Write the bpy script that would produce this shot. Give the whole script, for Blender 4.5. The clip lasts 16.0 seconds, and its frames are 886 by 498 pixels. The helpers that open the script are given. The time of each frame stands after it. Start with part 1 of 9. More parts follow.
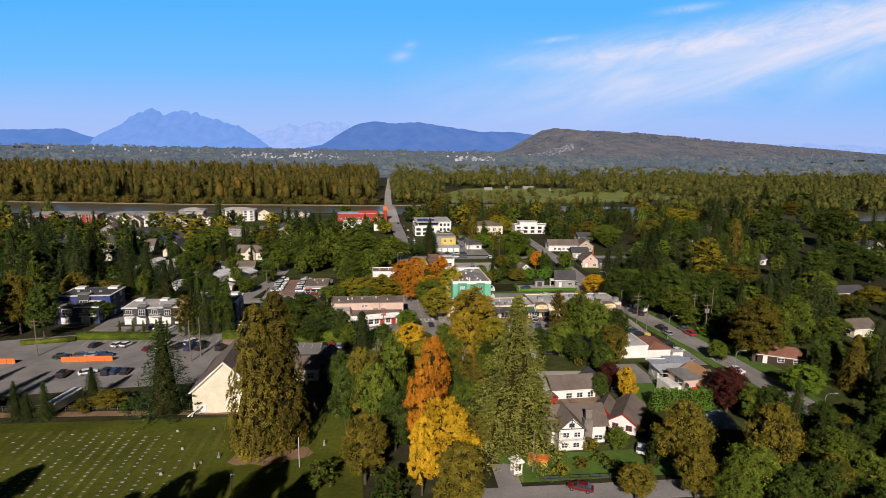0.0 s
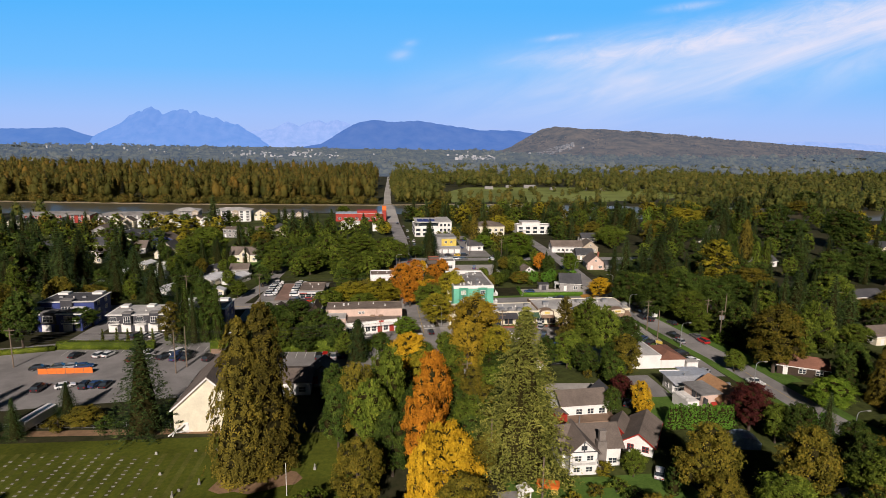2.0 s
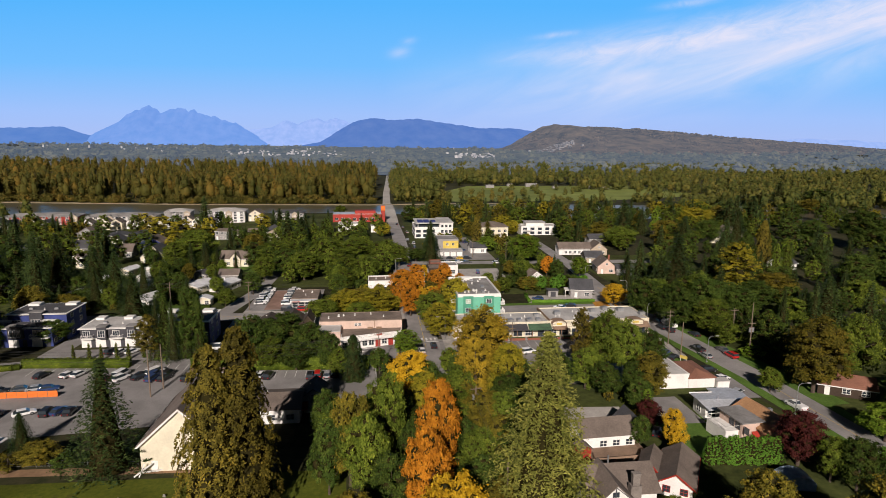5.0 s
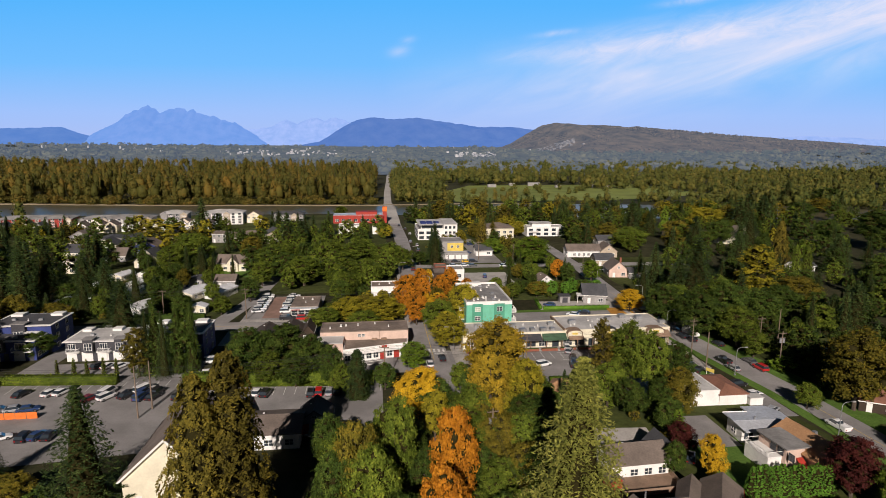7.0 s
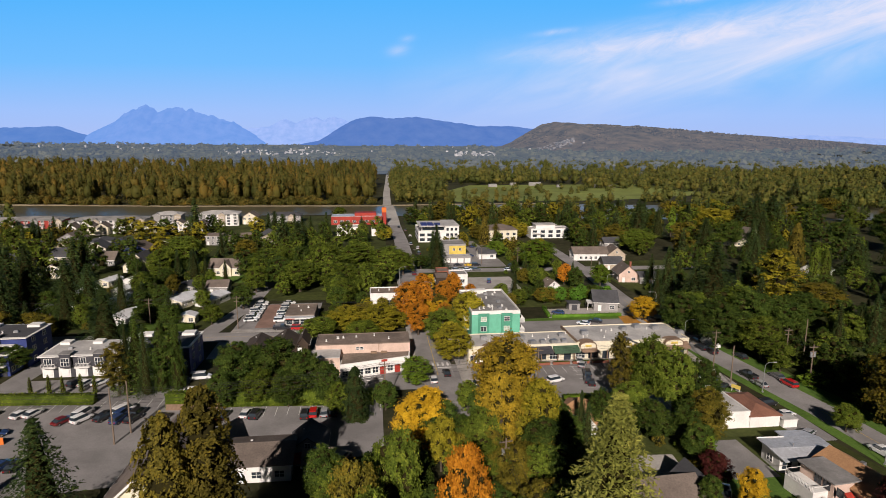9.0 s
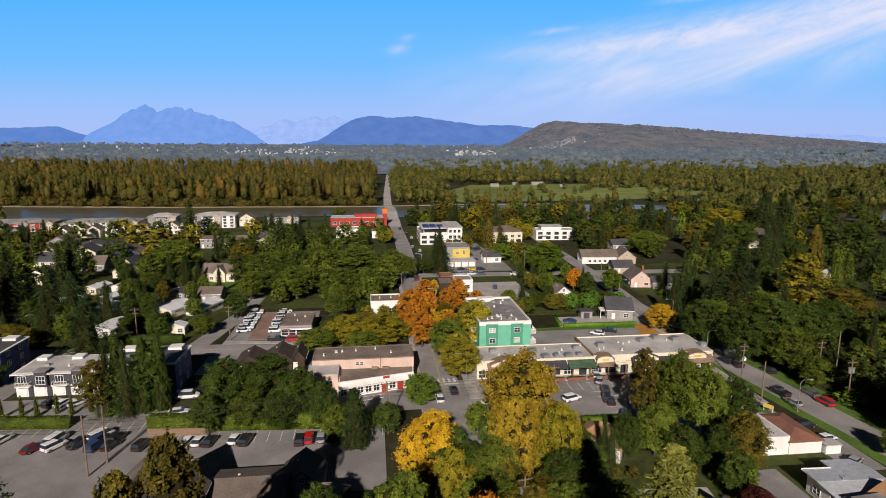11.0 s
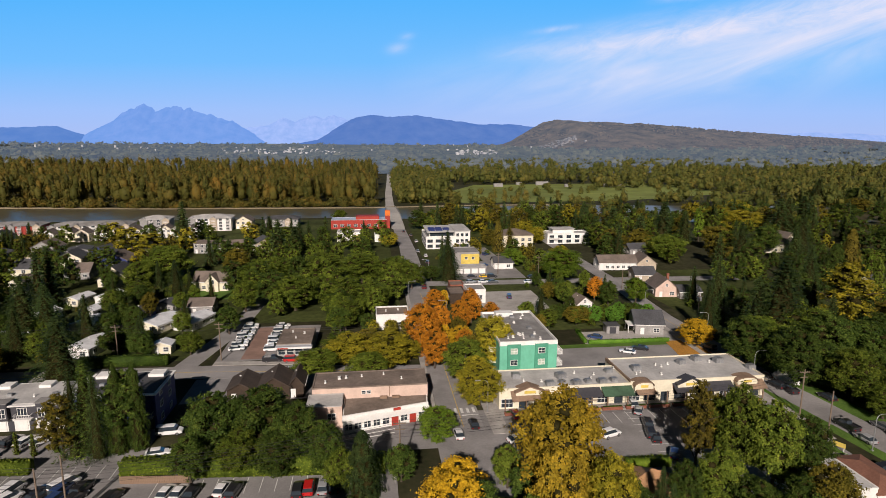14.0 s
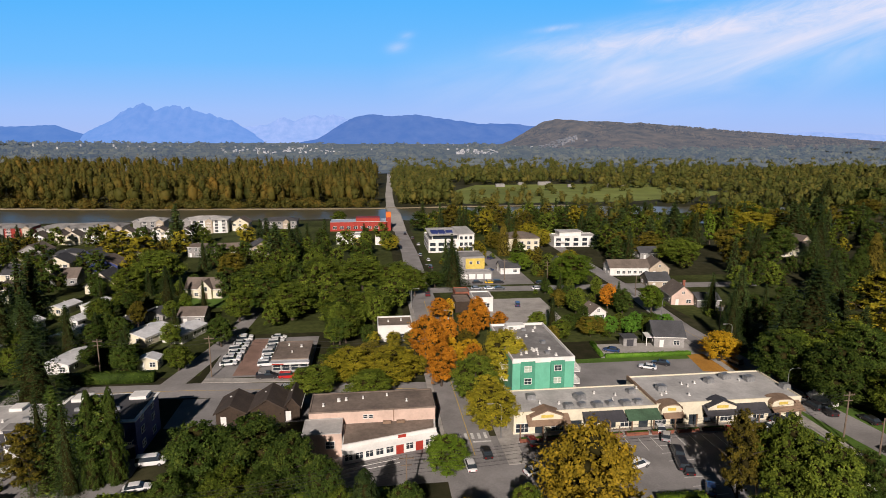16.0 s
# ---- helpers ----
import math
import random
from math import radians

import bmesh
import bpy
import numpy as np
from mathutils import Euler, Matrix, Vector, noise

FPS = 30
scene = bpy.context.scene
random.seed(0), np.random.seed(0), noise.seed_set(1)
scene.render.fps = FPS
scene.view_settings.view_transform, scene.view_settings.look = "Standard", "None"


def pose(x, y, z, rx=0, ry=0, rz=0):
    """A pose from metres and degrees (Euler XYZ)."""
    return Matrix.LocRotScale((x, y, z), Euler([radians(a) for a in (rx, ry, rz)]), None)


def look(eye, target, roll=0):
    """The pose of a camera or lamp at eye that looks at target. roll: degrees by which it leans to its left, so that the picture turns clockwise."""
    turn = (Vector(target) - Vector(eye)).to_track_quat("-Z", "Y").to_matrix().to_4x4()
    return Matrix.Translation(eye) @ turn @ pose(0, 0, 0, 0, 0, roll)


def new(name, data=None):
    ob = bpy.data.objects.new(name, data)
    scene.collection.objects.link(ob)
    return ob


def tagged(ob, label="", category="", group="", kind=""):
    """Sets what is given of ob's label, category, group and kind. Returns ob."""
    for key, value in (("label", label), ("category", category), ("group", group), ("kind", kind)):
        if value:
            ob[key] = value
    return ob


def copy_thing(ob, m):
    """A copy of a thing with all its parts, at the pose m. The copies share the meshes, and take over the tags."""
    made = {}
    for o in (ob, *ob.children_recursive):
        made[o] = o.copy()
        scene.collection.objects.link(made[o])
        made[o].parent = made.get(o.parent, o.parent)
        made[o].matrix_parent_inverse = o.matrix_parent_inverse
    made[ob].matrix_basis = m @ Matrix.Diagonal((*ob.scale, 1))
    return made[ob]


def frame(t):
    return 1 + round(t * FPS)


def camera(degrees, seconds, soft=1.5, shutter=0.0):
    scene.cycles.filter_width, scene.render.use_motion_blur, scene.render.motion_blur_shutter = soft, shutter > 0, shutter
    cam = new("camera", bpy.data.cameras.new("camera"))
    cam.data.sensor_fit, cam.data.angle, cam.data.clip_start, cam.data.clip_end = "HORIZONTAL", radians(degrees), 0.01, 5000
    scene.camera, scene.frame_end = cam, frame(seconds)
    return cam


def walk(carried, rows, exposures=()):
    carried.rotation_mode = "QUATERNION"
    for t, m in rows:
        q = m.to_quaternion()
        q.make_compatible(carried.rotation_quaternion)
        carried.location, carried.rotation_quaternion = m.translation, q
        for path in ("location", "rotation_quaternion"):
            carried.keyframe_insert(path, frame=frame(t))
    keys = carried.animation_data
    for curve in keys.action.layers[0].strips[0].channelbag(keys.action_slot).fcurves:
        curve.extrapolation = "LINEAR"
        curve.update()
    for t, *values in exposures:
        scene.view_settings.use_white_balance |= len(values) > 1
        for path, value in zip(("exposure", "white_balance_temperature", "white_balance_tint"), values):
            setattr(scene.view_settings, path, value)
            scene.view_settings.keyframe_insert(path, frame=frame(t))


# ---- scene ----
# ---- camera ----
PATH = [
    (0, (0.00, -0.00, 60.14), (11.75, 97.82, 42.99), 0.81),
    (0.5, (0.27, 2.26, 60.12), (12.01, 100.07, 42.92), 0.77),
    (1, (0.50, 4.73, 60.08), (12.21, 102.54, 42.87), 0.76),
    (1.5, (0.75, 7.14, 60.04), (12.46, 104.93, 42.72), 0.74),
    (2, (1.03, 9.71, 60.01), (12.75, 107.49, 42.64), 0.75),
    (2.5, (1.33, 12.22, 59.95), (13.06, 109.99, 42.51), 0.73),
    (3, (1.58, 14.82, 59.88), (13.32, 112.58, 42.41), 0.71),
    (3.5, (1.78, 17.39, 59.80), (13.57, 115.13, 42.27), 0.71),
    (4, (1.94, 20.16, 59.73), (13.73, 117.89, 42.13), 0.67),
    (6.5, (0.80, 33.71, 59.70), (12.65, 131.40, 41.92), 0.44),
    (7, (0.51, 36.62, 59.71), (12.33, 134.30, 41.87), 0.37),
    (7.5, (0.32, 39.43, 59.73), (12.15, 137.11, 41.86), 0.33),
    (8, (0.38, 42.44, 59.76), (12.18, 140.12, 41.88), 0.35),
    (8.5, (0.47, 45.18, 59.72), (12.33, 142.84, 41.80), 0.35),
    (9, (0.52, 48.14, 59.68), (12.48, 145.78, 41.71), 0.34),
    (11.5, (0.34, 62.75, 59.61), (12.25, 160.37, 41.50), 0.19),
    (12, (0.09, 65.83, 59.61), (12.07, 163.44, 41.48), 0.22),
    (12.5, (-0.20, 68.78, 59.59), (11.80, 166.38, 41.41), 0.24),
    (13, (-0.66, 71.92, 59.51), (11.32, 169.52, 41.32), 0.19),
    (13.5, (-1.03, 74.87, 59.42), (10.95, 172.46, 41.18), 0.17),
    (14, (-1.41, 77.88, 59.34), (10.56, 175.48, 41.12), 0.14),
    (14.5, (-1.67, 80.77, 59.29), (10.32, 178.35, 41.03), 0.15),
    (15, (-1.82, 83.53, 59.33), (10.13, 181.12, 41.10), 0.17),
    (15.5, (-1.87, 86.42, 59.41), (10.11, 184.01, 41.16), 0.17),
    (16, (-1.97, 89.45, 59.51), (10.07, 187.02, 41.19), 0.17),
]
cam = camera(75.0, 16.0, soft=0.6)
walk(cam, [(t, look(eye, target, roll)) for t, eye, target, roll in PATH], exposures=[(0.0, 0.12), (16.0, 0.12)])
# ---- world, sun ----
SUN_AZ, SUN_EL = 192.0, 28.0          # compass bearing from +y (clockwise) and elevation
world = bpy.data.worlds.new("world")
scene.world = world
world.use_nodes = True
wn = world.node_tree
wn.nodes.clear()
w_out = wn.nodes.new("ShaderNodeOutputWorld")
w_bg = wn.nodes.new("ShaderNodeBackground")
w_sky = wn.nodes.new("ShaderNodeTexSky")
w_sky.sky_type = "NISHITA"
w_sky.sun_disc = False
w_sky.sun_elevation = radians(SUN_EL)
w_sky.sun_rotation = radians(SUN_AZ)
w_sky.air_density, w_sky.dust_density, w_sky.ozone_density = 1.0, 0.1, 5.0
w_bg.inputs["Strength"].default_value = 0.006
wn.links.new(w_sky.outputs[0], w_bg.inputs[0])
wn.links.new(w_bg.outputs[0], w_out.inputs[0])

sun_data = bpy.data.lights.new("sun", "SUN")
sun_data.energy, sun_data.angle, sun_data.color = 5.0, radians(0.5), (1.0, 0.872, 0.79)
sun = new("sun", sun_data)
_az, _el = radians(SUN_AZ), radians(SUN_EL)
_to = Vector((math.sin(_az) * math.cos(_el), math.cos(_az) * math.cos(_el), math.sin(_el)))
sun.matrix_world = look(_to * 100, (0, 0, 0))
# ---- materials ----
def node(nt, kind, **ins):
    n = nt.nodes.new(kind)
    for k, v in ins.items():
        n.inputs[k.replace("_", " ")].default_value = v
    return n


def rgba(c):
    return (*c, 1.0)


def mat(name, col, col2=None, rough=0.8, scale=1.5, big=0.08, bump=0.15, metal=0.0, spec=0.4, vary=0.0, dirt=0.25, island=0.0):
    """A surface with fine grain and large soft stains. vary: brightness change from piece to piece."""
    m = bpy.data.materials.new(name)
    m.use_nodes = True
    nt = m.node_tree
    bsdf = nt.nodes["Principled BSDF"]
    bsdf.inputs["Roughness"].default_value = rough
    bsdf.inputs["Metallic"].default_value = metal
    bsdf.inputs["Specular IOR Level"].default_value = spec
    tc = nt.nodes.new("ShaderNodeTexCoord")
    fine = node(nt, "ShaderNodeTexNoise", Scale=scale, Detail=5.0, Roughness=0.65)
    wide = node(nt, "ShaderNodeTexNoise", Scale=big, Detail=4.0, Roughness=0.6)
    for n in (fine, wide):
        nt.links.new(tc.outputs["Object"], n.inputs["Vector"])
    col2 = col2 or tuple(c * 0.72 for c in col)
    r1 = nt.nodes.new("ShaderNodeValToRGB")
    r1.color_ramp.elements[0].position, r1.color_ramp.elements[1].position = 0.32, 0.68
    r1.color_ramp.elements[0].color, r1.color_ramp.elements[1].color = rgba(col2), rgba(col)
    nt.links.new(fine.outputs["Fac"], r1.inputs[0])
    r2 = nt.nodes.new("ShaderNodeMapRange")
    for k, v in (("From Min", 0.35), ("From Max", 0.65), ("To Min", 1.0 - dirt), ("To Max", 1.0 + dirt * 0.4)):
        r2.inputs[k].default_value = v
    nt.links.new(wide.outputs["Fac"], r2.inputs[0])
    hsv = nt.nodes.new("ShaderNodeHueSaturation")
    nt.links.new(r1.outputs[0], hsv.inputs["Color"])
    value = r2.outputs[0]
    if vary or island:
        src = nt.nodes.new("ShaderNodeObjectInfo").outputs["Random"] if vary else nt.nodes.new("ShaderNodeNewGeometry").outputs["Random Per Island"]
        amount = vary or island
        mr = nt.nodes.new("ShaderNodeMapRange")
        mr.inputs["To Min"].default_value, mr.inputs["To Max"].default_value = 1 - amount, 1 + amount
        nt.links.new(src, mr.inputs[0])
        mul = nt.nodes.new("ShaderNodeMath")
        mul.operation = "MULTIPLY"
        nt.links.new(value, mul.inputs[0])
        nt.links.new(mr.outputs[0], mul.inputs[1])
        value = mul.outputs[0]
    nt.links.new(value, hsv.inputs["Value"])
    nt.links.new(hsv.outputs[0], bsdf.inputs["Base Color"])
    if bump:
        b = node(nt, "ShaderNodeBump", Strength=bump, Distance=0.05)
        nt.links.new(fine.outputs["Fac"], b.inputs["Height"])
        nt.links.new(b.outputs[0], bsdf.inputs["Normal"])
    return m


def leafy(name, cols, glow=0.10, spread=0.28, rough=0.6, patch=0.35):
    """Foliage: colour runs through cols from leaf to leaf and a little from tree to tree; some light passes through."""
    m = bpy.data.materials.new(name)
    m.use_nodes = True
    nt = m.node_tree
    bsdf = nt.nodes["Principled BSDF"]
    bsdf.inputs["Roughness"].default_value = rough
    bsdf.inputs["Specular IOR Level"].default_value = 0.06
    geo = nt.nodes.new("ShaderNodeNewGeometry")
    tc = nt.nodes.new("ShaderNodeTexCoord")
    info = nt.nodes.new("ShaderNodeObjectInfo")
    clump = node(nt, "ShaderNodeTexNoise", Scale=patch, Detail=2.0)
    nt.links.new(tc.outputs["Object"], clump.inputs["Vector"])
    a = nt.nodes.new("ShaderNodeMath")
    a.operation = "MULTIPLY_ADD"
    a.inputs[1].default_value = 0.42
    nt.links.new(geo.outputs["Random Per Island"], a.inputs[0])
    b = nt.nodes.new("ShaderNodeMath")
    b.operation = "MULTIPLY_ADD"
    b.inputs[1].default_value, b.inputs[2].default_value = 0.95, -0.20
    nt.links.new(clump.outputs["Fac"], b.inputs[0])
    nt.links.new(b.outputs[0], a.inputs[2])
    ramp = nt.nodes.new("ShaderNodeValToRGB")
    els = ramp.color_ramp.elements
    while len(els) < len(cols):
        els.new(0.5)
    for i, c in enumerate(cols):
        els[i].position, els[i].color = i / max(1, len(cols) - 1), rgba(c)
    nt.links.new(a.outputs[0], ramp.inputs[0])
    hsv = nt.nodes.new("ShaderNodeHueSaturation")
    mr = nt.nodes.new("ShaderNodeMapRange")
    mr.inputs["To Min"].default_value, mr.inputs["To Max"].default_value = 1 - spread, 1 + spread
    nt.links.new(info.outputs["Random"], mr.inputs[0])
    nt.links.new(mr.outputs[0], hsv.inputs["Value"])
    nt.links.new(ramp.outputs[0], hsv.inputs["Color"])
    nt.links.new(hsv.outputs[0], bsdf.inputs["Base Color"])
    tr = nt.nodes.new("ShaderNodeBsdfTranslucent")
    nt.links.new(hsv.outputs[0], tr.inputs["Color"])
    mix = nt.nodes.new("ShaderNodeMixShader")
    mix.inputs[0].default_value = glow
    out = nt.nodes["Material Output"]
    nt.links.new(bsdf.outputs[0], mix.inputs[1])
    nt.links.new(tr.outputs[0], mix.inputs[2])
    nt.links.new(mix.outputs[0], out.inputs["Surface"])
    return m


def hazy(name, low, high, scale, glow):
    """Far land: a plain backdrop, with kilometres of hazy air painted in as a soft glow."""
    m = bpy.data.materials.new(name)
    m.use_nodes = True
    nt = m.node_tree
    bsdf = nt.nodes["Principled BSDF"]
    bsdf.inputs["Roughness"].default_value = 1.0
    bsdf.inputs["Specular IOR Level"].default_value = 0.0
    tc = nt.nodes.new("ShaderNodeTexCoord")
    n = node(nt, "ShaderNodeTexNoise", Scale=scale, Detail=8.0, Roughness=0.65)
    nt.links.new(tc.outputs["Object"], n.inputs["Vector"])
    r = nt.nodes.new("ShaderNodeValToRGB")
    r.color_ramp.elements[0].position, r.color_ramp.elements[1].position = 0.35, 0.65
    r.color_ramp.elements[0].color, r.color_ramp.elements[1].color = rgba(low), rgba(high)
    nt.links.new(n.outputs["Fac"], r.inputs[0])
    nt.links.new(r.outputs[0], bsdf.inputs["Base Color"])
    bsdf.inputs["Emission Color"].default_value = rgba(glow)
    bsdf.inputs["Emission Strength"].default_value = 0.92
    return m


def glassy(name, col=(0.03, 0.04, 0.05), rough=0.08):
    m = bpy.data.materials.new(name)
    m.use_nodes = True
    b = m.node_tree.nodes["Principled BSDF"]
    b.inputs["Base Color"].default_value = rgba(col)
    b.inputs["Roughness"].default_value = rough
    b.inputs["Specular IOR Level"].default_value = 0.8
    return m


M_ASPHALT = mat("asphalt", (0.272, 0.260, 0.254), (0.215, 0.207, 0.205), 0.9, 3.0, 0.12, 0.1, dirt=0.25)
M_ROAD = mat("road_asphalt", (0.29, 0.277, 0.27), (0.235, 0.225, 0.222), 0.9, 2.0, 0.1, 0.1, dirt=0.25)
M_PALEROAD = mat("pale_worn_asphalt", (0.42, 0.40, 0.37), (0.34, 0.325, 0.305), 0.9, 0.5, 0.03, 0.1, dirt=0.2)
M_CONCRETE = mat("concrete", (0.40, 0.38, 0.35), (0.32, 0.30, 0.28), 0.9, 2.0, 0.3, 0.1)
M_LINE = mat("line_paint", (0.75, 0.75, 0.72), None, 0.7, 4.0, 0.5, 0.0)
M_YLINE = mat("yellow_line_paint", (0.65, 0.45, 0.08), None, 0.7, 4.0, 0.5, 0.0)
M_GRASS = mat("grass", (0.104, 0.116, 0.014), (0.058, 0.078, 0.010), 1.0, 1.2, 0.06, 0.5, spec=0.1, dirt=0.35)
M_LAWN = mat("lawn", (0.11, 0.19, 0.035), (0.07, 0.13, 0.025), 1.0, 2.0, 0.1, 0.5, spec=0.1, dirt=0.3)
M_EARTH = mat("earth", (0.06, 0.055, 0.028), (0.025, 0.03, 0.012), 1.0, 0.35, 0.03, 0.6, spec=0.1, dirt=0.4)
M_DIRT = mat("dirt_path", (0.30, 0.19, 0.11), (0.20, 0.13, 0.08), 1.0, 1.0, 0.1, 0.4, spec=0.1)
M_LEAFFALL = mat("fallen_leaves", (0.55, 0.27, 0.05), (0.28, 0.15, 0.04), 1.0, 2.5, 0.15, 0.5, spec=0.1)
M_SAND = mat("sand", (0.36, 0.30, 0.21), (0.24, 0.20, 0.13), 1.0, 0.3, 0.03, 0.3, spec=0.1)
M_FIELD = mat("field", (0.22, 0.25, 0.07), (0.15, 0.19, 0.05), 1.0, 0.05, 0.01, 0.2, spec=0.1, dirt=0.3)
M_MEADOW = mat("meadow", (0.075, 0.088, 0.024), (0.035, 0.046, 0.014), 1.0, 0.5, 0.05, 0.5, spec=0.1, dirt=0.4)
M_WATER = mat("river_water", (0.105, 0.092, 0.058), (0.080, 0.074, 0.050), 0.30, 0.05, 0.01, 0.02, spec=0.25, dirt=0.15)
M_BRICKPAVE = mat("brick_paving", (0.30, 0.19, 0.15), (0.22, 0.14, 0.11), 0.9, 3.0, 0.2, 0.2)
M_GRAVELLOT = mat("gravel_lot", (0.42, 0.40, 0.37), (0.33, 0.31, 0.29), 0.95, 2.0, 0.15, 0.2)
M_WHITE = mat("white_paint", (0.78, 0.77, 0.74), (0.70, 0.69, 0.66), 0.7, 2.5, 0.4, 0.05, dirt=0.1)
M_CREAM = mat("cream_paint", (0.72, 0.67, 0.52), (0.65, 0.60, 0.46), 0.7, 2.5, 0.4, 0.05, dirt=0.12)
M_PINK = mat("pink_stucco", (0.62, 0.47, 0.39), (0.55, 0.41, 0.34), 0.9, 2.0, 0.3, 0.1, dirt=0.15)
M_GREEN = mat("green_siding", (0.15, 0.47, 0.33), (0.13, 0.42, 0.29), 0.6, 2.0, 0.3, 0.05, dirt=0.12)
M_YELLOW = mat("yellow_siding", (0.72, 0.55, 0.12), None, 0.7, 2.0, 0.3, 0.05, dirt=0.15)
M_TAN = mat("tan_siding", (0.50, 0.42, 0.32), None, 0.8, 2.0, 0.3, 0.05, dirt=0.15)
M_GREY = mat("grey_siding", (0.33, 0.32, 0.31), None, 0.8, 2.0, 0.3, 0.05, dirt=0.15)
M_DGREY = mat("charcoal_cladding", (0.06, 0.06, 0.07), None, 0.6, 2.0, 0.3, 0.05, dirt=0.2)
M_NAVY = mat("navy_cladding", (0.035, 0.055, 0.21), None, 0.6, 2.0, 0.3, 0.05, dirt=0.2)
M_RED = mat("red_paint", (0.40, 0.04, 0.025), None, 0.6, 2.0, 0.3, 0.05, dirt=0.2)
M_BRICK = mat("red_brick", (0.30, 0.11, 0.07), (0.22, 0.08, 0.05), 0.9, 5.0, 0.3, 0.2)
M_ORANGE = mat("orange_fence_mesh", (0.85, 0.20, 0.03), None, 0.7, 2.0, 0.3, 0.0, dirt=0.2)
M_SHINGLE = mat("brown_shingles", (0.19, 0.155, 0.13), (0.13, 0.105, 0.09), 0.95, 3.0, 0.2, 0.3, dirt=0.25)
M_SHINGLE_G = mat("grey_shingles", (0.085, 0.087, 0.095), (0.055, 0.056, 0.062), 0.95, 3.0, 0.2, 0.3, dirt=0.25)
M_SHINGLE_R = mat("red_brown_shingles", (0.26, 0.12, 0.08), (0.19, 0.09, 0.06), 0.95, 3.0, 0.2, 0.3, dirt=0.25)
M_SHINGLE_O = mat("orange_tan_shingles", (0.46, 0.26, 0.13), (0.36, 0.20, 0.10), 0.95, 3.0, 0.2, 0.3, dirt=0.25)
M_TORCH = mat("grey_roof_membrane", (0.30, 0.29, 0.28), (0.22, 0.215, 0.21), 0.95, 1.5, 0.15, 0.15, dirt=0.35)
M_TORCHB = mat("brown_roof_membrane", (0.24, 0.19, 0.155), (0.17, 0.135, 0.11), 0.95, 1.5, 0.15, 0.15, dirt=0.35)
M_LROOF = mat("light_roof_membrane", (0.52, 0.51, 0.49), (0.42, 0.41, 0.40), 0.9, 1.5, 0.15, 0.1, dirt=0.25)
M_WROOF = mat("white_metal_roof", (0.72, 0.73, 0.74), (0.62, 0.63, 0.65), 0.5, 1.5, 0.3, 0.05, dirt=0.2)
M_METALROOF = mat("pale_metal_roof", (0.62, 0.65, 0.70), None, 0.45, 1.5, 0.2, 0.0, metal=0.3, dirt=0.15)
M_STEEL = mat("galvanised_steel", (0.45, 0.46, 0.47), None, 0.5, 4.0, 0.5, 0.0, metal=0.7)
M_POLE = mat("weathered_pole_wood", (0.22, 0.17, 0.125), (0.15, 0.115, 0.09), 0.95, 6.0, 0.4, 0.3)
M_WIRE = mat("black_cable", (0.03, 0.03, 0.03), None, 0.6, 3.0, 0.5, 0.0)
M_DECK = mat("weathered_deck_wood", (0.28, 0.19, 0.13), None, 0.9, 4.0, 0.4, 0.2)
M_BARK = mat("bark", (0.10, 0.075, 0.055), (0.06, 0.045, 0.035), 0.95, 4.0, 0.5, 0.5)
M_GLASS = glassy("window_glass")
M_BLIND = mat("pale_blind_behind_glass", (0.48, 0.55, 0.46), (0.36, 0.44, 0.36), 0.25, 3.0, 0.5, 0.0, spec=0.6)
M_TYRE = mat("tyre_rubber", (0.02, 0.02, 0.02), None, 0.9, 6.0, 1.0, 0.0)
M_STONE = mat("grave_stone", (0.38, 0.37, 0.32), (0.24, 0.23, 0.20), 0.8, 4.0, 0.5, 0.1, vary=0.3)
M_AWN_G = mat("dark_green_awning", (0.06, 0.12, 0.07), None, 0.8, 2.0, 0.4, 0.05)

L_GREEN = leafy("maple_green_leaves", [(0.0156, 0.0294, 0.0043), (0.0891, 0.1242, 0.0148), (0.2583, 0.2897, 0.0345)])
L_DGREEN = leafy("dark_green_leaves", [(0.0078, 0.018, 0.0039), (0.0444, 0.0739, 0.0123), (0.1529, 0.1864, 0.0291)])
L_BRIGHT = leafy("fresh_green_leaves", [(0.024, 0.0528, 0.0056), (0.1063, 0.1688, 0.015), (0.261, 0.3335, 0.0377)])
L_YGREEN = leafy("yellow_green_leaves", [(0.0475, 0.0484, 0.006), (0.2228, 0.1998, 0.0162), (0.5168, 0.3993, 0.0313)])
L_GOLDOL = leafy("golden_olive_leaves", [(0.0672, 0.0502, 0.0072), (0.28, 0.2029, 0.0183), (0.5846, 0.3653, 0.0292)])
L_YELLOW = leafy("golden_leaves", [(0.1408, 0.0836, 0.007), (0.5313, 0.3225, 0.0164), (0.8184, 0.5544, 0.0396)], spread=0.2)
L_ORANGE = leafy("orange_leaves", [(0.1075, 0.0403, 0.0072), (0.4637, 0.1803, 0.0155), (0.7392, 0.336, 0.0269)], spread=0.2)
L_OLIVE = leafy("turning_olive_leaves", [(0.0288, 0.0304, 0.0056), (0.1313, 0.115, 0.015), (0.3045, 0.2102, 0.0232)])
L_PURPLE = leafy("purple_leaves", [(0.02, 0.008, 0.008), (0.06, 0.015, 0.013), (0.11, 0.03, 0.02)])
L_CONIFER = leafy("conifer_needles", [(0.0054, 0.0123, 0.0046), (0.0327, 0.0557, 0.0157), (0.1216, 0.1544, 0.0372)], glow=0.08)
L_CEDAR = leafy("cedar_sprays", [(0.0274, 0.025, 0.0056), (0.124, 0.1037, 0.0164), (0.299, 0.2168, 0.0269)], glow=0.1)
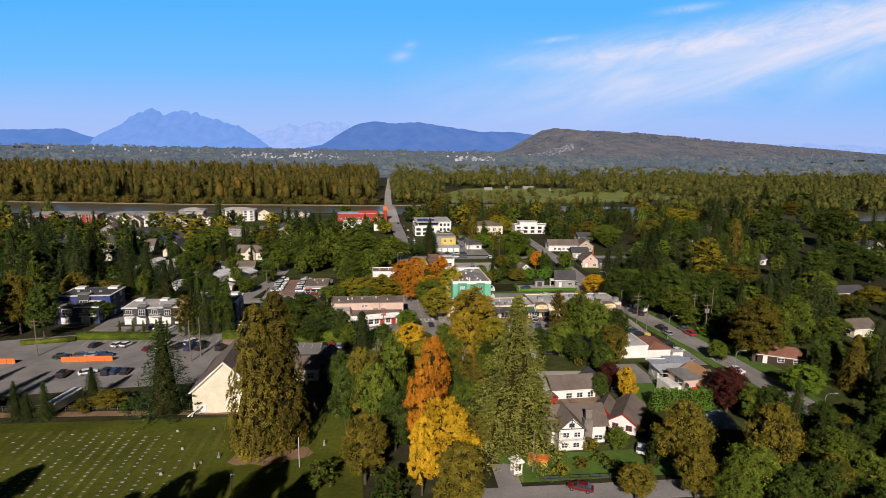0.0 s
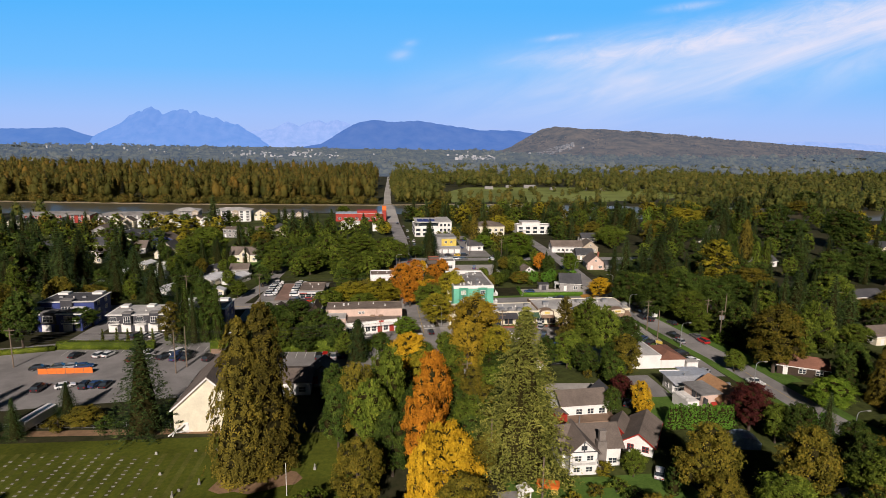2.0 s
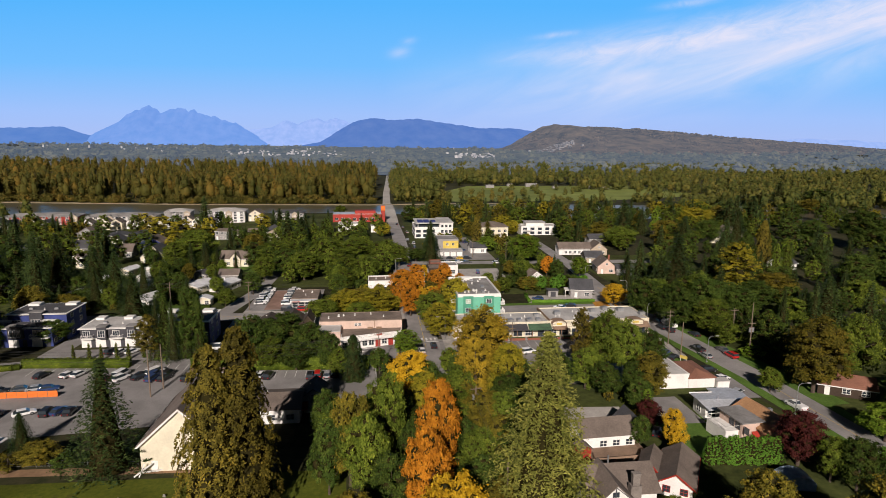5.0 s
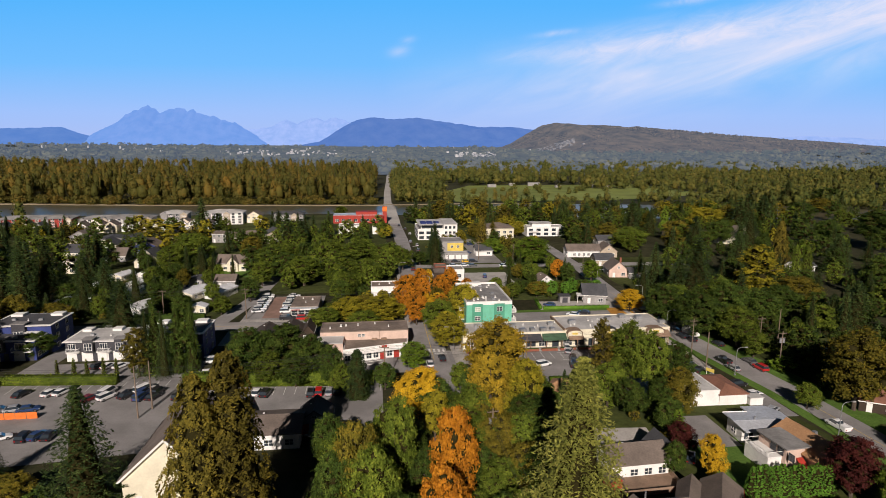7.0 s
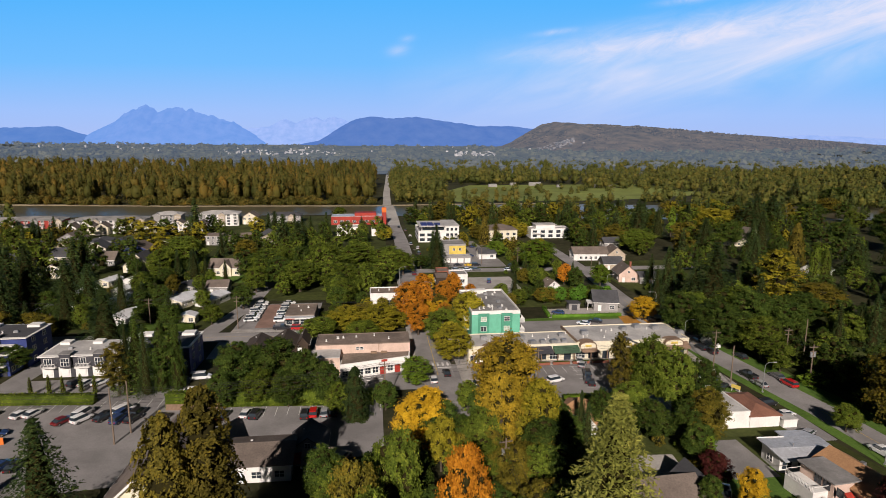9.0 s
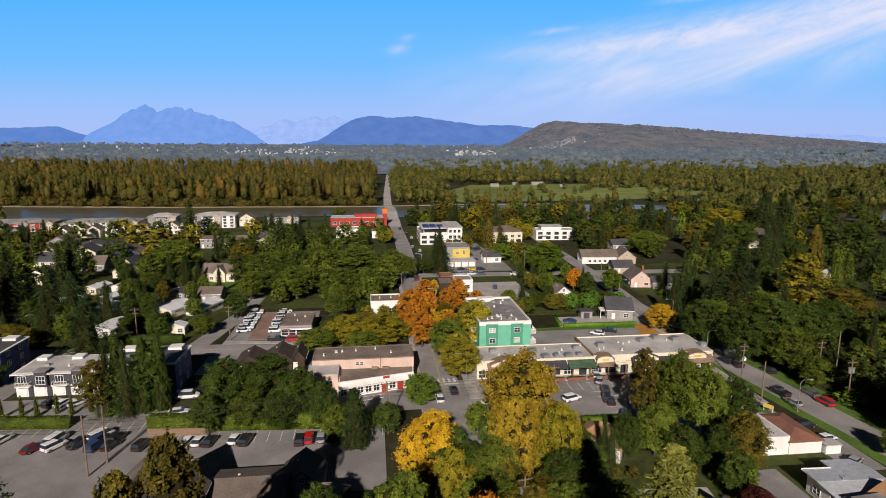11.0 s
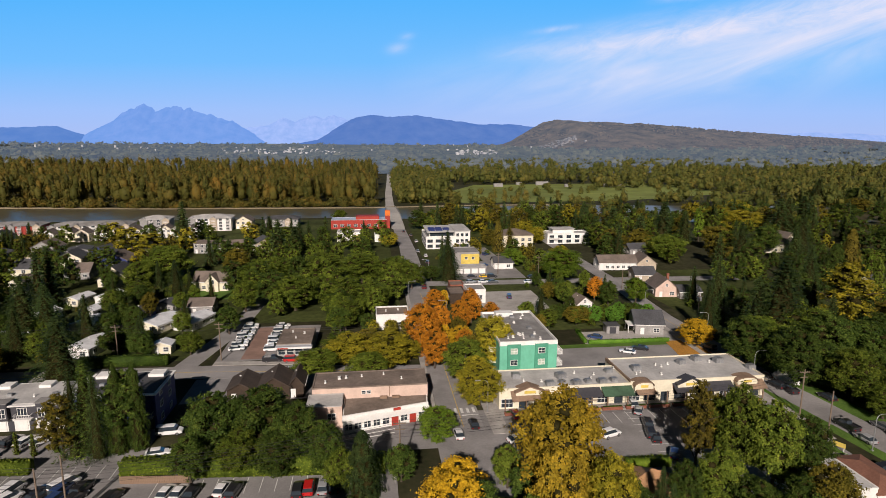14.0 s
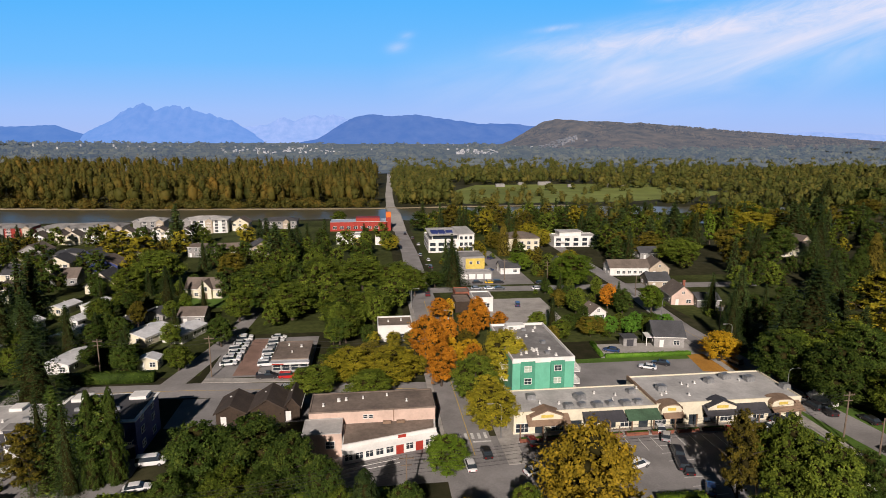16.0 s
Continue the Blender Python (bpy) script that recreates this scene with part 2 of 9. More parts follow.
L_SPRUCE = leafy("grey_green_spruce_needles", [(0.0392, 0.047, 0.0108), (0.1925, 0.2033, 0.04), (0.4914, 0.4641, 0.1056)], glow=0.1)
L_HEDGE = leafy("hedge_leaves", [(0.0276, 0.069, 0.0074), (0.0862, 0.1869, 0.0215), (0.1667, 0.3168, 0.0367)])
L_ISLE = leafy("cottonwood_leaves", [(0.024, 0.036, 0.009), (0.085, 0.078, 0.017), (0.21, 0.120, 0.022)], spread=0.0, patch=0.07)
L_ISLE2 = leafy("mixed_river_leaves", [(0.030, 0.046, 0.012), (0.088, 0.094, 0.022), (0.20, 0.150, 0.032)], spread=0.0, patch=0.05)
# crown bodies: one dark colour for inner twigs and the shade in leaf gaps
M_TWIG_SHADE = mat("dark_twig_shade", (0.042, 0.036, 0.012), (0.022, 0.020, 0.008), 1.0, 2.0, 0.4, 0.0, spec=0.0)
M_DKBROWN = mat("dark_brown_boards", (0.055, 0.035, 0.022), (0.035, 0.024, 0.016), 0.8, 2.0, 0.4, 0.1)
M_SHINGLE_D = mat("dark_brown_shingles", (0.075, 0.055, 0.042), (0.045, 0.034, 0.027), 0.9, 6.0, 0.3, 0.4)
# ---- building tools ----
MESHES = {}


def mesh_from(verts, faces, name="mesh", smooth=False):
    me = bpy.data.meshes.new(name)
    me.from_pydata([tuple(v) for v in verts], [], [tuple(f) for f in faces])
    if smooth:
        me.polygons.foreach_set("use_smooth", [True] * len(me.polygons))
    me.update()
    return me


class Solid:
    """Gathers boxes and prisms into one mesh."""

    def __init__(self):
        self.v, self.f = [], []

    def add(self, verts, faces):
        n = len(self.v)
        self.v += [tuple(p) for p in verts]
        self.f += [tuple(i + n for i in f) for f in faces]
        return self

    def box(self, x0, y0, z0, x1, y1, z1):
        p = [(x, y, z) for z in (z0, z1) for x, y in ((x0, y0), (x1, y0), (x1, y1), (x0, y1))]
        return self.add(p, [(3, 2, 1, 0), (4, 5, 6, 7), (0, 1, 5, 4), (1, 2, 6, 5), (2, 3, 7, 6), (3, 0, 4, 7)])

    def prism(self, outline, z0, z1):
        n = len(outline)
        p = [(x, y, z0) for x, y in outline] + [(x, y, z1) for x, y in outline]
        return self.add(p, [tuple(range(n))[::-1], tuple(range(n, 2 * n))] + [(i, (i + 1) % n, n + (i + 1) % n, n + i) for i in range(n)])

    def loft(self, rings, caps=True):
        k = len(rings[0])
        p = [q for r in rings for q in r]
        f = [(a * k + i, a * k + (i + 1) % k, (a + 1) * k + (i + 1) % k, (a + 1) * k + i) for a in range(len(rings) - 1) for i in range(k)]
        if caps:
            f += [tuple(range(k))[::-1], tuple(range((len(rings) - 1) * k, len(rings) * k))]
        return self.add(p, f)

    def tube(self, points, radii, k=6):
        rings = []
        for i, p in enumerate(points):
            p = Vector(p)
            d = Vector(points[min(i + 1, len(points) - 1)]) - Vector(points[max(i - 1, 0)])
            d.normalize()
            a = d.orthogonal().normalized() if abs(d.z) < 0.99 else Vector((1, 0, 0))
            b = d.cross(a).normalized()
            a = b.cross(d)
            r = radii[i] if isinstance(radii, (list, tuple)) else radii
            rings.append([p + (a * math.cos(2 * math.pi * j / k) + b * math.sin(2 * math.pi * j / k)) * r for j in range(k)])
        return self.loft(rings)

    def mesh(self, name="mesh", smooth=False):
        return mesh_from(self.v, self.f, name, smooth)


def thing(name, x, y, z=0.0, rz=0.0, label="", category="", group="", kind=""):
    ob = new(name)
    ob.matrix_basis = pose(x, y, z, 0, 0, rz)
    return tagged(ob, label, category, group, kind)


def part(name, shape, material, parent=None, label="", at=None, smooth=False, bevel=0.0):
    """One mesh object under a thing or a part. shape: a Solid, a mesh, or a bmesh."""
    if isinstance(shape, Solid):
        me = shape.mesh(name, smooth)
    elif isinstance(shape, bmesh.types.BMesh):
        me = bpy.data.meshes.new(name)
        shape.to_mesh(me)
        shape.free()
    else:
        me = shape
    if bevel:
        bm = bmesh.new()
        bm.from_mesh(me)
        bmesh.ops.bevel(bm, geom=bm.edges[:], offset=bevel, segments=1, affect="EDGES", clamp_overlap=True)
        bm.to_mesh(me)
        bm.free()
    if material and not me.materials:
        me.materials.append(material)
    ob = new(name, me)
    if parent:
        ob.parent = parent
    if at is not None:
        ob.matrix_basis = at
    if label:
        ob["label"] = label
    return ob


def shared(key, make, material):
    """A mesh built once and used again."""
    if key not in MESHES:
        s = make()
        me = s.mesh(str(key[0])) if isinstance(s, Solid) else s
        me.materials.append(material)
        MESHES[key] = me
    return MESHES[key]


def structure(name, shape, material, label, category, at=None, kind="structure"):
    return tagged(part(name, shape, material, None, at=at), label, category, "", kind)


SIDE = {"S": 0, "E": 90, "N": 180, "W": -90}


def window(par, side, u, plane, z, w, h, frame_mat=None, bars=1, rows=1, name="window", glass=None):
    """A window on a wall: frame with glazing bars as a part, each window's glass as its sub-part. (u, z): its middle along and up the wall."""
    frame_mat = frame_mat or M_WHITE

    def ring():
        t = 0.09
        cuts = []
        for half, n, bw in ((w / 2, bars, 0.04), (h / 2, rows, 0.03)):
            c = [-half - t, -half]
            for i in range(1, n + 1):
                q = -half + 2 * half * i / (n + 1)
                c += [q - bw, q + bw]
            cuts.append(c + [half, half + t])
        xs, zs = cuts
        nx, nz = len(xs), len(zs)
        v = [(x, y, z) for y in (-0.10, 0.0) for z in zs for x in xs]
        f = []
        k = nx * nz
        hole = lambda i, j: i % 2 == 1 and j % 2 == 1
        for j in range(nz - 1):
            for i in range(nx - 1):
                p = (j * nx + i, j * nx + i + 1, (j + 1) * nx + i + 1, (j + 1) * nx + i)
                if not hole(i, j):
                    f.append(p)
                else:
                    for q in range(4):
                        a, b = p[q], p[(q + 1) % 4]
                        f.append((a, b, b + k, a + k))
        rim = [(0, nx - 1), (nx - 1, k - 1), (k - 1, k - nx), (k - nx, 0)]
        for a, b in rim:
            f.append((b, a, a + k, b + k))
        return Solid().add(v, f)

    fm = shared(("window_frame", round(w, 2), round(h, 2), bars, rows, frame_mat.name), ring, frame_mat)
    glass = glass or M_GLASS
    gm = shared(("pane", round(w, 2), round(h, 2), glass.name), lambda: Solid().box(-w / 2, -0.04, -h / 2, w / 2, -0.005, h / 2), glass)
    x, y = {"S": (u, plane), "N": (u, plane), "E": (plane, u), "W": (plane, u)}[side]
    ob = part(name, fm, None, par, at=pose(x, y, z, 0, 0, SIDE[side]))
    part("pane", gm, None, ob)
    return ob


def door(par, side, u, plane, material, w=0.95, h=2.1, z=0.0, name="door"):
    def slab():
        s = Solid().box(-w / 2, -0.07, 0, w / 2, 0, h)
        s.box(-w / 2 - 0.1, -0.10, 0, -w / 2, 0, h + 0.1).box(w / 2, -0.10, 0, w / 2 + 0.1, 0, h + 0.1).box(-w / 2, -0.10, h, w / 2, 0, h + 0.1)
        for i in range(4 if w > 2 else 2):
            q = 0.15 + i * (h - 0.2) / (4 if w > 2 else 2)
            s.box(-w / 2 + 0.12, -0.09, q, w / 2 - 0.12, -0.06, q + (h - 0.2) / (4 if w > 2 else 2) - 0.12)
        return s

    me = shared((name, round(w, 2), round(h, 2), material.name), slab, material)
    x, y = {"S": (u, plane), "N": (u, plane), "E": (plane, u), "W": (plane, u)}[side]
    return part(name, me, None, par, at=pose(x, y, z, 0, 0, SIDE[side]))


def gable_walls(x0, y0, x1, y1, z0, ze, zr, axis="y"):
    """Walls of a gabled house as one closed body, ridge along axis."""
    s = Solid()
    if axis == "y":
        xm = (x0 + x1) / 2
        a = [(x0, y0, z0), (x1, y0, z0), (x1, y0, ze), (xm, y0, zr), (x0, y0, ze)]
        b = [(x, y1, z) for x, _, z in a]
    else:
        ym = (y0 + y1) / 2
        a = [(x1, y0, z0), (x1, y1, z0), (x1, y1, ze), (x1, ym, zr), (x1, y0, ze)]
        b = [(x0, y, z) for _, y, z in a]
    return s.loft([a, b])


def gable_roof(x0, y0, x1, y1, ze, zr, axis="y", over=0.5, thick=0.22):
    """Two sloping slabs with eaves and verges."""
    s = Solid()
    if axis == "y":
        m, half = (x0 + x1) / 2, (x1 - x0) / 2
    else:
        m, half = (y0 + y1) / 2, (y1 - y0) / 2
    k = (zr - ze) / half
    for sg in (-1, 1):
        e, ez = m + sg * (half + over), ze - k * over + 0.03
        prof = [(m, zr + 0.03), (e, ez), (e, ez + thick), (m, zr + 0.03 + thick)]
        if axis == "y":
            rings = [[(a, y, z) for a, z in prof] for y in (y0 - over, y1 + over)]
        else:
            rings = [[(x, a, z) for a, z in prof] for x in (x0 - over, x1 + over)]
        if (sg == 1) == (axis == "y"):
            rings = [r[::-1] for r in rings]
        s.loft(rings)
    return s


def hip_roof(x0, y0, x1, y1, ze, zr, over=0.5, thick=0.2):
    x0, y0, x1, y1 = x0 - over, y0 - over, x1 + over, y1 + over
    w, d = x1 - x0, y1 - y0
    s = Solid()
    r = min(w, d) / 2
    if w >= d:
        a, b = (x0 + r, (y0 + y1) / 2), (x1 - r, (y0 + y1) / 2)
    else:
        a, b = ((x0 + x1) / 2, y0 + r), ((x0 + x1) / 2, y1 - r)
    c = [(x0, y0), (x1, y0), (x1, y1), (x0, y1)]
    v = [(*p, ze - thick) for p in c] + [(*p, ze) for p in c] + [(*a, zr), (*b, zr)]
    f = [(3, 2, 1, 0)] + [(i, (i + 1) % 4, 4 + (i + 1) % 4, 4 + i) for i in range(4)]
    if w >= d:
        f += [(4, 5, 9, 8), (5, 6, 9), (6, 7, 8, 9), (7, 4, 8)]
    else:
        f += [(4, 5, 8), (5, 6, 9, 8), (6, 7, 9), (7, 4, 8, 9)]
    return s.add(v, f)


def parapet(x0, y0, x1, y1, z0, z1, t=0.3):
    return Solid().box(x0, y0, z0, x1, y0 + t, z1).box(x0, y1 - t, z0, x1, y1, z1).box(x0, y0 + t, z0, x0 + t, y1 - t, z1).box(x1 - t, y0 + t, z0, x1, y1 - t, z1)


def sheet(outline, z, depth=0.12):
    """A thin slab of ground cover whose top lies at z."""
    return Solid().prism(outline, z - depth, z)


def rect(x0, y0, x1, y1):
    return [(x0, y0), (x1, y0), (x1, y1), (x0, y1)]


def ribbon(points, width, z, depth=0.12):
    """A strip along a line of points. width: one number or one for each point."""
    s = Solid()
    rings = []
    for i, (x, y) in enumerate(points):
        a, b = points[max(i - 1, 0)], points[min(i + 1, len(points) - 1)]
        d = Vector((b[0] - a[0], b[1] - a[1])).normalized()
        w = (width[i] if isinstance(width, (list, tuple)) else width) / 2
        n = Vector((d.y, -d.x)) * w
        rings.append([(x - n.x, y - n.y, z - depth), (x + n.x, y + n.y, z - depth), (x + n.x, y + n.y, z), (x - n.x, y - n.y, z)])
    return s.loft(rings)
# ---- trees ----
def leaf_quads(centres, normals, size, rng, ratio=0.65):
    """Leaf sprays: one small kite for each centre, roughly facing its normal."""
    n = len(centres)
    nrm = normals + rng.normal(0, 0.55, (n, 3))
    nrm /= np.linalg.norm(nrm, axis=1, keepdims=True) + 1e-9
    t = np.cross(nrm, rng.normal(0, 1, (n, 3)))
    t /= np.linalg.norm(t, axis=1, keepdims=True) + 1e-9
    b = np.cross(nrm, t)
    s = (size * rng.uniform(0.6, 1.35, n))[:, None]
    v = np.stack([centres - t * s, centres + b * s * ratio, centres + t * s, centres - b * s * ratio], 1)
    return v.reshape(-1, 3)


def quads_mesh(verts, extra=None, name="crown"):
    """A mesh of loose kites, with a closed body (verts, faces) inside it if given."""
    n = len(verts) // 4
    faces = np.arange(n * 4).reshape(-1, 4)
    ev, ef = extra if extra else (np.zeros((0, 3)), [])
    allv = np.concatenate([verts, ev])
    sizes = [4] * n + [len(f) for f in ef]
    loops = np.concatenate([faces.ravel(), np.array([i + n * 4 for f in ef for i in f], int)]) if ef else faces.ravel()
    me = bpy.data.meshes.new(name)
    me.vertices.add(len(allv))
    me.vertices.foreach_set("co", allv.astype(np.float32).ravel())
    me.loops.add(len(loops))
    me.loops.foreach_set("vertex_index", loops.astype(np.int32))
    me.polygons.add(len(sizes))
    me.polygons.foreach_set("loop_start", np.concatenate([[0], np.cumsum(sizes)[:-1]]).astype(np.int32))
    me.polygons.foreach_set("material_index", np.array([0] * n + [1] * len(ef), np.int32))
    me.update(calc_edges=True)
    me.validate()
    return me


def ball(sub=1):
    bm = bmesh.new()
    bmesh.ops.create_icosphere(bm, subdivisions=sub, radius=1.0)
    v = np.array([p.co[:] for p in bm.verts])
    f = [[q.index for q in p.verts] for p in bm.faces]
    bm.free()
    return v, f


BALL1, BALL2 = ball(1), ball(2)


def join_bodies(bodies):
    v, f, n = [], [], 0
    for bv, bf in bodies:
        v.append(bv)
        f += [[i + n for i in q] for q in bf]
        n += len(bv)
    return np.concatenate(v), f


def unit(v):
    return v / (np.linalg.norm(v, axis=1, keepdims=True) + 1e-9)


def broad_crown(seed, h, r, base, leaves, size, lobes=16, tall=1.0, clumps=14):
    """A broadleaf crown: limbs end in lobes, each lobe carries leafy clumps; a dark body inside shades the gaps between
    them.
    """
    rng = np.random.default_rng(seed)
    pts, nrm, bodies = [], [], []
    ch = h - base
    per = max(6, int(leaves / (lobes * clumps)))
    for i in range(lobes):
        u = (i + 0.5) / lobes
        z = base + ch * (0.12 + 0.78 * u)
        k = math.sin(math.pi * min(1.0, 0.16 + 0.80 * u)) ** 0.7
        a = i * 2.399 + rng.uniform(-0.4, 0.4)
        d = r * 0.64 * k * rng.uniform(0.55, 1.12) if u < 0.93 else r * 0.1
        lr = r * rng.uniform(0.30, 0.48) * (0.65 + 0.35 * k)
        c = np.array([d * math.cos(a), d * math.sin(a), min(z, h - lr * 0.8)])
        sc = np.array([lr, lr, lr * rng.uniform(0.8, 1.05) * tall])
        out = np.array([math.cos(a) * 0.55, math.sin(a) * 0.55, 0.35])
        q = unit(rng.normal(0, 1, (clumps, 3)) + out)
        mid = c + q * sc * rng.uniform(0.55, 1.05, (clumps, 1))
        cr = lr * rng.uniform(0.16, 0.34, (clumps, 3)) * [1.15, 1.15, 0.75]
        ring = np.repeat(np.arange(clumps), per)
        w = rng.normal(0, 0.62, (clumps * per, 3)) + q[ring] * 0.25
        pts.append(mid[ring] + w * cr[ring])
        nrm.append(unit(w) * 0.55 + q[ring] * 0.5 + [0, 0, 0.35])
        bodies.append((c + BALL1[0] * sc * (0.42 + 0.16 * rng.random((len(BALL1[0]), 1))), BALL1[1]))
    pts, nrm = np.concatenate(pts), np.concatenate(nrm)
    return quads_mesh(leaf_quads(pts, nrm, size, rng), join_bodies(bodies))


def column_crown(seed, h, r, base, leaves, size, power=0.8, droop=1.0):
    """A dense cedar or young cypress: a ragged cone hung with drooping fronds."""
    rng = np.random.default_rng(seed)
    per = 30
    n = leaves // per
    u = rng.random(n) ** 1.15
    a = rng.uniform(0, 2 * math.pi, n)
    prof = (1 - u) ** power * (1 - 0.35 * np.exp(-u * 14))
    rag = 0.93 + 0.20 * np.sin(a * 5 + u * 23) * np.sin(u * 41 + a * 2) + 0.10 * np.sin(a * 9 - u * 60) + rng.uniform(-0.16, 0.10, n)
    rad = r * prof * rag + 0.06
    long = r * (0.12 + 0.20 * rng.random(n)) * (0.4 + 0.6 * prof)
    g = np.repeat(np.arange(n), per)
    t = rng.random(n * per)
    side = rng.normal(0, 0.045 * r, n * per)
    rr = rad[g] + long[g] * t * 0.45 - 0.10 * r * prof[g]
    aa = a[g]
    z = base + (h - base) * u[g] - droop * long[g] * t ** 1.4 + rng.normal(0, 0.02 * r, n * per)
    p = np.stack([rr * np.cos(aa) - side * np.sin(aa), rr * np.sin(aa) + side * np.cos(aa), np.maximum(z, base * 0.5)], 1)
    nn = np.stack([np.cos(aa), np.sin(aa), np.full(n * per, 0.5)], 1)
    rings = []
    for i in range(9):
        q = i / 8
        w = r * 0.64 * (1 - q) ** power + 0.03
        rings.append([[w * math.cos(b * math.pi / 5 + i) * rng.uniform(0.85, 1.1), w * math.sin(b * math.pi / 5 + i) * rng.uniform(0.85, 1.1), base + (h - base) * q * 0.97] for b in range(10)])
    v = np.array([x for ring in rings for x in ring])
    f = [[j * 10 + k, j * 10 + (k + 1) % 10, j * 10 + 10 + (k + 1) % 10, j * 10 + 10 + k] for j in range(8) for k in range(10)]
    return quads_mesh(leaf_quads(p, nn, size, rng, 0.5), (v, f))


def spruce_crown(seed, h, r, base, whorls, per, sprays, size, droop=0.35, power=0.85, ratio=0.42):
    """A layered conifer: whorls of drooping boughs hung with needle sprays."""
    rng = np.random.default_rng(seed)
    pts, nrm = [], []
    for i in range(whorls):
        u = (i + 0.3) / whorls
        z = base + (h - base) * u
        for j in range(per):
            a = 2 * math.pi * (j + rng.uniform(-0.3, 0.3)) / per + i * 0.9
            L = r * (1 - u) ** power * rng.uniform(0.72, 1.15) + 0.25
            m = max(3, int(sprays * (0.35 + 0.65 * L / r)))
            s = rng.random(m) ** 0.75
            wd = 0.17 * L * (1 - s * 0.75) + 0.06
            off = rng.uniform(-1, 1, m) * wd
            x = L * s * math.cos(a) - off * math.sin(a)
            y = L * s * math.sin(a) + off * math.cos(a)
            zz = z - droop * L * s ** 1.6 + 0.12 * L * s - rng.random(m) * 0.30 * (0.5 + L / r)
            pts.append(np.stack([x, y, zz], 1))
            nrm.append(np.tile([0.45 * math.cos(a), 0.45 * math.sin(a), 0.8], (m, 1)))
    pts, nrm = np.concatenate(pts), np.concatenate(nrm)
    rings = []
    for i in range(7):
        q = i / 6
        rr = r * 0.42 * (1 - q) ** power + 0.03
        rings.append([[rr * math.cos(b * math.pi / 4), rr * math.sin(b * math.pi / 4), base + (h - base) * q * 0.96] for b in range(8)])
    v = np.array([x for ring in rings for x in ring])
    f = [[j * 8 + k, j * 8 + (k + 1) % 8, j * 8 + 8 + (k + 1) % 8, j * 8 + 8 + k] for j in range(6) for k in range(8)]
    return quads_mesh(leaf_quads(pts, nrm, size, rng, ratio), (v, f))


def trunk_mesh(h, base, r, limbs, seed):
    rng = random.Random(seed)
    s = Solid().tube([(0, 0, -0.3), (0, 0, base * 0.5), (rng.uniform(-0.2, 0.2), rng.uniform(-0.2, 0.2), base + (h - base) * 0.4), (0, 0, h * 0.93)], [r * 1.25, r, r * 0.6, r * 0.1], 7)
    for i in range(limbs):
        a, z = i * 2.399, base * 0.8 + (h - base) * 0.5 * i / max(1, limbs)
        L = (h - base) * 0.32
        s.tube([(0, 0, z), (L * 0.5 * math.cos(a), L * 0.5 * math.sin(a), z + L * 0.5), (L * math.cos(a), L * math.sin(a), z + L * 0.8)], [r * 0.5, r * 0.3, r * 0.08], 5)
    return s.mesh("trunk")


# kinds: crown maker, height, base radius of the crown, trunk, leaf materials
KINDS = {
    "maple": [lambda k=k: (broad_crown(11 + k, 14, 5.2, 2.0, 18000, 0.175, 26), trunk_mesh(14, 2.6, 0.32, 6, k)) for k in range(3)],
    "maple_far": [lambda k=k: (broad_crown(31 + k, 14, 5.4, 1.2, 2300, 0.33, 15, clumps=9), trunk_mesh(14, 2.4, 0.32, 0, k)) for k in range(3)],
    "maple_mid": [lambda k=k: (broad_crown(41 + k, 14, 5.3, 1.2, 4600, 0.245, 20, clumps=10), trunk_mesh(14, 2.4, 0.32, 0, k)) for k in range(3)],
    "fir_mid": [lambda k=k: (spruce_crown(131 + k, 22, 4.9, 0.6, 26, 11, 14, 0.36, 0.30), trunk_mesh(22, 2.0, 0.34, 0, k)) for k in range(3)],
    "poplar": [lambda k=k: (broad_crown(51 + k, 18, 4.0, 2.0, 10000, 0.17, 24, 1.3), trunk_mesh(18, 2.2, 0.32, 5, k)) for k in range(2)],
    "poplar_far": [lambda k=k: (broad_crown(61 + k, 18, 4.2, 1.5, 2000, 0.40, 15, 1.3, clumps=9), trunk_mesh(18, 2.2, 0.3, 0, k)) for k in range(2)],
    "cedar": [lambda k=k: (column_crown(71 + k, 20, 4.6, 0.4, 24000, 0.15, power=0.52), trunk_mesh(20, 1.5, 0.4, 0, k)) for k in range(2)],
    "cypress": [lambda k=k: (column_crown(81 + k, 7, 1.3, 0.2, 4800, 0.13, power=0.5, droop=-0.8), trunk_mesh(7, 0.5, 0.12, 0, k)) for k in range(2)],
    "spruce": [lambda k=k: (spruce_crown(91 + k, 24, 5.4, 1.6, 44, 14, 60, 0.165, 0.45, ratio=0.32), trunk_mesh(24, 2.5, 0.36, 0, k)) for k in range(2)],
    "fir": [lambda k=k: (spruce_crown(101 + k, 22, 4.8, 0.8, 32, 12, 34, 0.20, 0.28, ratio=0.36), trunk_mesh(22, 2.0, 0.34, 0, k)) for k in range(2)],
    "fir_far": [lambda k=k: (spruce_crown(111 + k, 22, 5.0, 0.6, 22, 9, 12, 0.55, 0.28), trunk_mesh(22, 2.0, 0.34, 0, k)) for k in range(3)],
    "shrub": [lambda k=k: (broad_crown(121 + k, 2.2, 1.3, 0.1, 1400, 0.085, 9), trunk_mesh(2.2, 0.3, 0.06, 0, k)) for k in range(2)],
}
NOMINAL = {"maple_mid": 14, "fir_mid": 22, "maple": 14, "maple_far": 14, "poplar": 18, "poplar_far": 18, "cedar": 20, "cypress": 7, "spruce": 24, "fir": 22, "fir_far": 22, "shrub": 2.2}
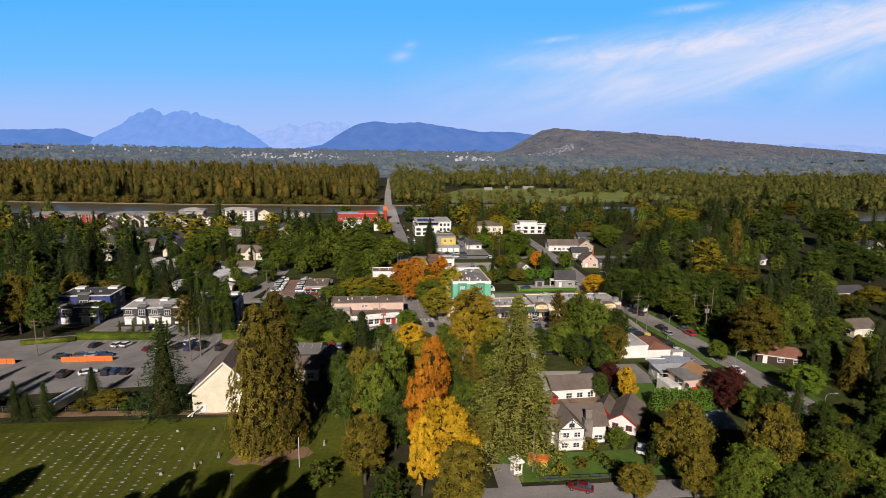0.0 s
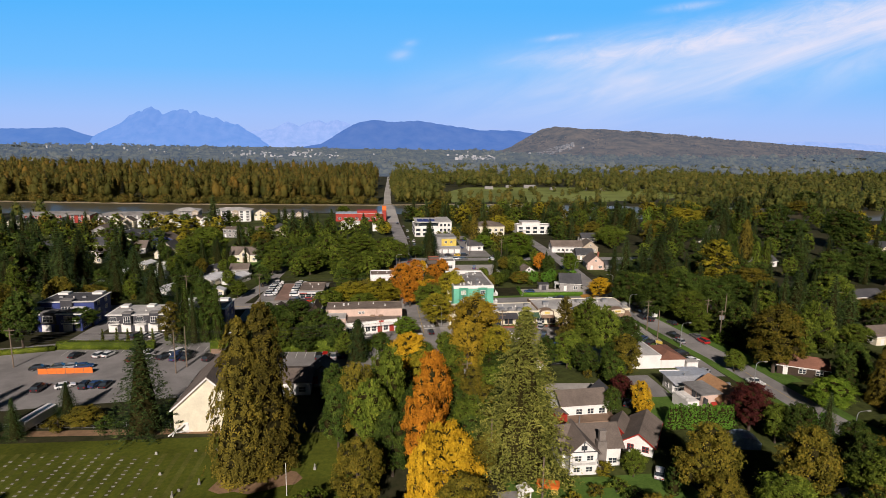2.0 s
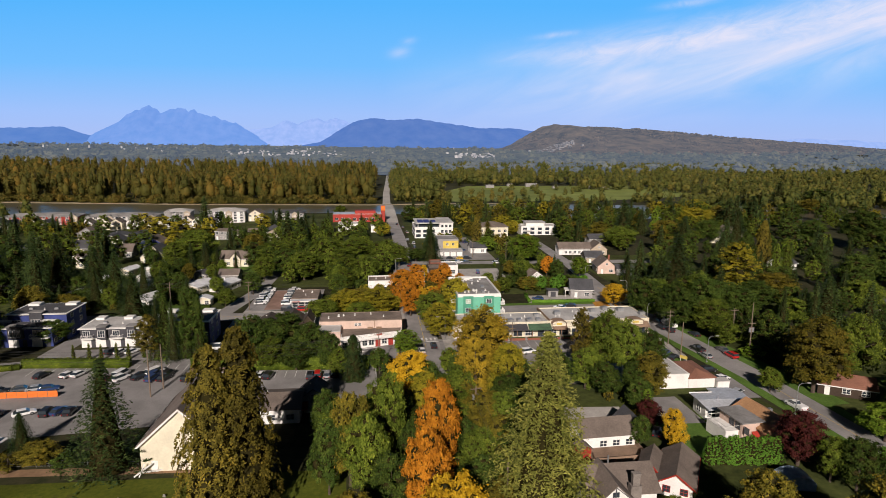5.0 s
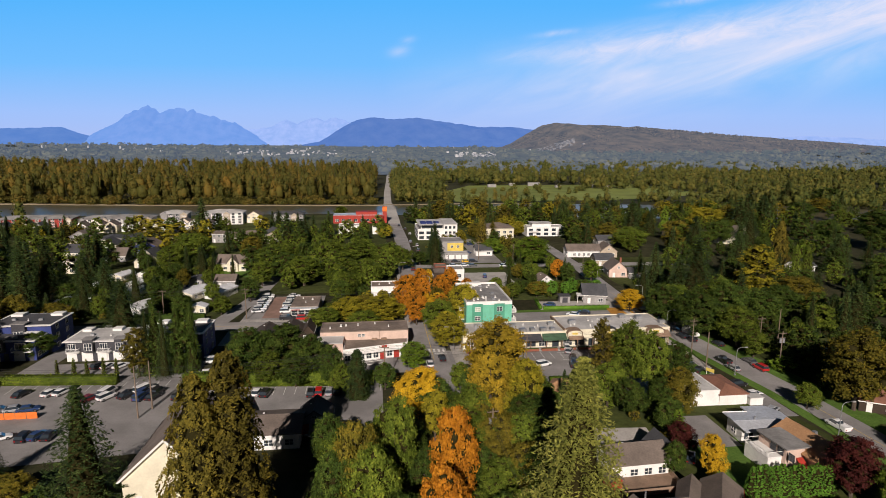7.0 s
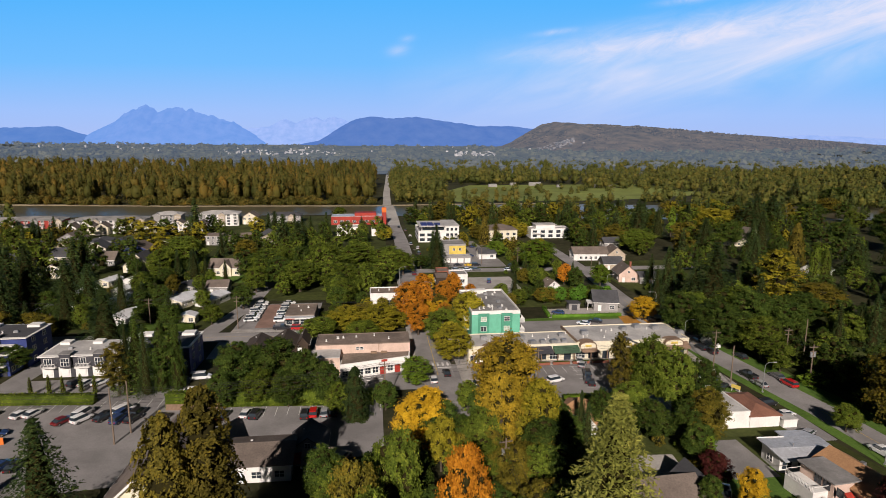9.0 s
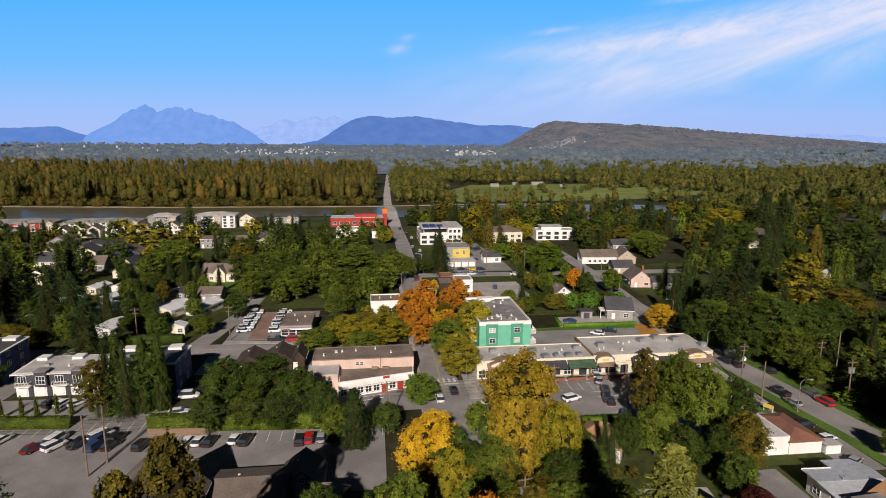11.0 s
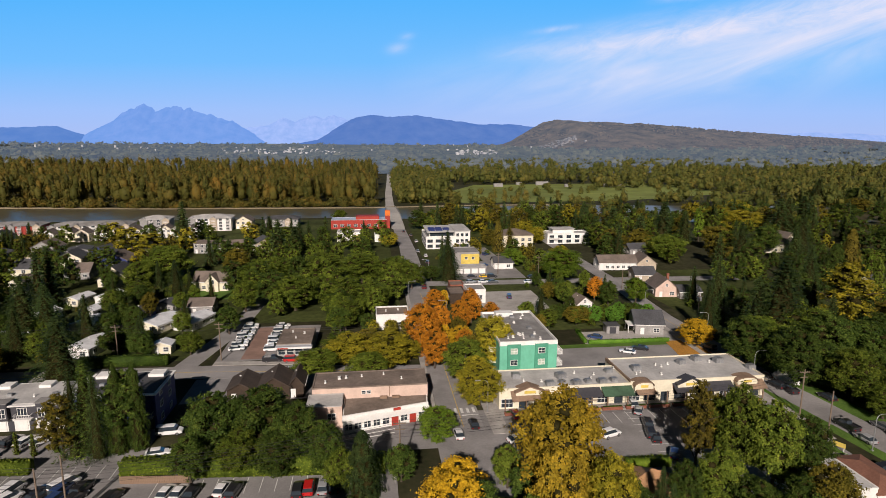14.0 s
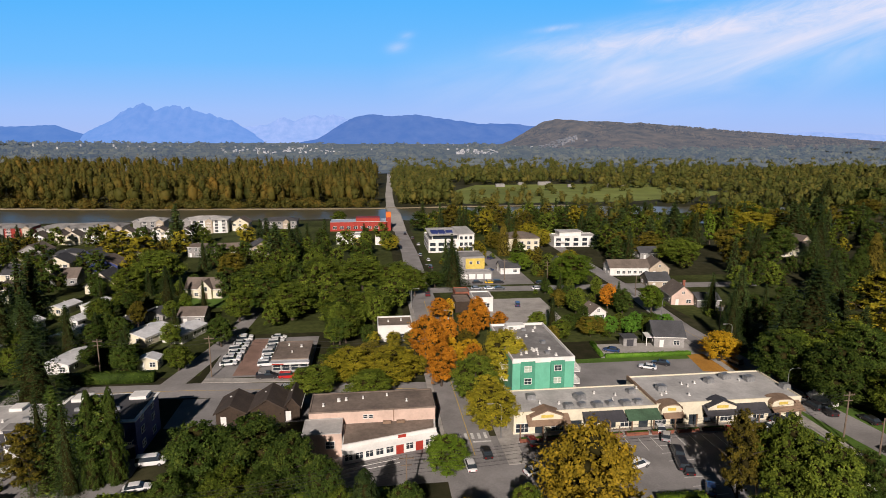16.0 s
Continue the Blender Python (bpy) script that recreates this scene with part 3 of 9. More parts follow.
WORDS = {"maple": ("broadleaf tree", "tree"), "maple_far": ("broadleaf tree", "tree"), "poplar": ("tall poplar tree", "tree"), "poplar_far": ("tall poplar tree", "tree"), "cedar": ("dense cedar tree", "tree"), "cypress": ("narrow clipped cypress", "tree"), "spruce": ("spruce with drooping boughs", "tree"), "fir": ("dark fir tree", "tree"), "fir_far": ("dark fir tree", "tree"), "shrub": ("garden shrub", "shrub")}
BUILT = {}
tree_rng = random.Random(5)


def tree(kind, x, y, h, leaves, words, wide=1.0, rz=None, z=0.0, stands="standing in the ground", group=""):
    """One tree: trunk and crown. h: its height; words: its colour; wide: spread against the usual."""
    k = tree_rng.randrange(len(KINDS[kind]))
    if (kind, k) not in BUILT:
        BUILT[kind, k] = KINDS[kind][k]()
    crown, trunk = BUILT[kind, k]
    key = (kind, k, leaves.name)
    if key not in BUILT:
        me = crown if not crown.materials else crown.copy()
        if crown.materials:
            me.materials[0] = leaves
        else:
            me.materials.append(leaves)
            # second slot: the body, coloured dark as painted shade behind the leaves
            me.materials.append(M_TWIG_SHADE)
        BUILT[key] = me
        if not trunk.materials:
            trunk.materials.append(M_BARK)
    noun, cat = WORDS[kind]
    name = {"shrub": "shrub", "cypress": "cypress", "cedar": "cedar", "spruce": "spruce", "fir": "fir", "fir_far": "fir", "poplar": "poplar", "poplar_far": "poplar"}.get(kind, "broadleaf_tree")
    s = h / NOMINAL[kind]
    ob = new(name)
    ob.matrix_basis = pose(x, y, z, 0, 0, tree_rng.uniform(0, 360) if rz is None else rz) @ Matrix.Diagonal((s * wide, s * wide, s, 1))
    tagged(ob, f"{words} {noun} {stands}", cat, group)
    part("trunk", trunk, None, ob)
    part("crown", BUILT[key], None, ob)
    return ob
# ---- ground ----
def rise(x, y):
    """Land height: level at the town, slowly rising plain beyond."""
    d = math.hypot(x, y)
    u = min(1.0, max(0.0, (d - 1100) / 3600))
    return 40 * u * u * (3 - 2 * u)


def ground_sheet():
    s = Solid()
    radii = [0, 150, 320, 480, 650, 900, 1200, 1600, 2100, 2700, 3400, 4100, 4800, 5600]
    n = 72
    v, f = [(0, 200, 0)], []
    for r in radii[1:]:
        for i in range(n):
            a = 2 * math.pi * i / n
            x, y = r * math.cos(a), 200 + r * math.sin(a)
            v.append((x, y, rise(x, y)))
    for i in range(n):
        f.append((0, 1 + i, 1 + (i + 1) % n))
    for k in range(len(radii) - 2):
        for i in range(n):
            a, b = 1 + k * n, 1 + (k + 1) * n
            f.append((a + i, b + i, b + (i + 1) % n, a + (i + 1) % n))
    return s.add(v, f)


structure("ground", ground_sheet(), M_EARTH, "dark earth and rough grass under the town", "ground")

# streets
structure("road_main", ribbon([(17.0, 156), (18, 180), (16.6, 190), (16.6, 300), (17.6, 400), (16.5, 480)], [6, 6.5, 9, 9.5, 8.5, 8], 0.05), M_ROAD, "grey asphalt main street through the town", "road")
structure("road_cross", ribbon([(-140, 229.5), (-46, 227), (13, 221)], 8.5, 0.046), M_ROAD, "grey asphalt side street with worn lines", "road")
structure("road_east", ribbon([(104, -60), (104, 110), (102, 160), (97.5, 200), (97, 260), (101, 300), (104, 420)], [7.5, 7.5, 8, 8.5, 8, 7, 6], 0.05), M_ROAD, "grey asphalt street along the dark woods", "road")
structure("road_north", ribbon([(17, 316), (104, 314), (160, 312)], 8, 0.042), M_ROAD, "asphalt cross street beyond the flat building", "road")
structure("road_south", ribbon([(17, 90.5), (60, 90), (104, 96)], 5.5, 0.042), M_ROAD, "asphalt lane behind the garden hedge", "road")
structure("lane_gate", ribbon([(23.8, 40), (23.8, 80), (24.3, 101)], 4.4, 0.036), M_ROAD, "worn asphalt lane that ends at a white pavilion", "road")
structure("junction", sheet(rect(10.5, 160, 30, 197), 0.022), M_ASPHALT, "asphalt apron where the shop entry meets the street", "road")
structure("road_shop", ribbon([(17, 183), (30, 183.5)], 7, 0.038), M_ROAD, "asphalt entry to the shop parking", "road")
structure("road_lot_west", ribbon([(-52, 231), (-46, 262), (-44, 300)], 6, 0.038), M_ROAD, "narrow asphalt lane beside the trailers", "road")
structure("pavement_main", sheet(rect(22.5, 186, 26, 212), 0.16, 0.2), M_CONCRETE, "pale concrete pavement with kerb", "pavement")
structure("pavement_main_west", sheet(rect(10.6, 186, 12, 300), 0.16, 0.2), M_CONCRETE, "pale concrete pavement with kerb", "pavement")
structure("pavement_east", ribbon([(90.6, 176), (91, 205), (92.3, 250)], 1.8, 0.16, 0.2), M_CONCRETE, "pale concrete pavement with kerb", "pavement")
structure("pavement_cross", ribbon([(-45, 232.6), (-20, 230.6)], 2.6, 0.16, 0.2), M_CONCRETE, "pale concrete pavement with kerb", "pavement")

# yards and lots
structure("parking_shop", sheet(rect(26, 160, 90, 194), 0.03), M_ASPHALT, "dark asphalt parking yard before the shops", "parking lot")
structure("parking_back", sheet(rect(45.5, 211.5, 92.5, 233), 0.03), M_ASPHALT, "asphalt yard behind the shops", "parking lot")
structure("parking_west", sheet([(-125, 138), (-42, 147), (-42, 186), (-90, 190), (-125, 182)], 0.03), M_ASPHALT, "wide grey parking yard", "parking lot")
structure("parking_mid", sheet(rect(-42, 152, 2, 178), 0.032), M_ASPHALT, "asphalt parking yard beside a roofed hall", "parking lot")
structure("drive_townhouses", sheet(rect(-92, 186, -46, 197), 0.034), M_ASPHALT, "asphalt drive before the town houses", "driveway")
structure("drive_west", ribbon([(-90, 186), (-88, 215), (-86, 232)], 6, 0.036), M_ASPHALT, "asphalt drive between town houses", "driveway")
structure("paving_lot", sheet(rect(-38.5, 235, -32.5, 263), 0.04), M_BRICKPAVE, "red brick paving between rows of white cars", "paving")
structure("yard_lot", sheet(rect(-45, 234, -19, 264), 0.026), M_ASPHALT, "asphalt yard of the car dealer", "parking lot")
structure("yard_pale", sheet([(43, 137), (57, 136.5), (58, 146), (44, 147)], 0.03), M_GRAVELLOT, "pale concrete yard behind a white bungalow", "yard")
structure("yard_gravel", sheet([(61, 236), (92, 236), (92, 246), (62, 247)], 0.05), M_GRAVELLOT, "pale gravel yard beside a grey house", "yard")
structure("yard_north", sheet(rect(38, 270, 62, 300), 0.03), M_GRAVELLOT, "pale gravel work yard", "yard")
structure("lot_north", sheet(rect(34, 322, 66, 360), 0.03), M_ASPHALT, "asphalt parking yard beside the yellow building", "parking lot")

# lawns
structure("meadow_west", sheet([(-270, 236), (-47, 236), (-47, 268), (8, 268), (8, 530), (-270, 530)], 0.012), M_MEADOW, "rough garden grass between the houses", "grass")
structure("meadow_east", sheet([(24, 250), (90, 250), (92, 480), (24, 500)], 0.012), M_MEADOW, "rough garden grass between the houses", "grass")
structure("meadow_street", sheet([(107, 60), (170, 60), (170, 330), (106, 330)], 0.012), M_MEADOW, "rough grass beneath the roadside trees", "grass")
structure("meadow_gardens", sheet([(24, 104), (100, 104), (92, 160), (24, 158)], 0.012), M_MEADOW, "rough garden grass between the houses", "grass")
structure("yard_shop_west", sheet(rect(-46.5, 208, -16.5, 222), 0.03), M_ASPHALT, "asphalt yard beside the side street", "parking lot")
structure("yard_pink", sheet(rect(-17, 182, 13, 199), 0.028), M_ASPHALT, "asphalt yard before the shop", "parking lot")
structure("lawn_cemetery", sheet([(-260, 20), (-28, 20), (-2, 88), (-4, 126), (-33, 126), (-260, 131)], 0.02), M_GRASS, "mown cemetery grass with rows of flat stones", "lawn")
structure("path_dirt", ribbon([(-260, 136), (-84, 131.5), (-30, 128.6)], 2.4, 0.035), M_DIRT, "brown earth path beside a wire fence", "path")
structure("needle_carpet", sheet([(-28.5, 106.5), (-26.4, 105.2), (-23.8, 105.6), (-21.5, 104.6), (-18.6, 105.4), (-15.8, 106.6), (-13.6, 106.9), (-12.4, 108.8), (-13.8, 111), (-18, 112.4), (-27, 110.8)], 0.034), M_DIRT, "brown fallen needles under the cedars", "ground")
structure("lawn_garden", sheet(rect(24, 94.5, 58, 104), 0.03), M_LAWN, "green garden lawn", "lawn")
structure("lawn_kerb", sheet([(79, 178), (89, 170), (89, 192), (84, 192)], 0.06), M_LAWN, "bright green strip of lawn beside the street", "lawn")
structure("lawn_house", sheet(rect(46, 233, 92.5, 236), 0.04), M_LAWN, "green grass strip with a clipped hedge", "lawn")
structure("leaf_carpet", sheet([(84, 224), (94, 222), (94, 236), (86, 236)], 0.06), M_LEAFFALL, "orange fallen leaves under a golden tree", "leaves")
structure("lawn_east", ribbon([(111, 142), (109, 166), (105, 200)], [6, 5, 2.4], 0.03), M_LAWN, "grass verge along the street", "lawn")
structure("verge_east", ribbon([(104, 100), (104, 110), (102, 160), (97.5, 200), (97, 235)], 14, 0.020), M_LAWN, "mown grass verge on both sides of the street", "lawn")
structure("lawn_hall", sheet(rect(62, 123, 75, 140), 0.022), M_LAWN, "grass between the low houses", "lawn")
structure("lawn_far_house", sheet(rect(-75, 300, -42, 318), 0.02), M_LAWN, "sunlit lawn before a cream house", "lawn")

# river, far bank and bridge
structure("river", sheet([(-2500, 560), (-272, 536), (-28, 541), (140, 500), (420, 470), (900, 560), (2500, 700), (2500, 760), (900, 640), (420, 580), (180, 612), (0, 604), (-190, 612), (-330, 632), (-2500, 720)], 0.05), M_WATER, "calm brown river channel", "water")
structure("bank_sand", ribbon([(-900, 700), (-330, 638), (-185, 618), (0, 609), (88, 618), (185, 618)], [10, 9, 7, 6, 6, 5], 0.4, 0.6), M_SAND, "pale sandy river bank", "bank")
structure("road_island", ribbon([(14.5, 610), (17, 740), (25, 980), (36, 1352), (52, 2000)], 8, 0.3, 0.3), M_PALEROAD, "straight pale grey road through the woods", "road")
structure("field", sheet([(70, 640), (260, 650), (420, 720), (420, 900), (140, 880), (85, 760)], 0.1), M_FIELD, "flat pale green field", "field")
structure("lane_north", sheet([(50.5, 322), (66, 322), (62, 398), (54, 398), (53.5, 345), (50.5, 340)], 0.034), M_ASPHALT, "asphalt parking lane behind the yellow block", "parking lot")
structure("parking_east", sheet(rect(87.5, 147.5, 95, 160), 0.028), M_ASPHALT, "asphalt bays beside the street", "parking lot")
structure("drive_house", sheet(rect(65, 136.5, 74, 150), 0.034), M_ASPHALT, "asphalt drive beside a low house", "drive")
# ---- far land ----
def ridge_mesh(profile, y, foot, seed, rough=0.06, step=11, jag=False):
    """A mountain: a skyline drawn through a few heights, with spurs that run down to its foot in front."""
    xs = np.array([p[0] for p in profile], float)
    zs = np.array([p[1] for p in profile], float)
    x = np.arange(xs[0], xs[-1] + step, step)
    top = np.interp(x, xs, zs)
    v, f = [], []
    rows = 10
    for j in range(rows):
        u = j / (rows - 1)
        for i, a in enumerate(x):
            n = noise.fractal(Vector((a * 0.004 + seed, u * 2.2, seed)), 1.0, 2.0, 5)
            h = top[i] * (1 - u) ** 0.9 * (1 + (0.30 * n * min(1, 3 * u) + rough * 0.9 * n))
            crag = noise.fractal(Vector((a * 0.021 + seed, 0.3, seed)), 0.9, 2.1, 4)
            h += crag * 0.045 * top[i] * (1 - u) * (1.5 if jag else 0.5)
            v.append((a, y - foot * u + 60 * n * u, max(0.0, h) - 4 * u))
    c = len(x)
    for j in range(rows - 1):
        for i in range(c - 1):
            f.append((j * c + i, (j + 1) * c + i, (j + 1) * c + i + 1, j * c + i + 1))
    return mesh_from(v, f, "ridge", True)


# the blue of distant air is put into each base colour and emission
H_EARS = hazy("blue_haze_glow_mountain", (0.015, 0.03, 0.05), (0.05, 0.06, 0.08), 0.012, (0.15, 0.305, 0.745))
H_WEST = hazy("blue_haze_glow_low_ridge", (0.015, 0.03, 0.05), (0.04, 0.055, 0.07), 0.008, (0.085, 0.20, 0.56))
H_BACK = hazy("pale_haze_glow_mountain", (0.04, 0.05, 0.07), (0.11, 0.11, 0.13), 0.02, (0.235, 0.385, 0.80))
H_MID = hazy("blue_haze_glow_ridge", (0.02, 0.03, 0.04), (0.045, 0.055, 0.06), 0.010, (0.068, 0.165, 0.50))
H_HILL = hazy("haze_glow_wooded_hill", (0.025, 0.027, 0.022), (0.125, 0.098, 0.065), 0.012, (0.072, 0.086, 0.124))
H_PLAIN = hazy("haze_glow_wooded_plain", (0.018, 0.028, 0.015), (0.095, 0.092, 0.045), 0.010, (0.076, 0.098, 0.148))
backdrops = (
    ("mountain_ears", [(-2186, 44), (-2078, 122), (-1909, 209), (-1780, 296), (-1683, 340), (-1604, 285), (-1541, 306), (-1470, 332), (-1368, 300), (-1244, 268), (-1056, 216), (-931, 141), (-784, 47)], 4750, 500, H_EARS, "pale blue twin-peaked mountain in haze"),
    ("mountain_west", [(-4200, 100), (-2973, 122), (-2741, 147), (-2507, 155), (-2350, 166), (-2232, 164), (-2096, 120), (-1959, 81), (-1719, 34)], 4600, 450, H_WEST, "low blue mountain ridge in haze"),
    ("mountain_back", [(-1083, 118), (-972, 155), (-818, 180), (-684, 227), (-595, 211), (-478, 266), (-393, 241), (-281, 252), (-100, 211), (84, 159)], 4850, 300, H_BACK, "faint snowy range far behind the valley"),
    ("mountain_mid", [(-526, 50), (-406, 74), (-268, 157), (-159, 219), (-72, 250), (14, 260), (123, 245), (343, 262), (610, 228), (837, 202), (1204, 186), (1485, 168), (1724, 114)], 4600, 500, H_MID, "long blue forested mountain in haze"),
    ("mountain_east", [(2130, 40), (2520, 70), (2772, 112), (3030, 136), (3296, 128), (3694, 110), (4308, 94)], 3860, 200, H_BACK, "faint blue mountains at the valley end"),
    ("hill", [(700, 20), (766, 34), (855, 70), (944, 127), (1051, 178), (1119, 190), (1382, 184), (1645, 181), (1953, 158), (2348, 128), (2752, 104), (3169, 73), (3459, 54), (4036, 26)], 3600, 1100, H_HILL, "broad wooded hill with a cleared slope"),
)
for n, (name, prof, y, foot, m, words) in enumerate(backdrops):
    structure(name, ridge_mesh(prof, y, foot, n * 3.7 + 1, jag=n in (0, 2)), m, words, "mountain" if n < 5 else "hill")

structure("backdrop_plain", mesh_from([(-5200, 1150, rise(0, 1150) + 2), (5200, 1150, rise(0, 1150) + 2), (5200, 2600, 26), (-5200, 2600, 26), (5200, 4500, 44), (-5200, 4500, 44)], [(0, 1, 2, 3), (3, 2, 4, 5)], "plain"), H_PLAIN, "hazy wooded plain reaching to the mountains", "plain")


def clump_wood(name, places, material, label, leaves, size, seed, kind="stuff", category="woods"):
    """Woods too many to count: each tree a lumpy body dressed with leaf sprays."""
    rng = np.random.default_rng(seed)
    verts, bodies = [], []
    for x, y, h, r, z in places:
        for low, share in ((0.40, 0.55), (0.68, 0.45)):
            n = int(leaves * share)
            w = r if low < 0.5 else r * rng.uniform(0.55, 0.85)
            c = np.array([x + rng.uniform(-0.3, 0.3) * r, y + rng.uniform(-0.3, 0.3) * r, z + h * low])
            sc = np.array([w, w, h * (0.40 if low < 0.5 else 0.32)])
            q = rng.normal(0, 1, (n, 3))
            q /= np.linalg.norm(q, axis=1, keepdims=True)
            q[:, 1] = -np.abs(q[:, 1]) * np.where(rng.random(n) < 0.8, 1, -1)
            p = c + q * sc * (1 + rng.uniform(-0.2, 0.2, (n, 1)))
            verts.append(leaf_quads(p, q + [0, 0, 0.3], size, rng))
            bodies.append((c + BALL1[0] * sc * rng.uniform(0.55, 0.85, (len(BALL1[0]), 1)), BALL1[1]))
    me = quads_mesh(np.concatenate(verts), join_bodies(bodies), name)
    ob = structure(name, me, material, label, category, kind=kind)
    me.materials.append(material)
    return ob


rng = random.Random(77)
isle = []
for row in range(11):
    y0 = 640 + row * (16 + row * 4)
    for i in range(125 if row < 6 else 150):
        x = rng.uniform(-760 - row * 45, 6)
        yy = y0 + rng.uniform(-8, 8) + max(0, -x - 190) * 0.14
        isle.append((x, yy, rng.uniform(24, 33) + row * 0.3, rng.uniform(4.2, 8.0), 0))
for i in range(330):
    x = rng.uniform(-760, 4)
    isle.append((x, 624 + rng.uniform(-5, 8) + max(0, -x - 190) * 0.14, rng.uniform(4, 10), rng.uniform(3, 5.5), 0))
clump_wood("island_woods", isle, L_ISLE, "autumn cottonwood forest along the river bank", 150, 0.78, 3)
isle2 = []
for i in range(1500):
    y = rng.uniform(880, 1520)
    isle2.append((rng.uniform(34, 0.95 * y + 200), y, rng.uniform(13, 24), rng.uniform(5, 9), rise(0, y)))
for i in range(620):
    x, y = rng.uniform(300, 1000), rng.uniform(560, 890)
    if not (x < 400 and 640 < y < 800):
        isle2.append((x, y, rng.uniform(11, 22), rng.uniform(4.5, 8), 0))
for i in range(320):
    x = rng.uniform(26, 76)
    isle2.append((x, rng.uniform(636, 900), rng.uniform(16, 28), rng.uniform(4, 6), 0))
for i in range(34):
    x = rng.uniform(74, 330)
    isle2.append((x, 628 + rng.uniform(-6, 10) + abs(x - 180) * 0.05, rng.uniform(5, 16), rng.uniform(2.5, 4.5), 0))
for i in range(26):
    isle2.append((rng.uniform(120, 380), rng.uniform(700, 850), rng.uniform(5, 11), rng.uniform(2.5, 4.5), 0))
clump_wood("field_woods", isle2, L_ISLE2, "mixed autumn trees round the river fields", 80, 1.15, 4)
barns = Solid()
for x, y, w, h in ((168, 848, 6, 3.0), (236, 872, 9, 3.4), (262, 838, 4, 2.6), (318, 826, 10, 3.6), (334, 832, 5, 2.8), (205, 880, 4, 2.6)):
    barns.add(gable_walls(x - w, y - 3, x + w, y + 3, 0, h, h * 1.5, "x").v, gable_walls(0, 0, 1, 1, 0, 1, 2, "x").f)
structure("far_barns", barns, M_GREY, "grey farm buildings beyond the fields", "barns", kind="stuff")
plain = []
for i in range(2000):
    y = 1200 + 2600 * rng.random() ** 1.5
    x = rng.uniform(-0.95, 1.15) * y
    plain.append((x, y, rng.uniform(10, 24), rng.uniform(10, 34), rise(x, y) + 1))
# these trees share the plain's painted haze and emit its blue
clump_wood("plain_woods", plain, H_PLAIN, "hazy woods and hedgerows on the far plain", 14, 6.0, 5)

town = Solid()
for i in range(230):
    k = rng.choice([(-0.24, -0.15, 2000, 2700), (-0.40, -0.10, 2100, 3000), (-0.14, -0.05, 2100, 2700), (0.14, 0.21, 2000, 2500), (0.14, 0.21, 2000, 2300), (-0.7, 0.7, 2400, 3600)])
    y = rng.uniform(k[2], k[3])
    x = y * rng.uniform(k[0], k[1])
    w, h, z = rng.uniform(2, 5), rng.uniform(-2.5, 0.5), rise(x, y) + 16
    town.box(x - w, y - 6, z - 16, x + w, y + 6, z + h)
# pale walls with a dim blue emission painted in for haze
structure("far_town", town, hazy("haze_glow_pale_walls", (0.16, 0.16, 0.16), (0.50, 0.48, 0.46), 0.02, (0.07, 0.09, 0.13)), "scattered pale roofs of far suburbs", "houses", kind="stuff")
slope = Solid()
hill_x, hill_z = [p[0] for p in backdrops[5][1]], [p[1] for p in backdrops[5][1]]


def on_hill(x, u):
    return 3600 - 1100 * u, float(np.interp(x, hill_x, hill_z)) * (1 - u) ** 0.9


for i in range(90):
    x = rng.choice([rng.uniform(820, 900), rng.uniform(800, 1010), rng.uniform(900, 1060)])
    y, z = on_hill(x, rng.uniform(0.50, 0.66))
    w = rng.uniform(2, 8)
    slope.box(x - w, y - 14, z - 12, x + w, y, z + rng.uniform(1, 2.5))
# the cuttings emit a faint blue too, as painted haze
structure("hill_quarry", slope, hazy("haze_glow_bare_earth", (0.06, 0.06, 0.055), (0.22, 0.20, 0.18), 0.08, (0.085, 0.105, 0.15)), "pale roofs and cuttings on the hill slope", "cutting", kind="stuff")
hill_trees = []
for i in range(1500):
    x, u = rng.uniform(760, 3600), 0.05 + rng.random() ** 1.2 * 0.87
    if 0.47 < u < 0.68 and 790 < x < 1070:
        continue
    y, z = on_hill(x, u)
    hill_trees.append((x, y, rng.uniform(6, 12), rng.uniform(6, 17), z - 4))
# hill trees take the hill's haze emission
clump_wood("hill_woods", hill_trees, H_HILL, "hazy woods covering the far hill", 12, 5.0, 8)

# clouds: a thin veil high behind the mountains
def veil():
    v, f = [], []
    n, m = 24, 6
    for j in range(m + 1):
        for i in range(n + 1):
            v.append((-6500 + 13000 * i / n, 0, -30 + 1750 * j / m))
    for j in range(m):
        for i in range(n):
            f.append((j * (n + 1) + i, j * (n + 1) + i + 1, (j + 1) * (n + 1) + i + 1, (j + 1) * (n + 1) + i))
    return mesh_from(v, f, "veil", True)


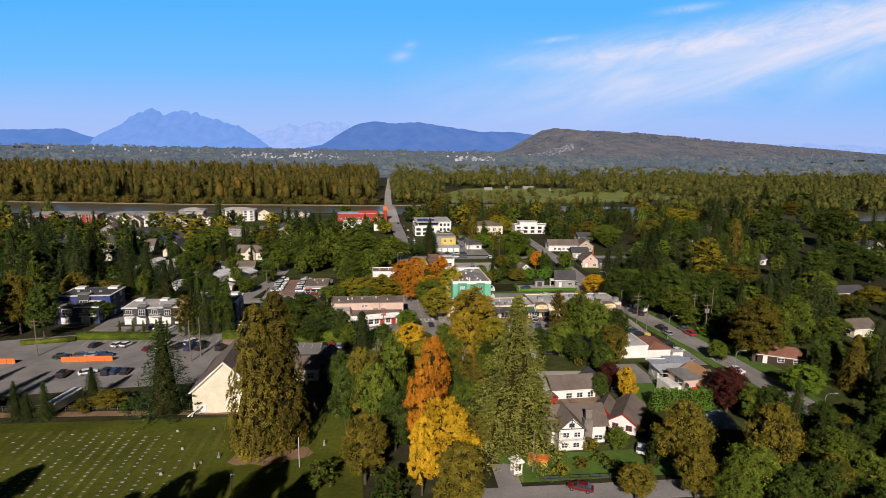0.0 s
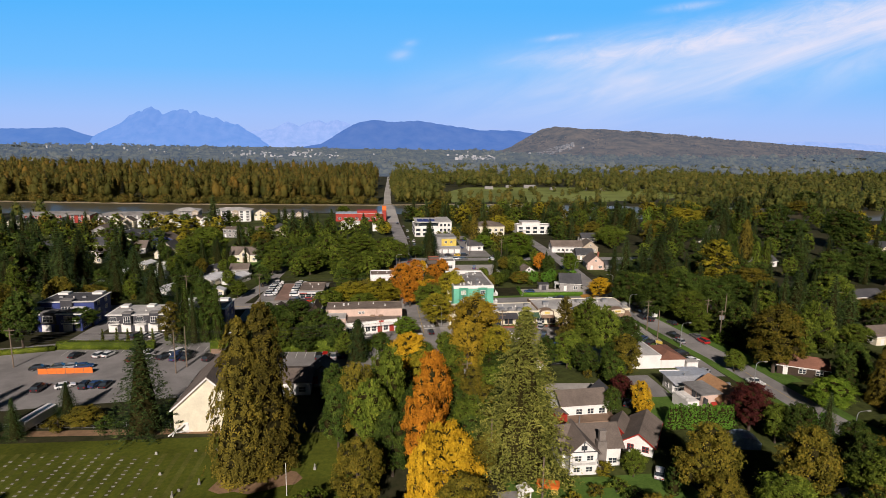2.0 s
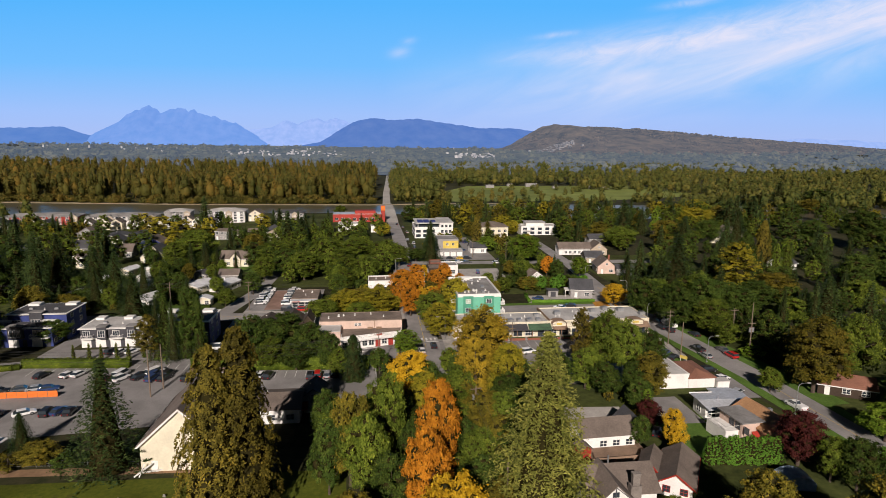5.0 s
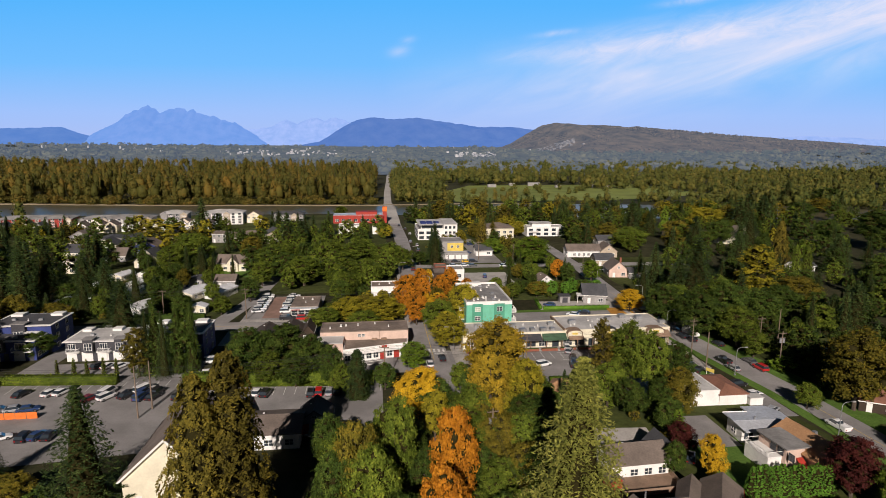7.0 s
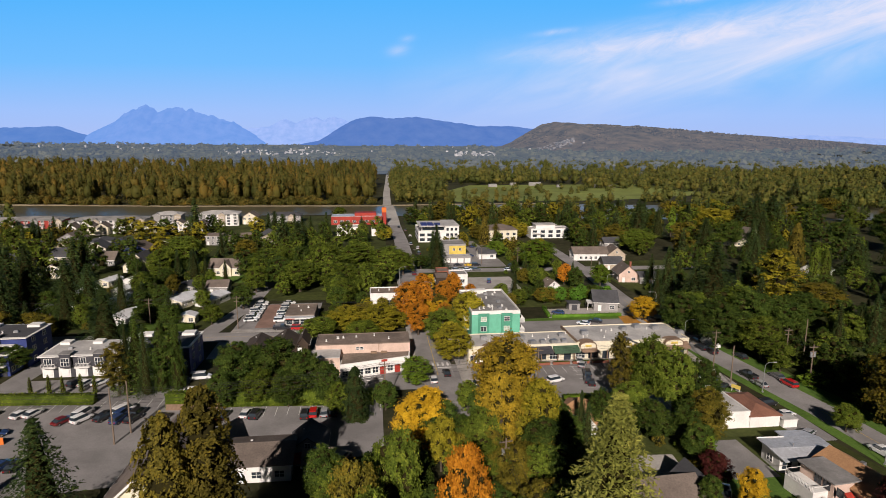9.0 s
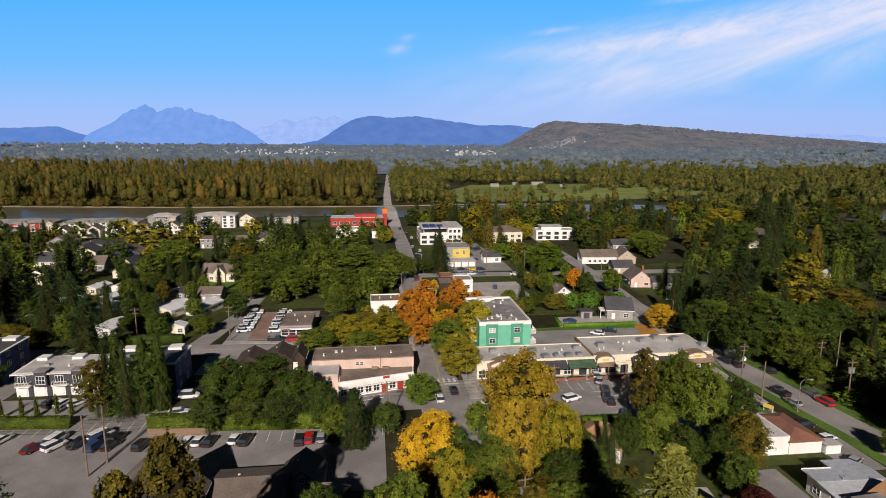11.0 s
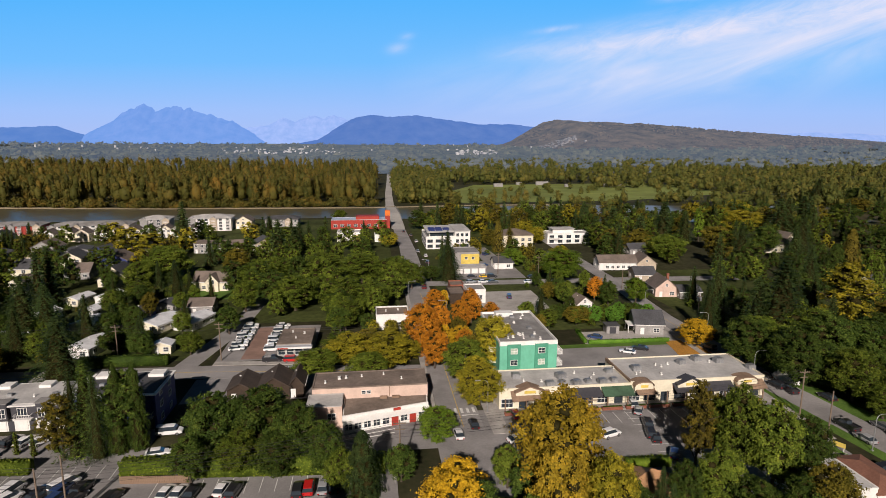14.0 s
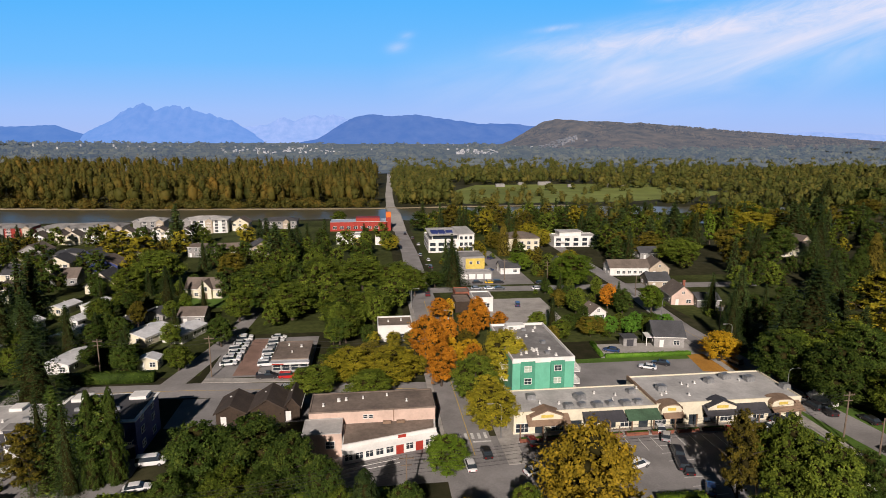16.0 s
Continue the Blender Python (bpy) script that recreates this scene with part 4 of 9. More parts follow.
def veil_material():
    m = bpy.data.materials.new("sky_veil")
    m.use_nodes = True
    nt = m.node_tree
    nt.nodes.clear()
    tc = nt.nodes.new("ShaderNodeTexCoord")
    sep = nt.nodes.new("ShaderNodeSeparateXYZ")
    nt.links.new(tc.outputs["Object"], sep.inputs[0])

    def calc(op, a, b=None, c=None, clamp=False):
        n = nt.nodes.new("ShaderNodeMath")
        n.operation, n.use_clamp = op, clamp
        for i, v in enumerate((a, b, c)):
            if v is None:
                continue
            if isinstance(v, (int, float)):
                n.inputs[i].default_value = v
            else:
                nt.links.new(v, n.inputs[i])
        return n.outputs[0]

    x, z = sep.outputs["X"], sep.outputs["Z"]
    h = calc("DIVIDE", z, 1400.0, clamp=True)
    ramp = nt.nodes.new("ShaderNodeValToRGB")
    els = ramp.color_ramp.elements
    while len(els) < 4:
        els.new(0.5)
    for e, (p, c) in zip(els, ((0.0, (0.42, 0.51, 0.86)), (0.22, (0.345, 0.525, 0.94)), (0.5, (0.17, 0.50, 0.97)), (0.85, (0.095, 0.45, 0.96)))):
        e.position, e.color = p, rgba(c)
    nt.links.new(h, ramp.inputs[0])
    # cirrus: one long feathered band that climbs to the east, a thin veil under it, and a few loose wisps
    turn = radians(15)
    along = calc("ADD", calc("MULTIPLY", x, math.cos(turn)), calc("MULTIPLY", z, math.sin(turn)))
    across = calc("SUBTRACT", calc("MULTIPLY", z, math.cos(turn)), calc("MULTIPLY", x, math.sin(turn)))

    def feather(sa, sc, seed, detail, rough, bend):
        co = nt.nodes.new("ShaderNodeCombineXYZ")
        nt.links.new(calc("MULTIPLY", along, sa), co.inputs[0])
        nt.links.new(calc("MULTIPLY", across, sc), co.inputs[1])
        co.inputs[2].default_value = seed
        n = node(nt, "ShaderNodeTexNoise", Scale=1.0, Detail=detail, Roughness=rough, Distortion=bend)
        nt.links.new(co.outputs[0], n.inputs["Vector"])
        return n.outputs["Fac"]

    def bell(v, mid, wide):
        g = calc("DIVIDE", calc("SUBTRACT", v, mid), wide)
        return calc("EXPONENT", calc("MULTIPLY", calc("MULTIPLY", g, g), -1.0))

    fine, broad = feather(0.0022, 0.0070, 3.1, 9.0, 0.66, 0.9), feather(0.0007, 0.0028, 8.4, 5.0, 0.55, 0.8)
    e = calc("SUBTRACT", x, 700.0)
    crest = calc("ADD", calc("MULTIPLY_ADD", e, 0.07, 800.0), calc("MULTIPLY", calc("MULTIPLY", e, e), 0.000033))
    wander = calc("MULTIPLY_ADD", broad, 240.0, -120.0)
    line = calc("SUBTRACT", calc("ADD", z, wander), crest)
    wide = calc("MULTIPLY_ADD", x, 0.030, 70.0)
    band = bell(calc("DIVIDE", line, wide), 0.0, 1.0)
    rise_in = calc("DIVIDE", calc("SUBTRACT", x, 250.0), 1100.0, clamp=True)
    texture = calc("MULTIPLY_ADD", fine, 2.2, -0.45, clamp=True)
    band = calc("MULTIPLY", calc("MULTIPLY", band, rise_in), calc("MULTIPLY_ADD", texture, 0.85, 0.10))
    low = calc("MULTIPLY", bell(line, -270.0, 250.0), calc("DIVIDE", calc("ADD", x, 500.0), 2000.0, clamp=True))
    low = calc("MULTIPLY", low, calc("MULTIPLY_ADD", broad, 1.9, -0.42, clamp=True))
    cloud = calc("ADD", calc("MULTIPLY", band, 0.85), calc("MULTIPLY", low, 1.0))
    for wx, wz, sx, sz, amount in ((912.0, 960.0, 150.0, 22.0, 0.30), (1985.0, 1217.0, 240.0, 30.0, 0.35), (-369.0, 808.0, 80.0, 42.0, 0.22), (-300.0, 900.0, 60.0, 26.0, 0.18)):
        wisp = calc("MULTIPLY", bell(x, wx, sx), bell(calc("MULTIPLY_ADD", calc("SUBTRACT", x, wx), -0.13, z), wz, sz))
        cloud = calc("ADD", cloud, calc("MULTIPLY", calc("MULTIPLY", wisp, texture), amount * 1.6), clamp=True)
    mixc = nt.nodes.new("ShaderNodeMixRGB")
    mixc.inputs[2].default_value = rgba((0.74, 0.75, 0.92))
    nt.links.new(cloud, mixc.inputs[0])
    nt.links.new(ramp.outputs[0], mixc.inputs[1])
    em = nt.nodes.new("ShaderNodeEmission")
    em.inputs["Strength"].default_value = 0.95
    nt.links.new(mixc.outputs[0], em.inputs[0])
    tr = nt.nodes.new("ShaderNodeBsdfTransparent")
    mix = nt.nodes.new("ShaderNodeMixShader")
    nt.links.new(calc("MULTIPLY_ADD", calc("DIVIDE", z, 1700.0, clamp=True), -1.0, 1.75, clamp=True), mix.inputs[0])
    nt.links.new(tr.outputs[0], mix.inputs[1])
    nt.links.new(em.outputs[0], mix.inputs[2])
    out = nt.nodes.new("ShaderNodeOutputMaterial")
    nt.links.new(mix.outputs[0], out.inputs[0])
    return m


structure("backdrop_sky", veil(), veil_material(), "hazy blue sky with thin white cirrus streaks", "sky", at=pose(595, 4955, 0, 0, 0, -6.9))
# ---- buildings ----
def vents(par, spots, z, material=None):
    """Small roof fittings: a curb with a capped pipe or a box each."""
    material = material or M_STEEL
    for i, (x, y, s) in enumerate(spots):
        if s > 0.9:
            me = shared(("roof_unit", round(s, 1)), lambda s=s: Solid().box(-s / 2, -s * 0.4, 0, s / 2, s * 0.4, s * 0.5).box(-s * 0.42, -s * 0.33, s * 0.5, s * 0.42, s * 0.33, s * 0.56).box(-s * 0.55, -s * 0.45, -0.02, s * 0.55, s * 0.45, 0.1), M_STEEL)
            part("roof_unit", me, None, par, at=pose(x, y, z, 0, 0, (i * 37) % 20))
        else:
            me = shared(("roof_vent", round(s, 1)), lambda s=s: Solid().box(-s * 0.4, -s * 0.4, 0, s * 0.4, s * 0.4, 0.18).tube([(0, 0, 0.1), (0, 0, 0.5)], s * 0.22, 6).tube([(0, 0, 0.5), (0, 0, 0.62)], s * 0.4, 6), M_WHITE)
            part("roof_vent", me, None, par, at=pose(x, y, z))


HOUSES = []


def simple_house(x, y, w, d, eave, ridge, axis, wall, roof, label, rz=0.0, name="house", south=2, chimney=False, over=0.5, wins=True, category="house"):
    """A gabled house with windows and a door. (x, y): its middle."""
    HOUSES.append((x, y, max(w, d) * 0.5 + 1.5))
    t = thing(name, x, y, 0, rz, label, category)
    x0, y0, x1, y1 = -w / 2, -d / 2, w / 2, d / 2
    part("wall", gable_walls(x0, y0, x1, y1, 0, eave, ridge, axis), wall, t)
    part("roof", gable_roof(x0, y0, x1, y1, eave, ridge, axis, over), roof, t)
    if axis == "x":
        part("fascia", Solid().box(x0 - over, y0 - over - 0.04, eave - 0.35, x1 + over, y0 - over + 0.02, eave - 0.12), M_WHITE, t)
    else:
        part("fascia", Solid().box(x0 - over - 0.02, y0, eave - 0.4, x0 - over + 0.08, y1, eave - 0.2), M_WHITE, t)
        part("fascia", Solid().box(x1 + over - 0.08, y0, eave - 0.4, x1 + over + 0.02, y1, eave - 0.2), M_WHITE, t)
    storeys = 2 if eave > 4.4 else 1
    if wins:
        for k in range(storeys):
            z = 1.5 + 2.7 * k
            for i in range(south):
                u = x0 + w * (i + 0.5) / south
                if not (k == 0 and i == 0):
                    window(t, "S", u, y0, z, min(1.6, w / south * 0.5), 1.2)
            for i in range(max(1, int(d / 4))):
                u = y0 + d * (i + 0.5) / max(1, int(d / 4))
                window(t, "W", u, x0, z, 1.2, 1.1)
                window(t, "E", u, x1, z, 1.2, 1.1)
        if axis == "y" and ridge - eave > 2:
            window(t, "S", 0, y0, eave + (ridge - eave) * 0.3, 0.9, 0.9)
    door(t, "S", x0 + w * 0.5 / south, y0, M_WHITE)
    if chimney:
        part("chimney", Solid().box(w * 0.2, -0.4, eave, w * 0.2 + 0.8, 0.4, ridge + 1.0).box(w * 0.2 - 0.08, -0.48, ridge + 0.8, w * 0.2 + 0.88, 0.48, ridge + 1.02), M_BRICK, t)
    vents(t, [(-w * 0.15, d * 0.12, 0.6)], (eave + ridge) / 2 + 0.2)
    return t


def flat_block(name, x0, y0, x1, y1, h, wall, roof, label, category="building", para=0.5, cap=None, rz=0.0):
    t = thing(name, (x0 + x1) / 2, (y0 + y1) / 2, 0, rz, label, category)
    a, b = (x1 - x0) / 2, (y1 - y0) / 2
    part("wall", Solid().box(-a, -b, 0, a, b, h), wall, t)
    part("roof", Solid().box(-a + 0.25, -b + 0.25, h, a - 0.25, b - 0.25, h + 0.08), roof, t)
    part("parapet", parapet(-a - 0.06, -b - 0.06, a + 0.06, b + 0.06, h - 0.05, h + para, 0.3), cap or wall, t)
    return t, a, b


def balcony(par, x, y, z, w, d, rz=0.0, rail=None):
    me = shared(("balcony", round(w, 1), round(d, 1)), lambda: balcony_shape(w, d), rail or M_WHITE)
    return part("balcony", me, None, par, at=pose(x, y, z, 0, 0, rz))


def balcony_shape(w, d):
    s = Solid().box(-w / 2, -d, -0.12, w / 2, 0, 0.06)
    s.box(-w / 2, -d, 1.0, w / 2, -d + 0.07, 1.08).box(-w / 2, -d, 1.0, -w / 2 + 0.07, 0, 1.08).box(w / 2 - 0.07, -d, 1.0, w / 2, 0, 1.08)
    n = int(w / 0.3)
    for i in range(n + 1):
        x = -w / 2 + (w - 0.05) * i / n
        s.box(x, -d + 0.01, 0.06, x + 0.05, -d + 0.06, 1.0)
    return s


# pink shop with its slanting white front
pink, a, b = flat_block("shop_building", -15.3, 198.7, 10, 207.4, 6.2, M_PINK, M_TORCHB, "pink stucco shop building with brown flat roof", cap=M_TORCHB, para=0.25)
window(pink, "S", -1.5, -b, 5.0, 0.8, 0.7, bars=0)
window(pink, "S", -0.4, -b, 5.0, 0.8, 0.7, bars=0)
vents(pink, [(-7, 0.5, 0.9), (-5.5, 0.8, 0.7), (-2.0, 1.2, 0.5), (3, 2, 0.5), (7, -1, 0.5), (-10, -1.5, 0.6)], 6.28)
part("downpipe", Solid().tube([(4.2, -b - 0.08, 3.8), (4.2, -b - 0.08, 6.3)], 0.08, 6), M_DECK, pink)
for bx in (2.8, 5.5):
    part("bench", Solid().box(bx - 0.8, -b - 1.6, 3.95, bx + 0.8, -b - 1.1, 4.5), M_DECK, pink)
annex, a, b = flat_block("shop_annex", -16.0, 192.5, -8.6, 198.6, 4.9, M_PINK, M_LROOF, "small pink shop annex with pale roof", para=0.15, cap=M_LROOF)
window(annex, "S", 1.5, -b, 2.6, 1.6, 1.4)
wing_len, wing_ang = 18.6, 14.5
wing = thing("low_shop", -8.4, 189.6, 0, wing_ang, "low white shop front with red doors", "shop")
c, s = math.cos(radians(wing_ang)), math.sin(radians(wing_ang))


def to_wing(x, y):
    return ((x + 8.4) * c + (y - 189.6) * s, -(x + 8.4) * s + (y - 189.6) * c)


wing_plan = [(0, 0), (wing_len, 0), to_wing(9.9, 198.6), to_wing(-8.5, 198.6)]
part("wall", Solid().prism(wing_plan, 0, 3.7), M_WHITE, wing)
part("roof", Solid().prism([(0.3, 0.3), (wing_len - 0.3, 0.3), (to_wing(9.6, 198.4)), (to_wing(-8.2, 198.4))], 3.7, 3.78), M_TORCHB, wing)
part("parapet", Solid().box(-0.05, -0.25, 3.45, wing_len + 0.05, 0.05, 4.15), M_WHITE, wing)
part("awning", Solid().add([(-0.2, -1.5, 2.75), (wing_len + 0.2, -1.5, 2.75), (wing_len + 0.2, -0.05, 3.3), (-0.2, -0.05, 3.3), (-0.2, -1.5, 2.85), (wing_len + 0.2, -1.5, 2.85), (wing_len + 0.2, -0.05, 3.4), (-0.2, -0.05, 3.4)], [(3, 2, 1, 0), (4, 5, 6, 7), (0, 1, 5, 4), (1, 2, 6, 5), (2, 3, 7, 6), (3, 0, 4, 7)]), M_WHITE, wing)
for i in range(9):
    u = 1.2 + i * 2.0
    if i in (5, 7):
        door(wing, "S", u, 0, M_RED, 1.3, 2.5)
    else:
        window(wing, "S", u, 0, 1.55, 1.4, 1.7)
part("sign", Solid().box(10.8, -0.34, 3.5, 12.4, -0.26, 4.1), M_RED, wing, "red sign board")
part("railing", Solid().box(0, -3.2, 0.9, wing_len * 0.55, -3.14, 0.98).box(0, -3.2, 0.1, wing_len * 0.55, -3.14, 0.18), M_WHITE, wing)

# dark roofed workshops behind the big trees
simple_house(-32.5, 211.5, 6, 8, 3.0, 4.6, "y", M_DKBROWN, M_SHINGLE_D, "low workshop with dark brown roof", 0, "workshop", category="workshop", wins=False)
simple_house(-25.0, 212.0, 7, 8, 3.2, 5.4, "y", M_DKBROWN, M_SHINGLE_D, "low workshop with steep dark brown roof", 0, "workshop", category="workshop", wins=False)
simple_house(-20.0, 212.5, 3.2, 7.5, 3.2, 5.2, "y", M_DKBROWN, M_SHINGLE_D, "narrow workshop with dark brown roof", 0, "workshop", category="workshop", wins=False)

# row of shops
mall = thing("shopping_row", 58, 203, 0, 0, "long cream single-storey row of shops", "shops")
part("wall", Solid().box(-32, -6.2, 0, -1.2, 4.5, 4.7).box(-1.2, -6.2, 0, 32, 8.4, 4.9), M_CREAM, mall)
part("roof", Solid().box(-31.7, -5.9, 4.7, -1.5, 4.2, 4.8).box(-0.9, -5.9, 4.9, 31.7, 8.1, 5.0), M_LROOF, mall, "grey-white patched roof membrane")
part("parapet", parapet(-32.05, -6.25, -1.15, 4.55, 4.6, 5.0, 0.25), M_CREAM, mall)
part("parapet", parapet(-1.15, -6.25, 32.05, 8.45, 4.8, 5.25, 0.25), M_CREAM, mall)
part("party_wall", Solid().box(-1.35, -6.0, 4.7, -0.95, 8.3, 5.5), M_DECK, mall, "dark parapet between the two roofs")
ur = random.Random(21)
vents(mall, [(-26 + i * 4.6 + ur.uniform(-1, 1), ur.uniform(-4.5, 2.5), ur.choice([0.5, 1.6, 1.9, 0.6, 2.2])) for i in range(6)], 4.8)
vents(mall, [(-20 + i * 3.1, -5.0 + (i % 2) * 0.7, 1.5 if i % 2 else 1.9) for i in range(6)], 4.8)
vents(mall, [(3 + i * 4.8 + ur.uniform(-1, 1), ur.uniform(-3, 6), ur.choice([1.9, 2.0, 0.6, 2.1])) for i in range(7)], 5.0)
for i in range(9):
    part("roof_vent", MESHES[("roof_vent", 0.5)], None, mall, at=pose(ur.uniform(-30, 30), ur.uniform(-4, 3.5), 4.95))


def awning(x0, x1, material, label, drop=1.3, out=2.4):
    v = []
    for x in (x0, x1):
        v += [(x, -6.2 - out, 4.2 - drop), (x, -6.2, 4.2), (x, -6.2, 4.35), (x, -6.2 - out, 4.35 - drop)]
    part("awning", Solid().add(v, [(0, 1, 2, 3), (7, 6, 5, 4), (0, 4, 5, 1), (1, 5, 6, 2), (2, 6, 7, 3), (3, 7, 4, 0)]), material, mall, label)


def shop_gable(x, w, h, material, trim, arch=False):
    s = Solid()
    if arch:
        pts = [(w / 2 * math.cos(math.pi * i / 8), h * math.sin(math.pi * i / 8) ** 0.8) for i in range(9)]
    else:
        pts = [(w / 2, 0), (0, h), (-w / 2, 0)]
    y0, y1 = -7.4, -4.6
    s.loft([[(x + u, y0, 4.3 + z) for u, z in pts] + [(x - w / 2, y0, 3.4), (x + w / 2, y0, 3.4)], [(x + u, y1, 4.3 + z) for u, z in pts] + [(x - w / 2, y1, 3.4), (x + w / 2, y1, 3.4)]])
    part("gable", s, material, mall)
    prof = [(x + u * 1.08, 4.32 + z) for u, z in pts] + [(x + u * 1.08, 4.54 + z) for u, z in reversed(pts)]
    cap = Solid().loft([[(u, y0 - 0.25, z) for u, z in prof], [(u, y1, z) for u, z in prof]])
    part("gable_roof", cap, trim, mall)
    part("sign", Solid().box(x - w * 0.2, y0 - 0.12, 4.15, x + w * 0.2, y0 - 0.03, 4.75), M_YELLOW, mall, "small yellow shop sign")


awning(-29.5, -20.5, M_DECK, "brown metal shop canopy")
awning(-17.5, -8.6, M_DGREY, "dark grey shop canopy")
awning(-8.3, -1.0, M_AWN_G, "dark green shop canopy")
awning(-0.4, 4.2, M_DECK, "brown metal shop canopy")
awning(9.0, 23.5, M_DGREY, "dark grey shop canopy")
awning(24.2, 31.5, M_DECK, "brown metal shop canopy")
shop_gable(-25.3, 6.4, 1.3, M_CREAM, M_DECK)
shop_gable(1.6, 4.4, 1.1, M_CREAM, M_DECK, True)
shop_gable(13.0, 6.4, 1.4, M_CREAM, M_DGREY)
shop_gable(27.0, 5.0, 1.0, M_CREAM, M_DECK, True)
for i in range(17):
    x = -30.2 + i * 3.75
    if i % 3 == 1:
        door(mall, "S", x, -6.2, M_GLASS, 1.8, 2.3)
    else:
        window(mall, "S", x, -6.2, 1.5, 2.6, 1.9, M_DGREY if i % 2 else M_WHITE, bars=2)
for i in range(14):
    x = -31 + i * 4.75
    part("post", shared(("post", 1), lambda: Solid().box(-0.12, -0.12, 0, 0.12, 0.12, 3.3), M_DECK), None, mall, at=pose(x, -8.0, 0))
structure("pavement_shops", sheet(rect(26, 193.6, 90, 196.8), 0.17, 0.2), M_CONCRETE, "concrete walk before the shops", "pavement")
for i in range(11):
    x = 29 + i * 5.6
    if 58 < x < 62:
        continue
    t = thing("planter_wall", x, 193.9, 0, 0, "low brown brick planter before the shops", "planter", "planters before the shops")
    part("wall", Solid().box(-2.4, -0.3, 0, 2.4, 0.3, 0.7).box(-2.45, -0.35, 0.7, 2.45, 0.35, 0.78), M_BRICK, t)
    part("plants", Solid().box(-2.2, -0.2, 0.78, 2.2, 0.2, 0.95), L_DGREEN, t)

# green apartment block
green, a, b = flat_block("apartment_block", 29.5, 212.6, 44.3, 238.6, 9.6, M_GREEN, M_TORCH, "green three-storey flat-roofed apartment block", cap=M_WHITE, para=0.7)
M_GREEN2 = mat("dark_green_siding", (0.085, 0.34, 0.225), None, 0.6, 2.0, 0.3, 0.05, dirt=0.12)
for u in (-3.8, 3.3):
    part("bay", Solid().box(u - 1.7, -b - 0.35, 0, u + 1.7, -b, 9.55), M_GREEN2, green, "dark green projecting bay")
    for z in (1.8, 4.8, 7.8):
        window(green, "S", u, -b - 0.35, z, 1.6, 1.3, bars=1, rows=1, glass=M_BLIND if (z > 7) == (u < 0) or z < 3 else None)
part("trim", Solid().box(-a - 0.1, -b - 0.12, 9.2, a + 0.1, -b - 0.02, 9.6), M_WHITE, green)
for k, z in enumerate((3.3, 6.3, 0.4)):
    balcony(green, a, -b + 2.6, z, 4.2, 1.7, 90)
    balcony(green, a, b - 4.0, z, 4.2, 1.7, 90)
    for yy in (-7, 0, 7):
        balcony(green, -a, yy, z, 3.8, 1.6, -90)
        window(green, "W", yy + 3.6, -a, z + 1.4, 1.3, 1.3)
        window(green, "E", yy + 0.5, a, z + 1.4, 1.3, 1.3)
gr = random.Random(4)
vents(green, [(gr.uniform(-5.5, 5.5), gr.uniform(-10.5, 11), gr.choice([0.5, 0.6, 0.8, 0.8, 1.2])) for i in range(30)], 9.68)
part("roof_stack", Solid().box(-3.5, b - 3.2, 9.6, 1.5, b - 0.4, 10.7), M_WHITE, green)

# car dealer
dealer, a, b = flat_block("car_dealer", -28.8, 236, -19.3, 249.4, 3.6, M_GREY, M_TORCHB, "grey flat-roofed car dealer office with white canopy", para=0.2, cap=M_TORCHB)
part("canopy", Solid().box(-a - 0.3, -b - 1.7, 2.75, a + 0.3, -b + 0.1, 3.15), M_WHITE, dealer)
part("canopy_roof", Solid().box(-a - 0.2, -b - 1.6, 3.15, a + 0.2, -b - 0.05, 3.3), M_METALROOF, dealer)
for i in range(4):
    window(dealer, "S", -3.4 + i * 2.3, -b, 1.45, 1.9, 1.7, bars=0)
vents(dealer, [(-1.5, 3.5, 0.6), (2.0, 2.0, 0.8), (0, -2, 0.5)], 3.7)
part("sign", Solid().box(-4.3, -b - 1.76, 2.8, -1.4, -b - 1.72, 3.1), M_RED, dealer, "red sign strip")

# church hall
hall = simple_house(-34.0, 138.5, 14.4, 20, 5.6, 12.2, "y", M_CREAM, M_SHINGLE, "cream church hall with brown gable roof", name="church_hall", south=3, wins=False)
for yy in (-6, -2, 2, 6):
    window(hall, "W", yy, -7.2, 2.6, 1.2, 1.8)
    window(hall, "E", yy, 7.2, 2.6, 1.2, 1.8)
part("bargeboard", Solid().add([(-7.9, -10.56, 5.0), (-7.4, -10.56, 5.0), (0, -10.56, 11.85), (0, -10.56, 12.3), (-7.9, -10.50, 5.0), (-7.4, -10.50, 5.0), (0, -10.50, 11.85), (0, -10.50, 12.3)], [(0, 1, 2, 3), (7, 6, 5, 4), (0, 4, 5, 1), (1, 5, 6, 2), (2, 6, 7, 3), (3, 7, 4, 0)]).add([(7.9, -10.56, 5.0), (0, -10.56, 12.3), (0, -10.56, 11.85), (7.4, -10.56, 5.0), (7.9, -10.50, 5.0), (0, -10.50, 12.3), (0, -10.50, 11.85), (7.4, -10.50, 5.0)], [(0, 1, 2, 3), (7, 6, 5, 4), (0, 4, 5, 1), (1, 5, 6, 2), (2, 6, 7, 3), (3, 7, 4, 0)]), M_WHITE, hall)
cross = thing("leaning_cross", -39.6, 127.6, 0, 20, "large white timber cross leaning on the grass", "cross")
part("beam", Solid().tube([(-2.4, 0.1, 0.1), (0.6, 0, 2.0)], 0.16, 4), M_WHITE, cross)
part("beam", Solid().tube([(-1.6, -0.4, 0.9), (2.6, 0.3, 0.25)], 0.16, 4), M_WHITE, cross)
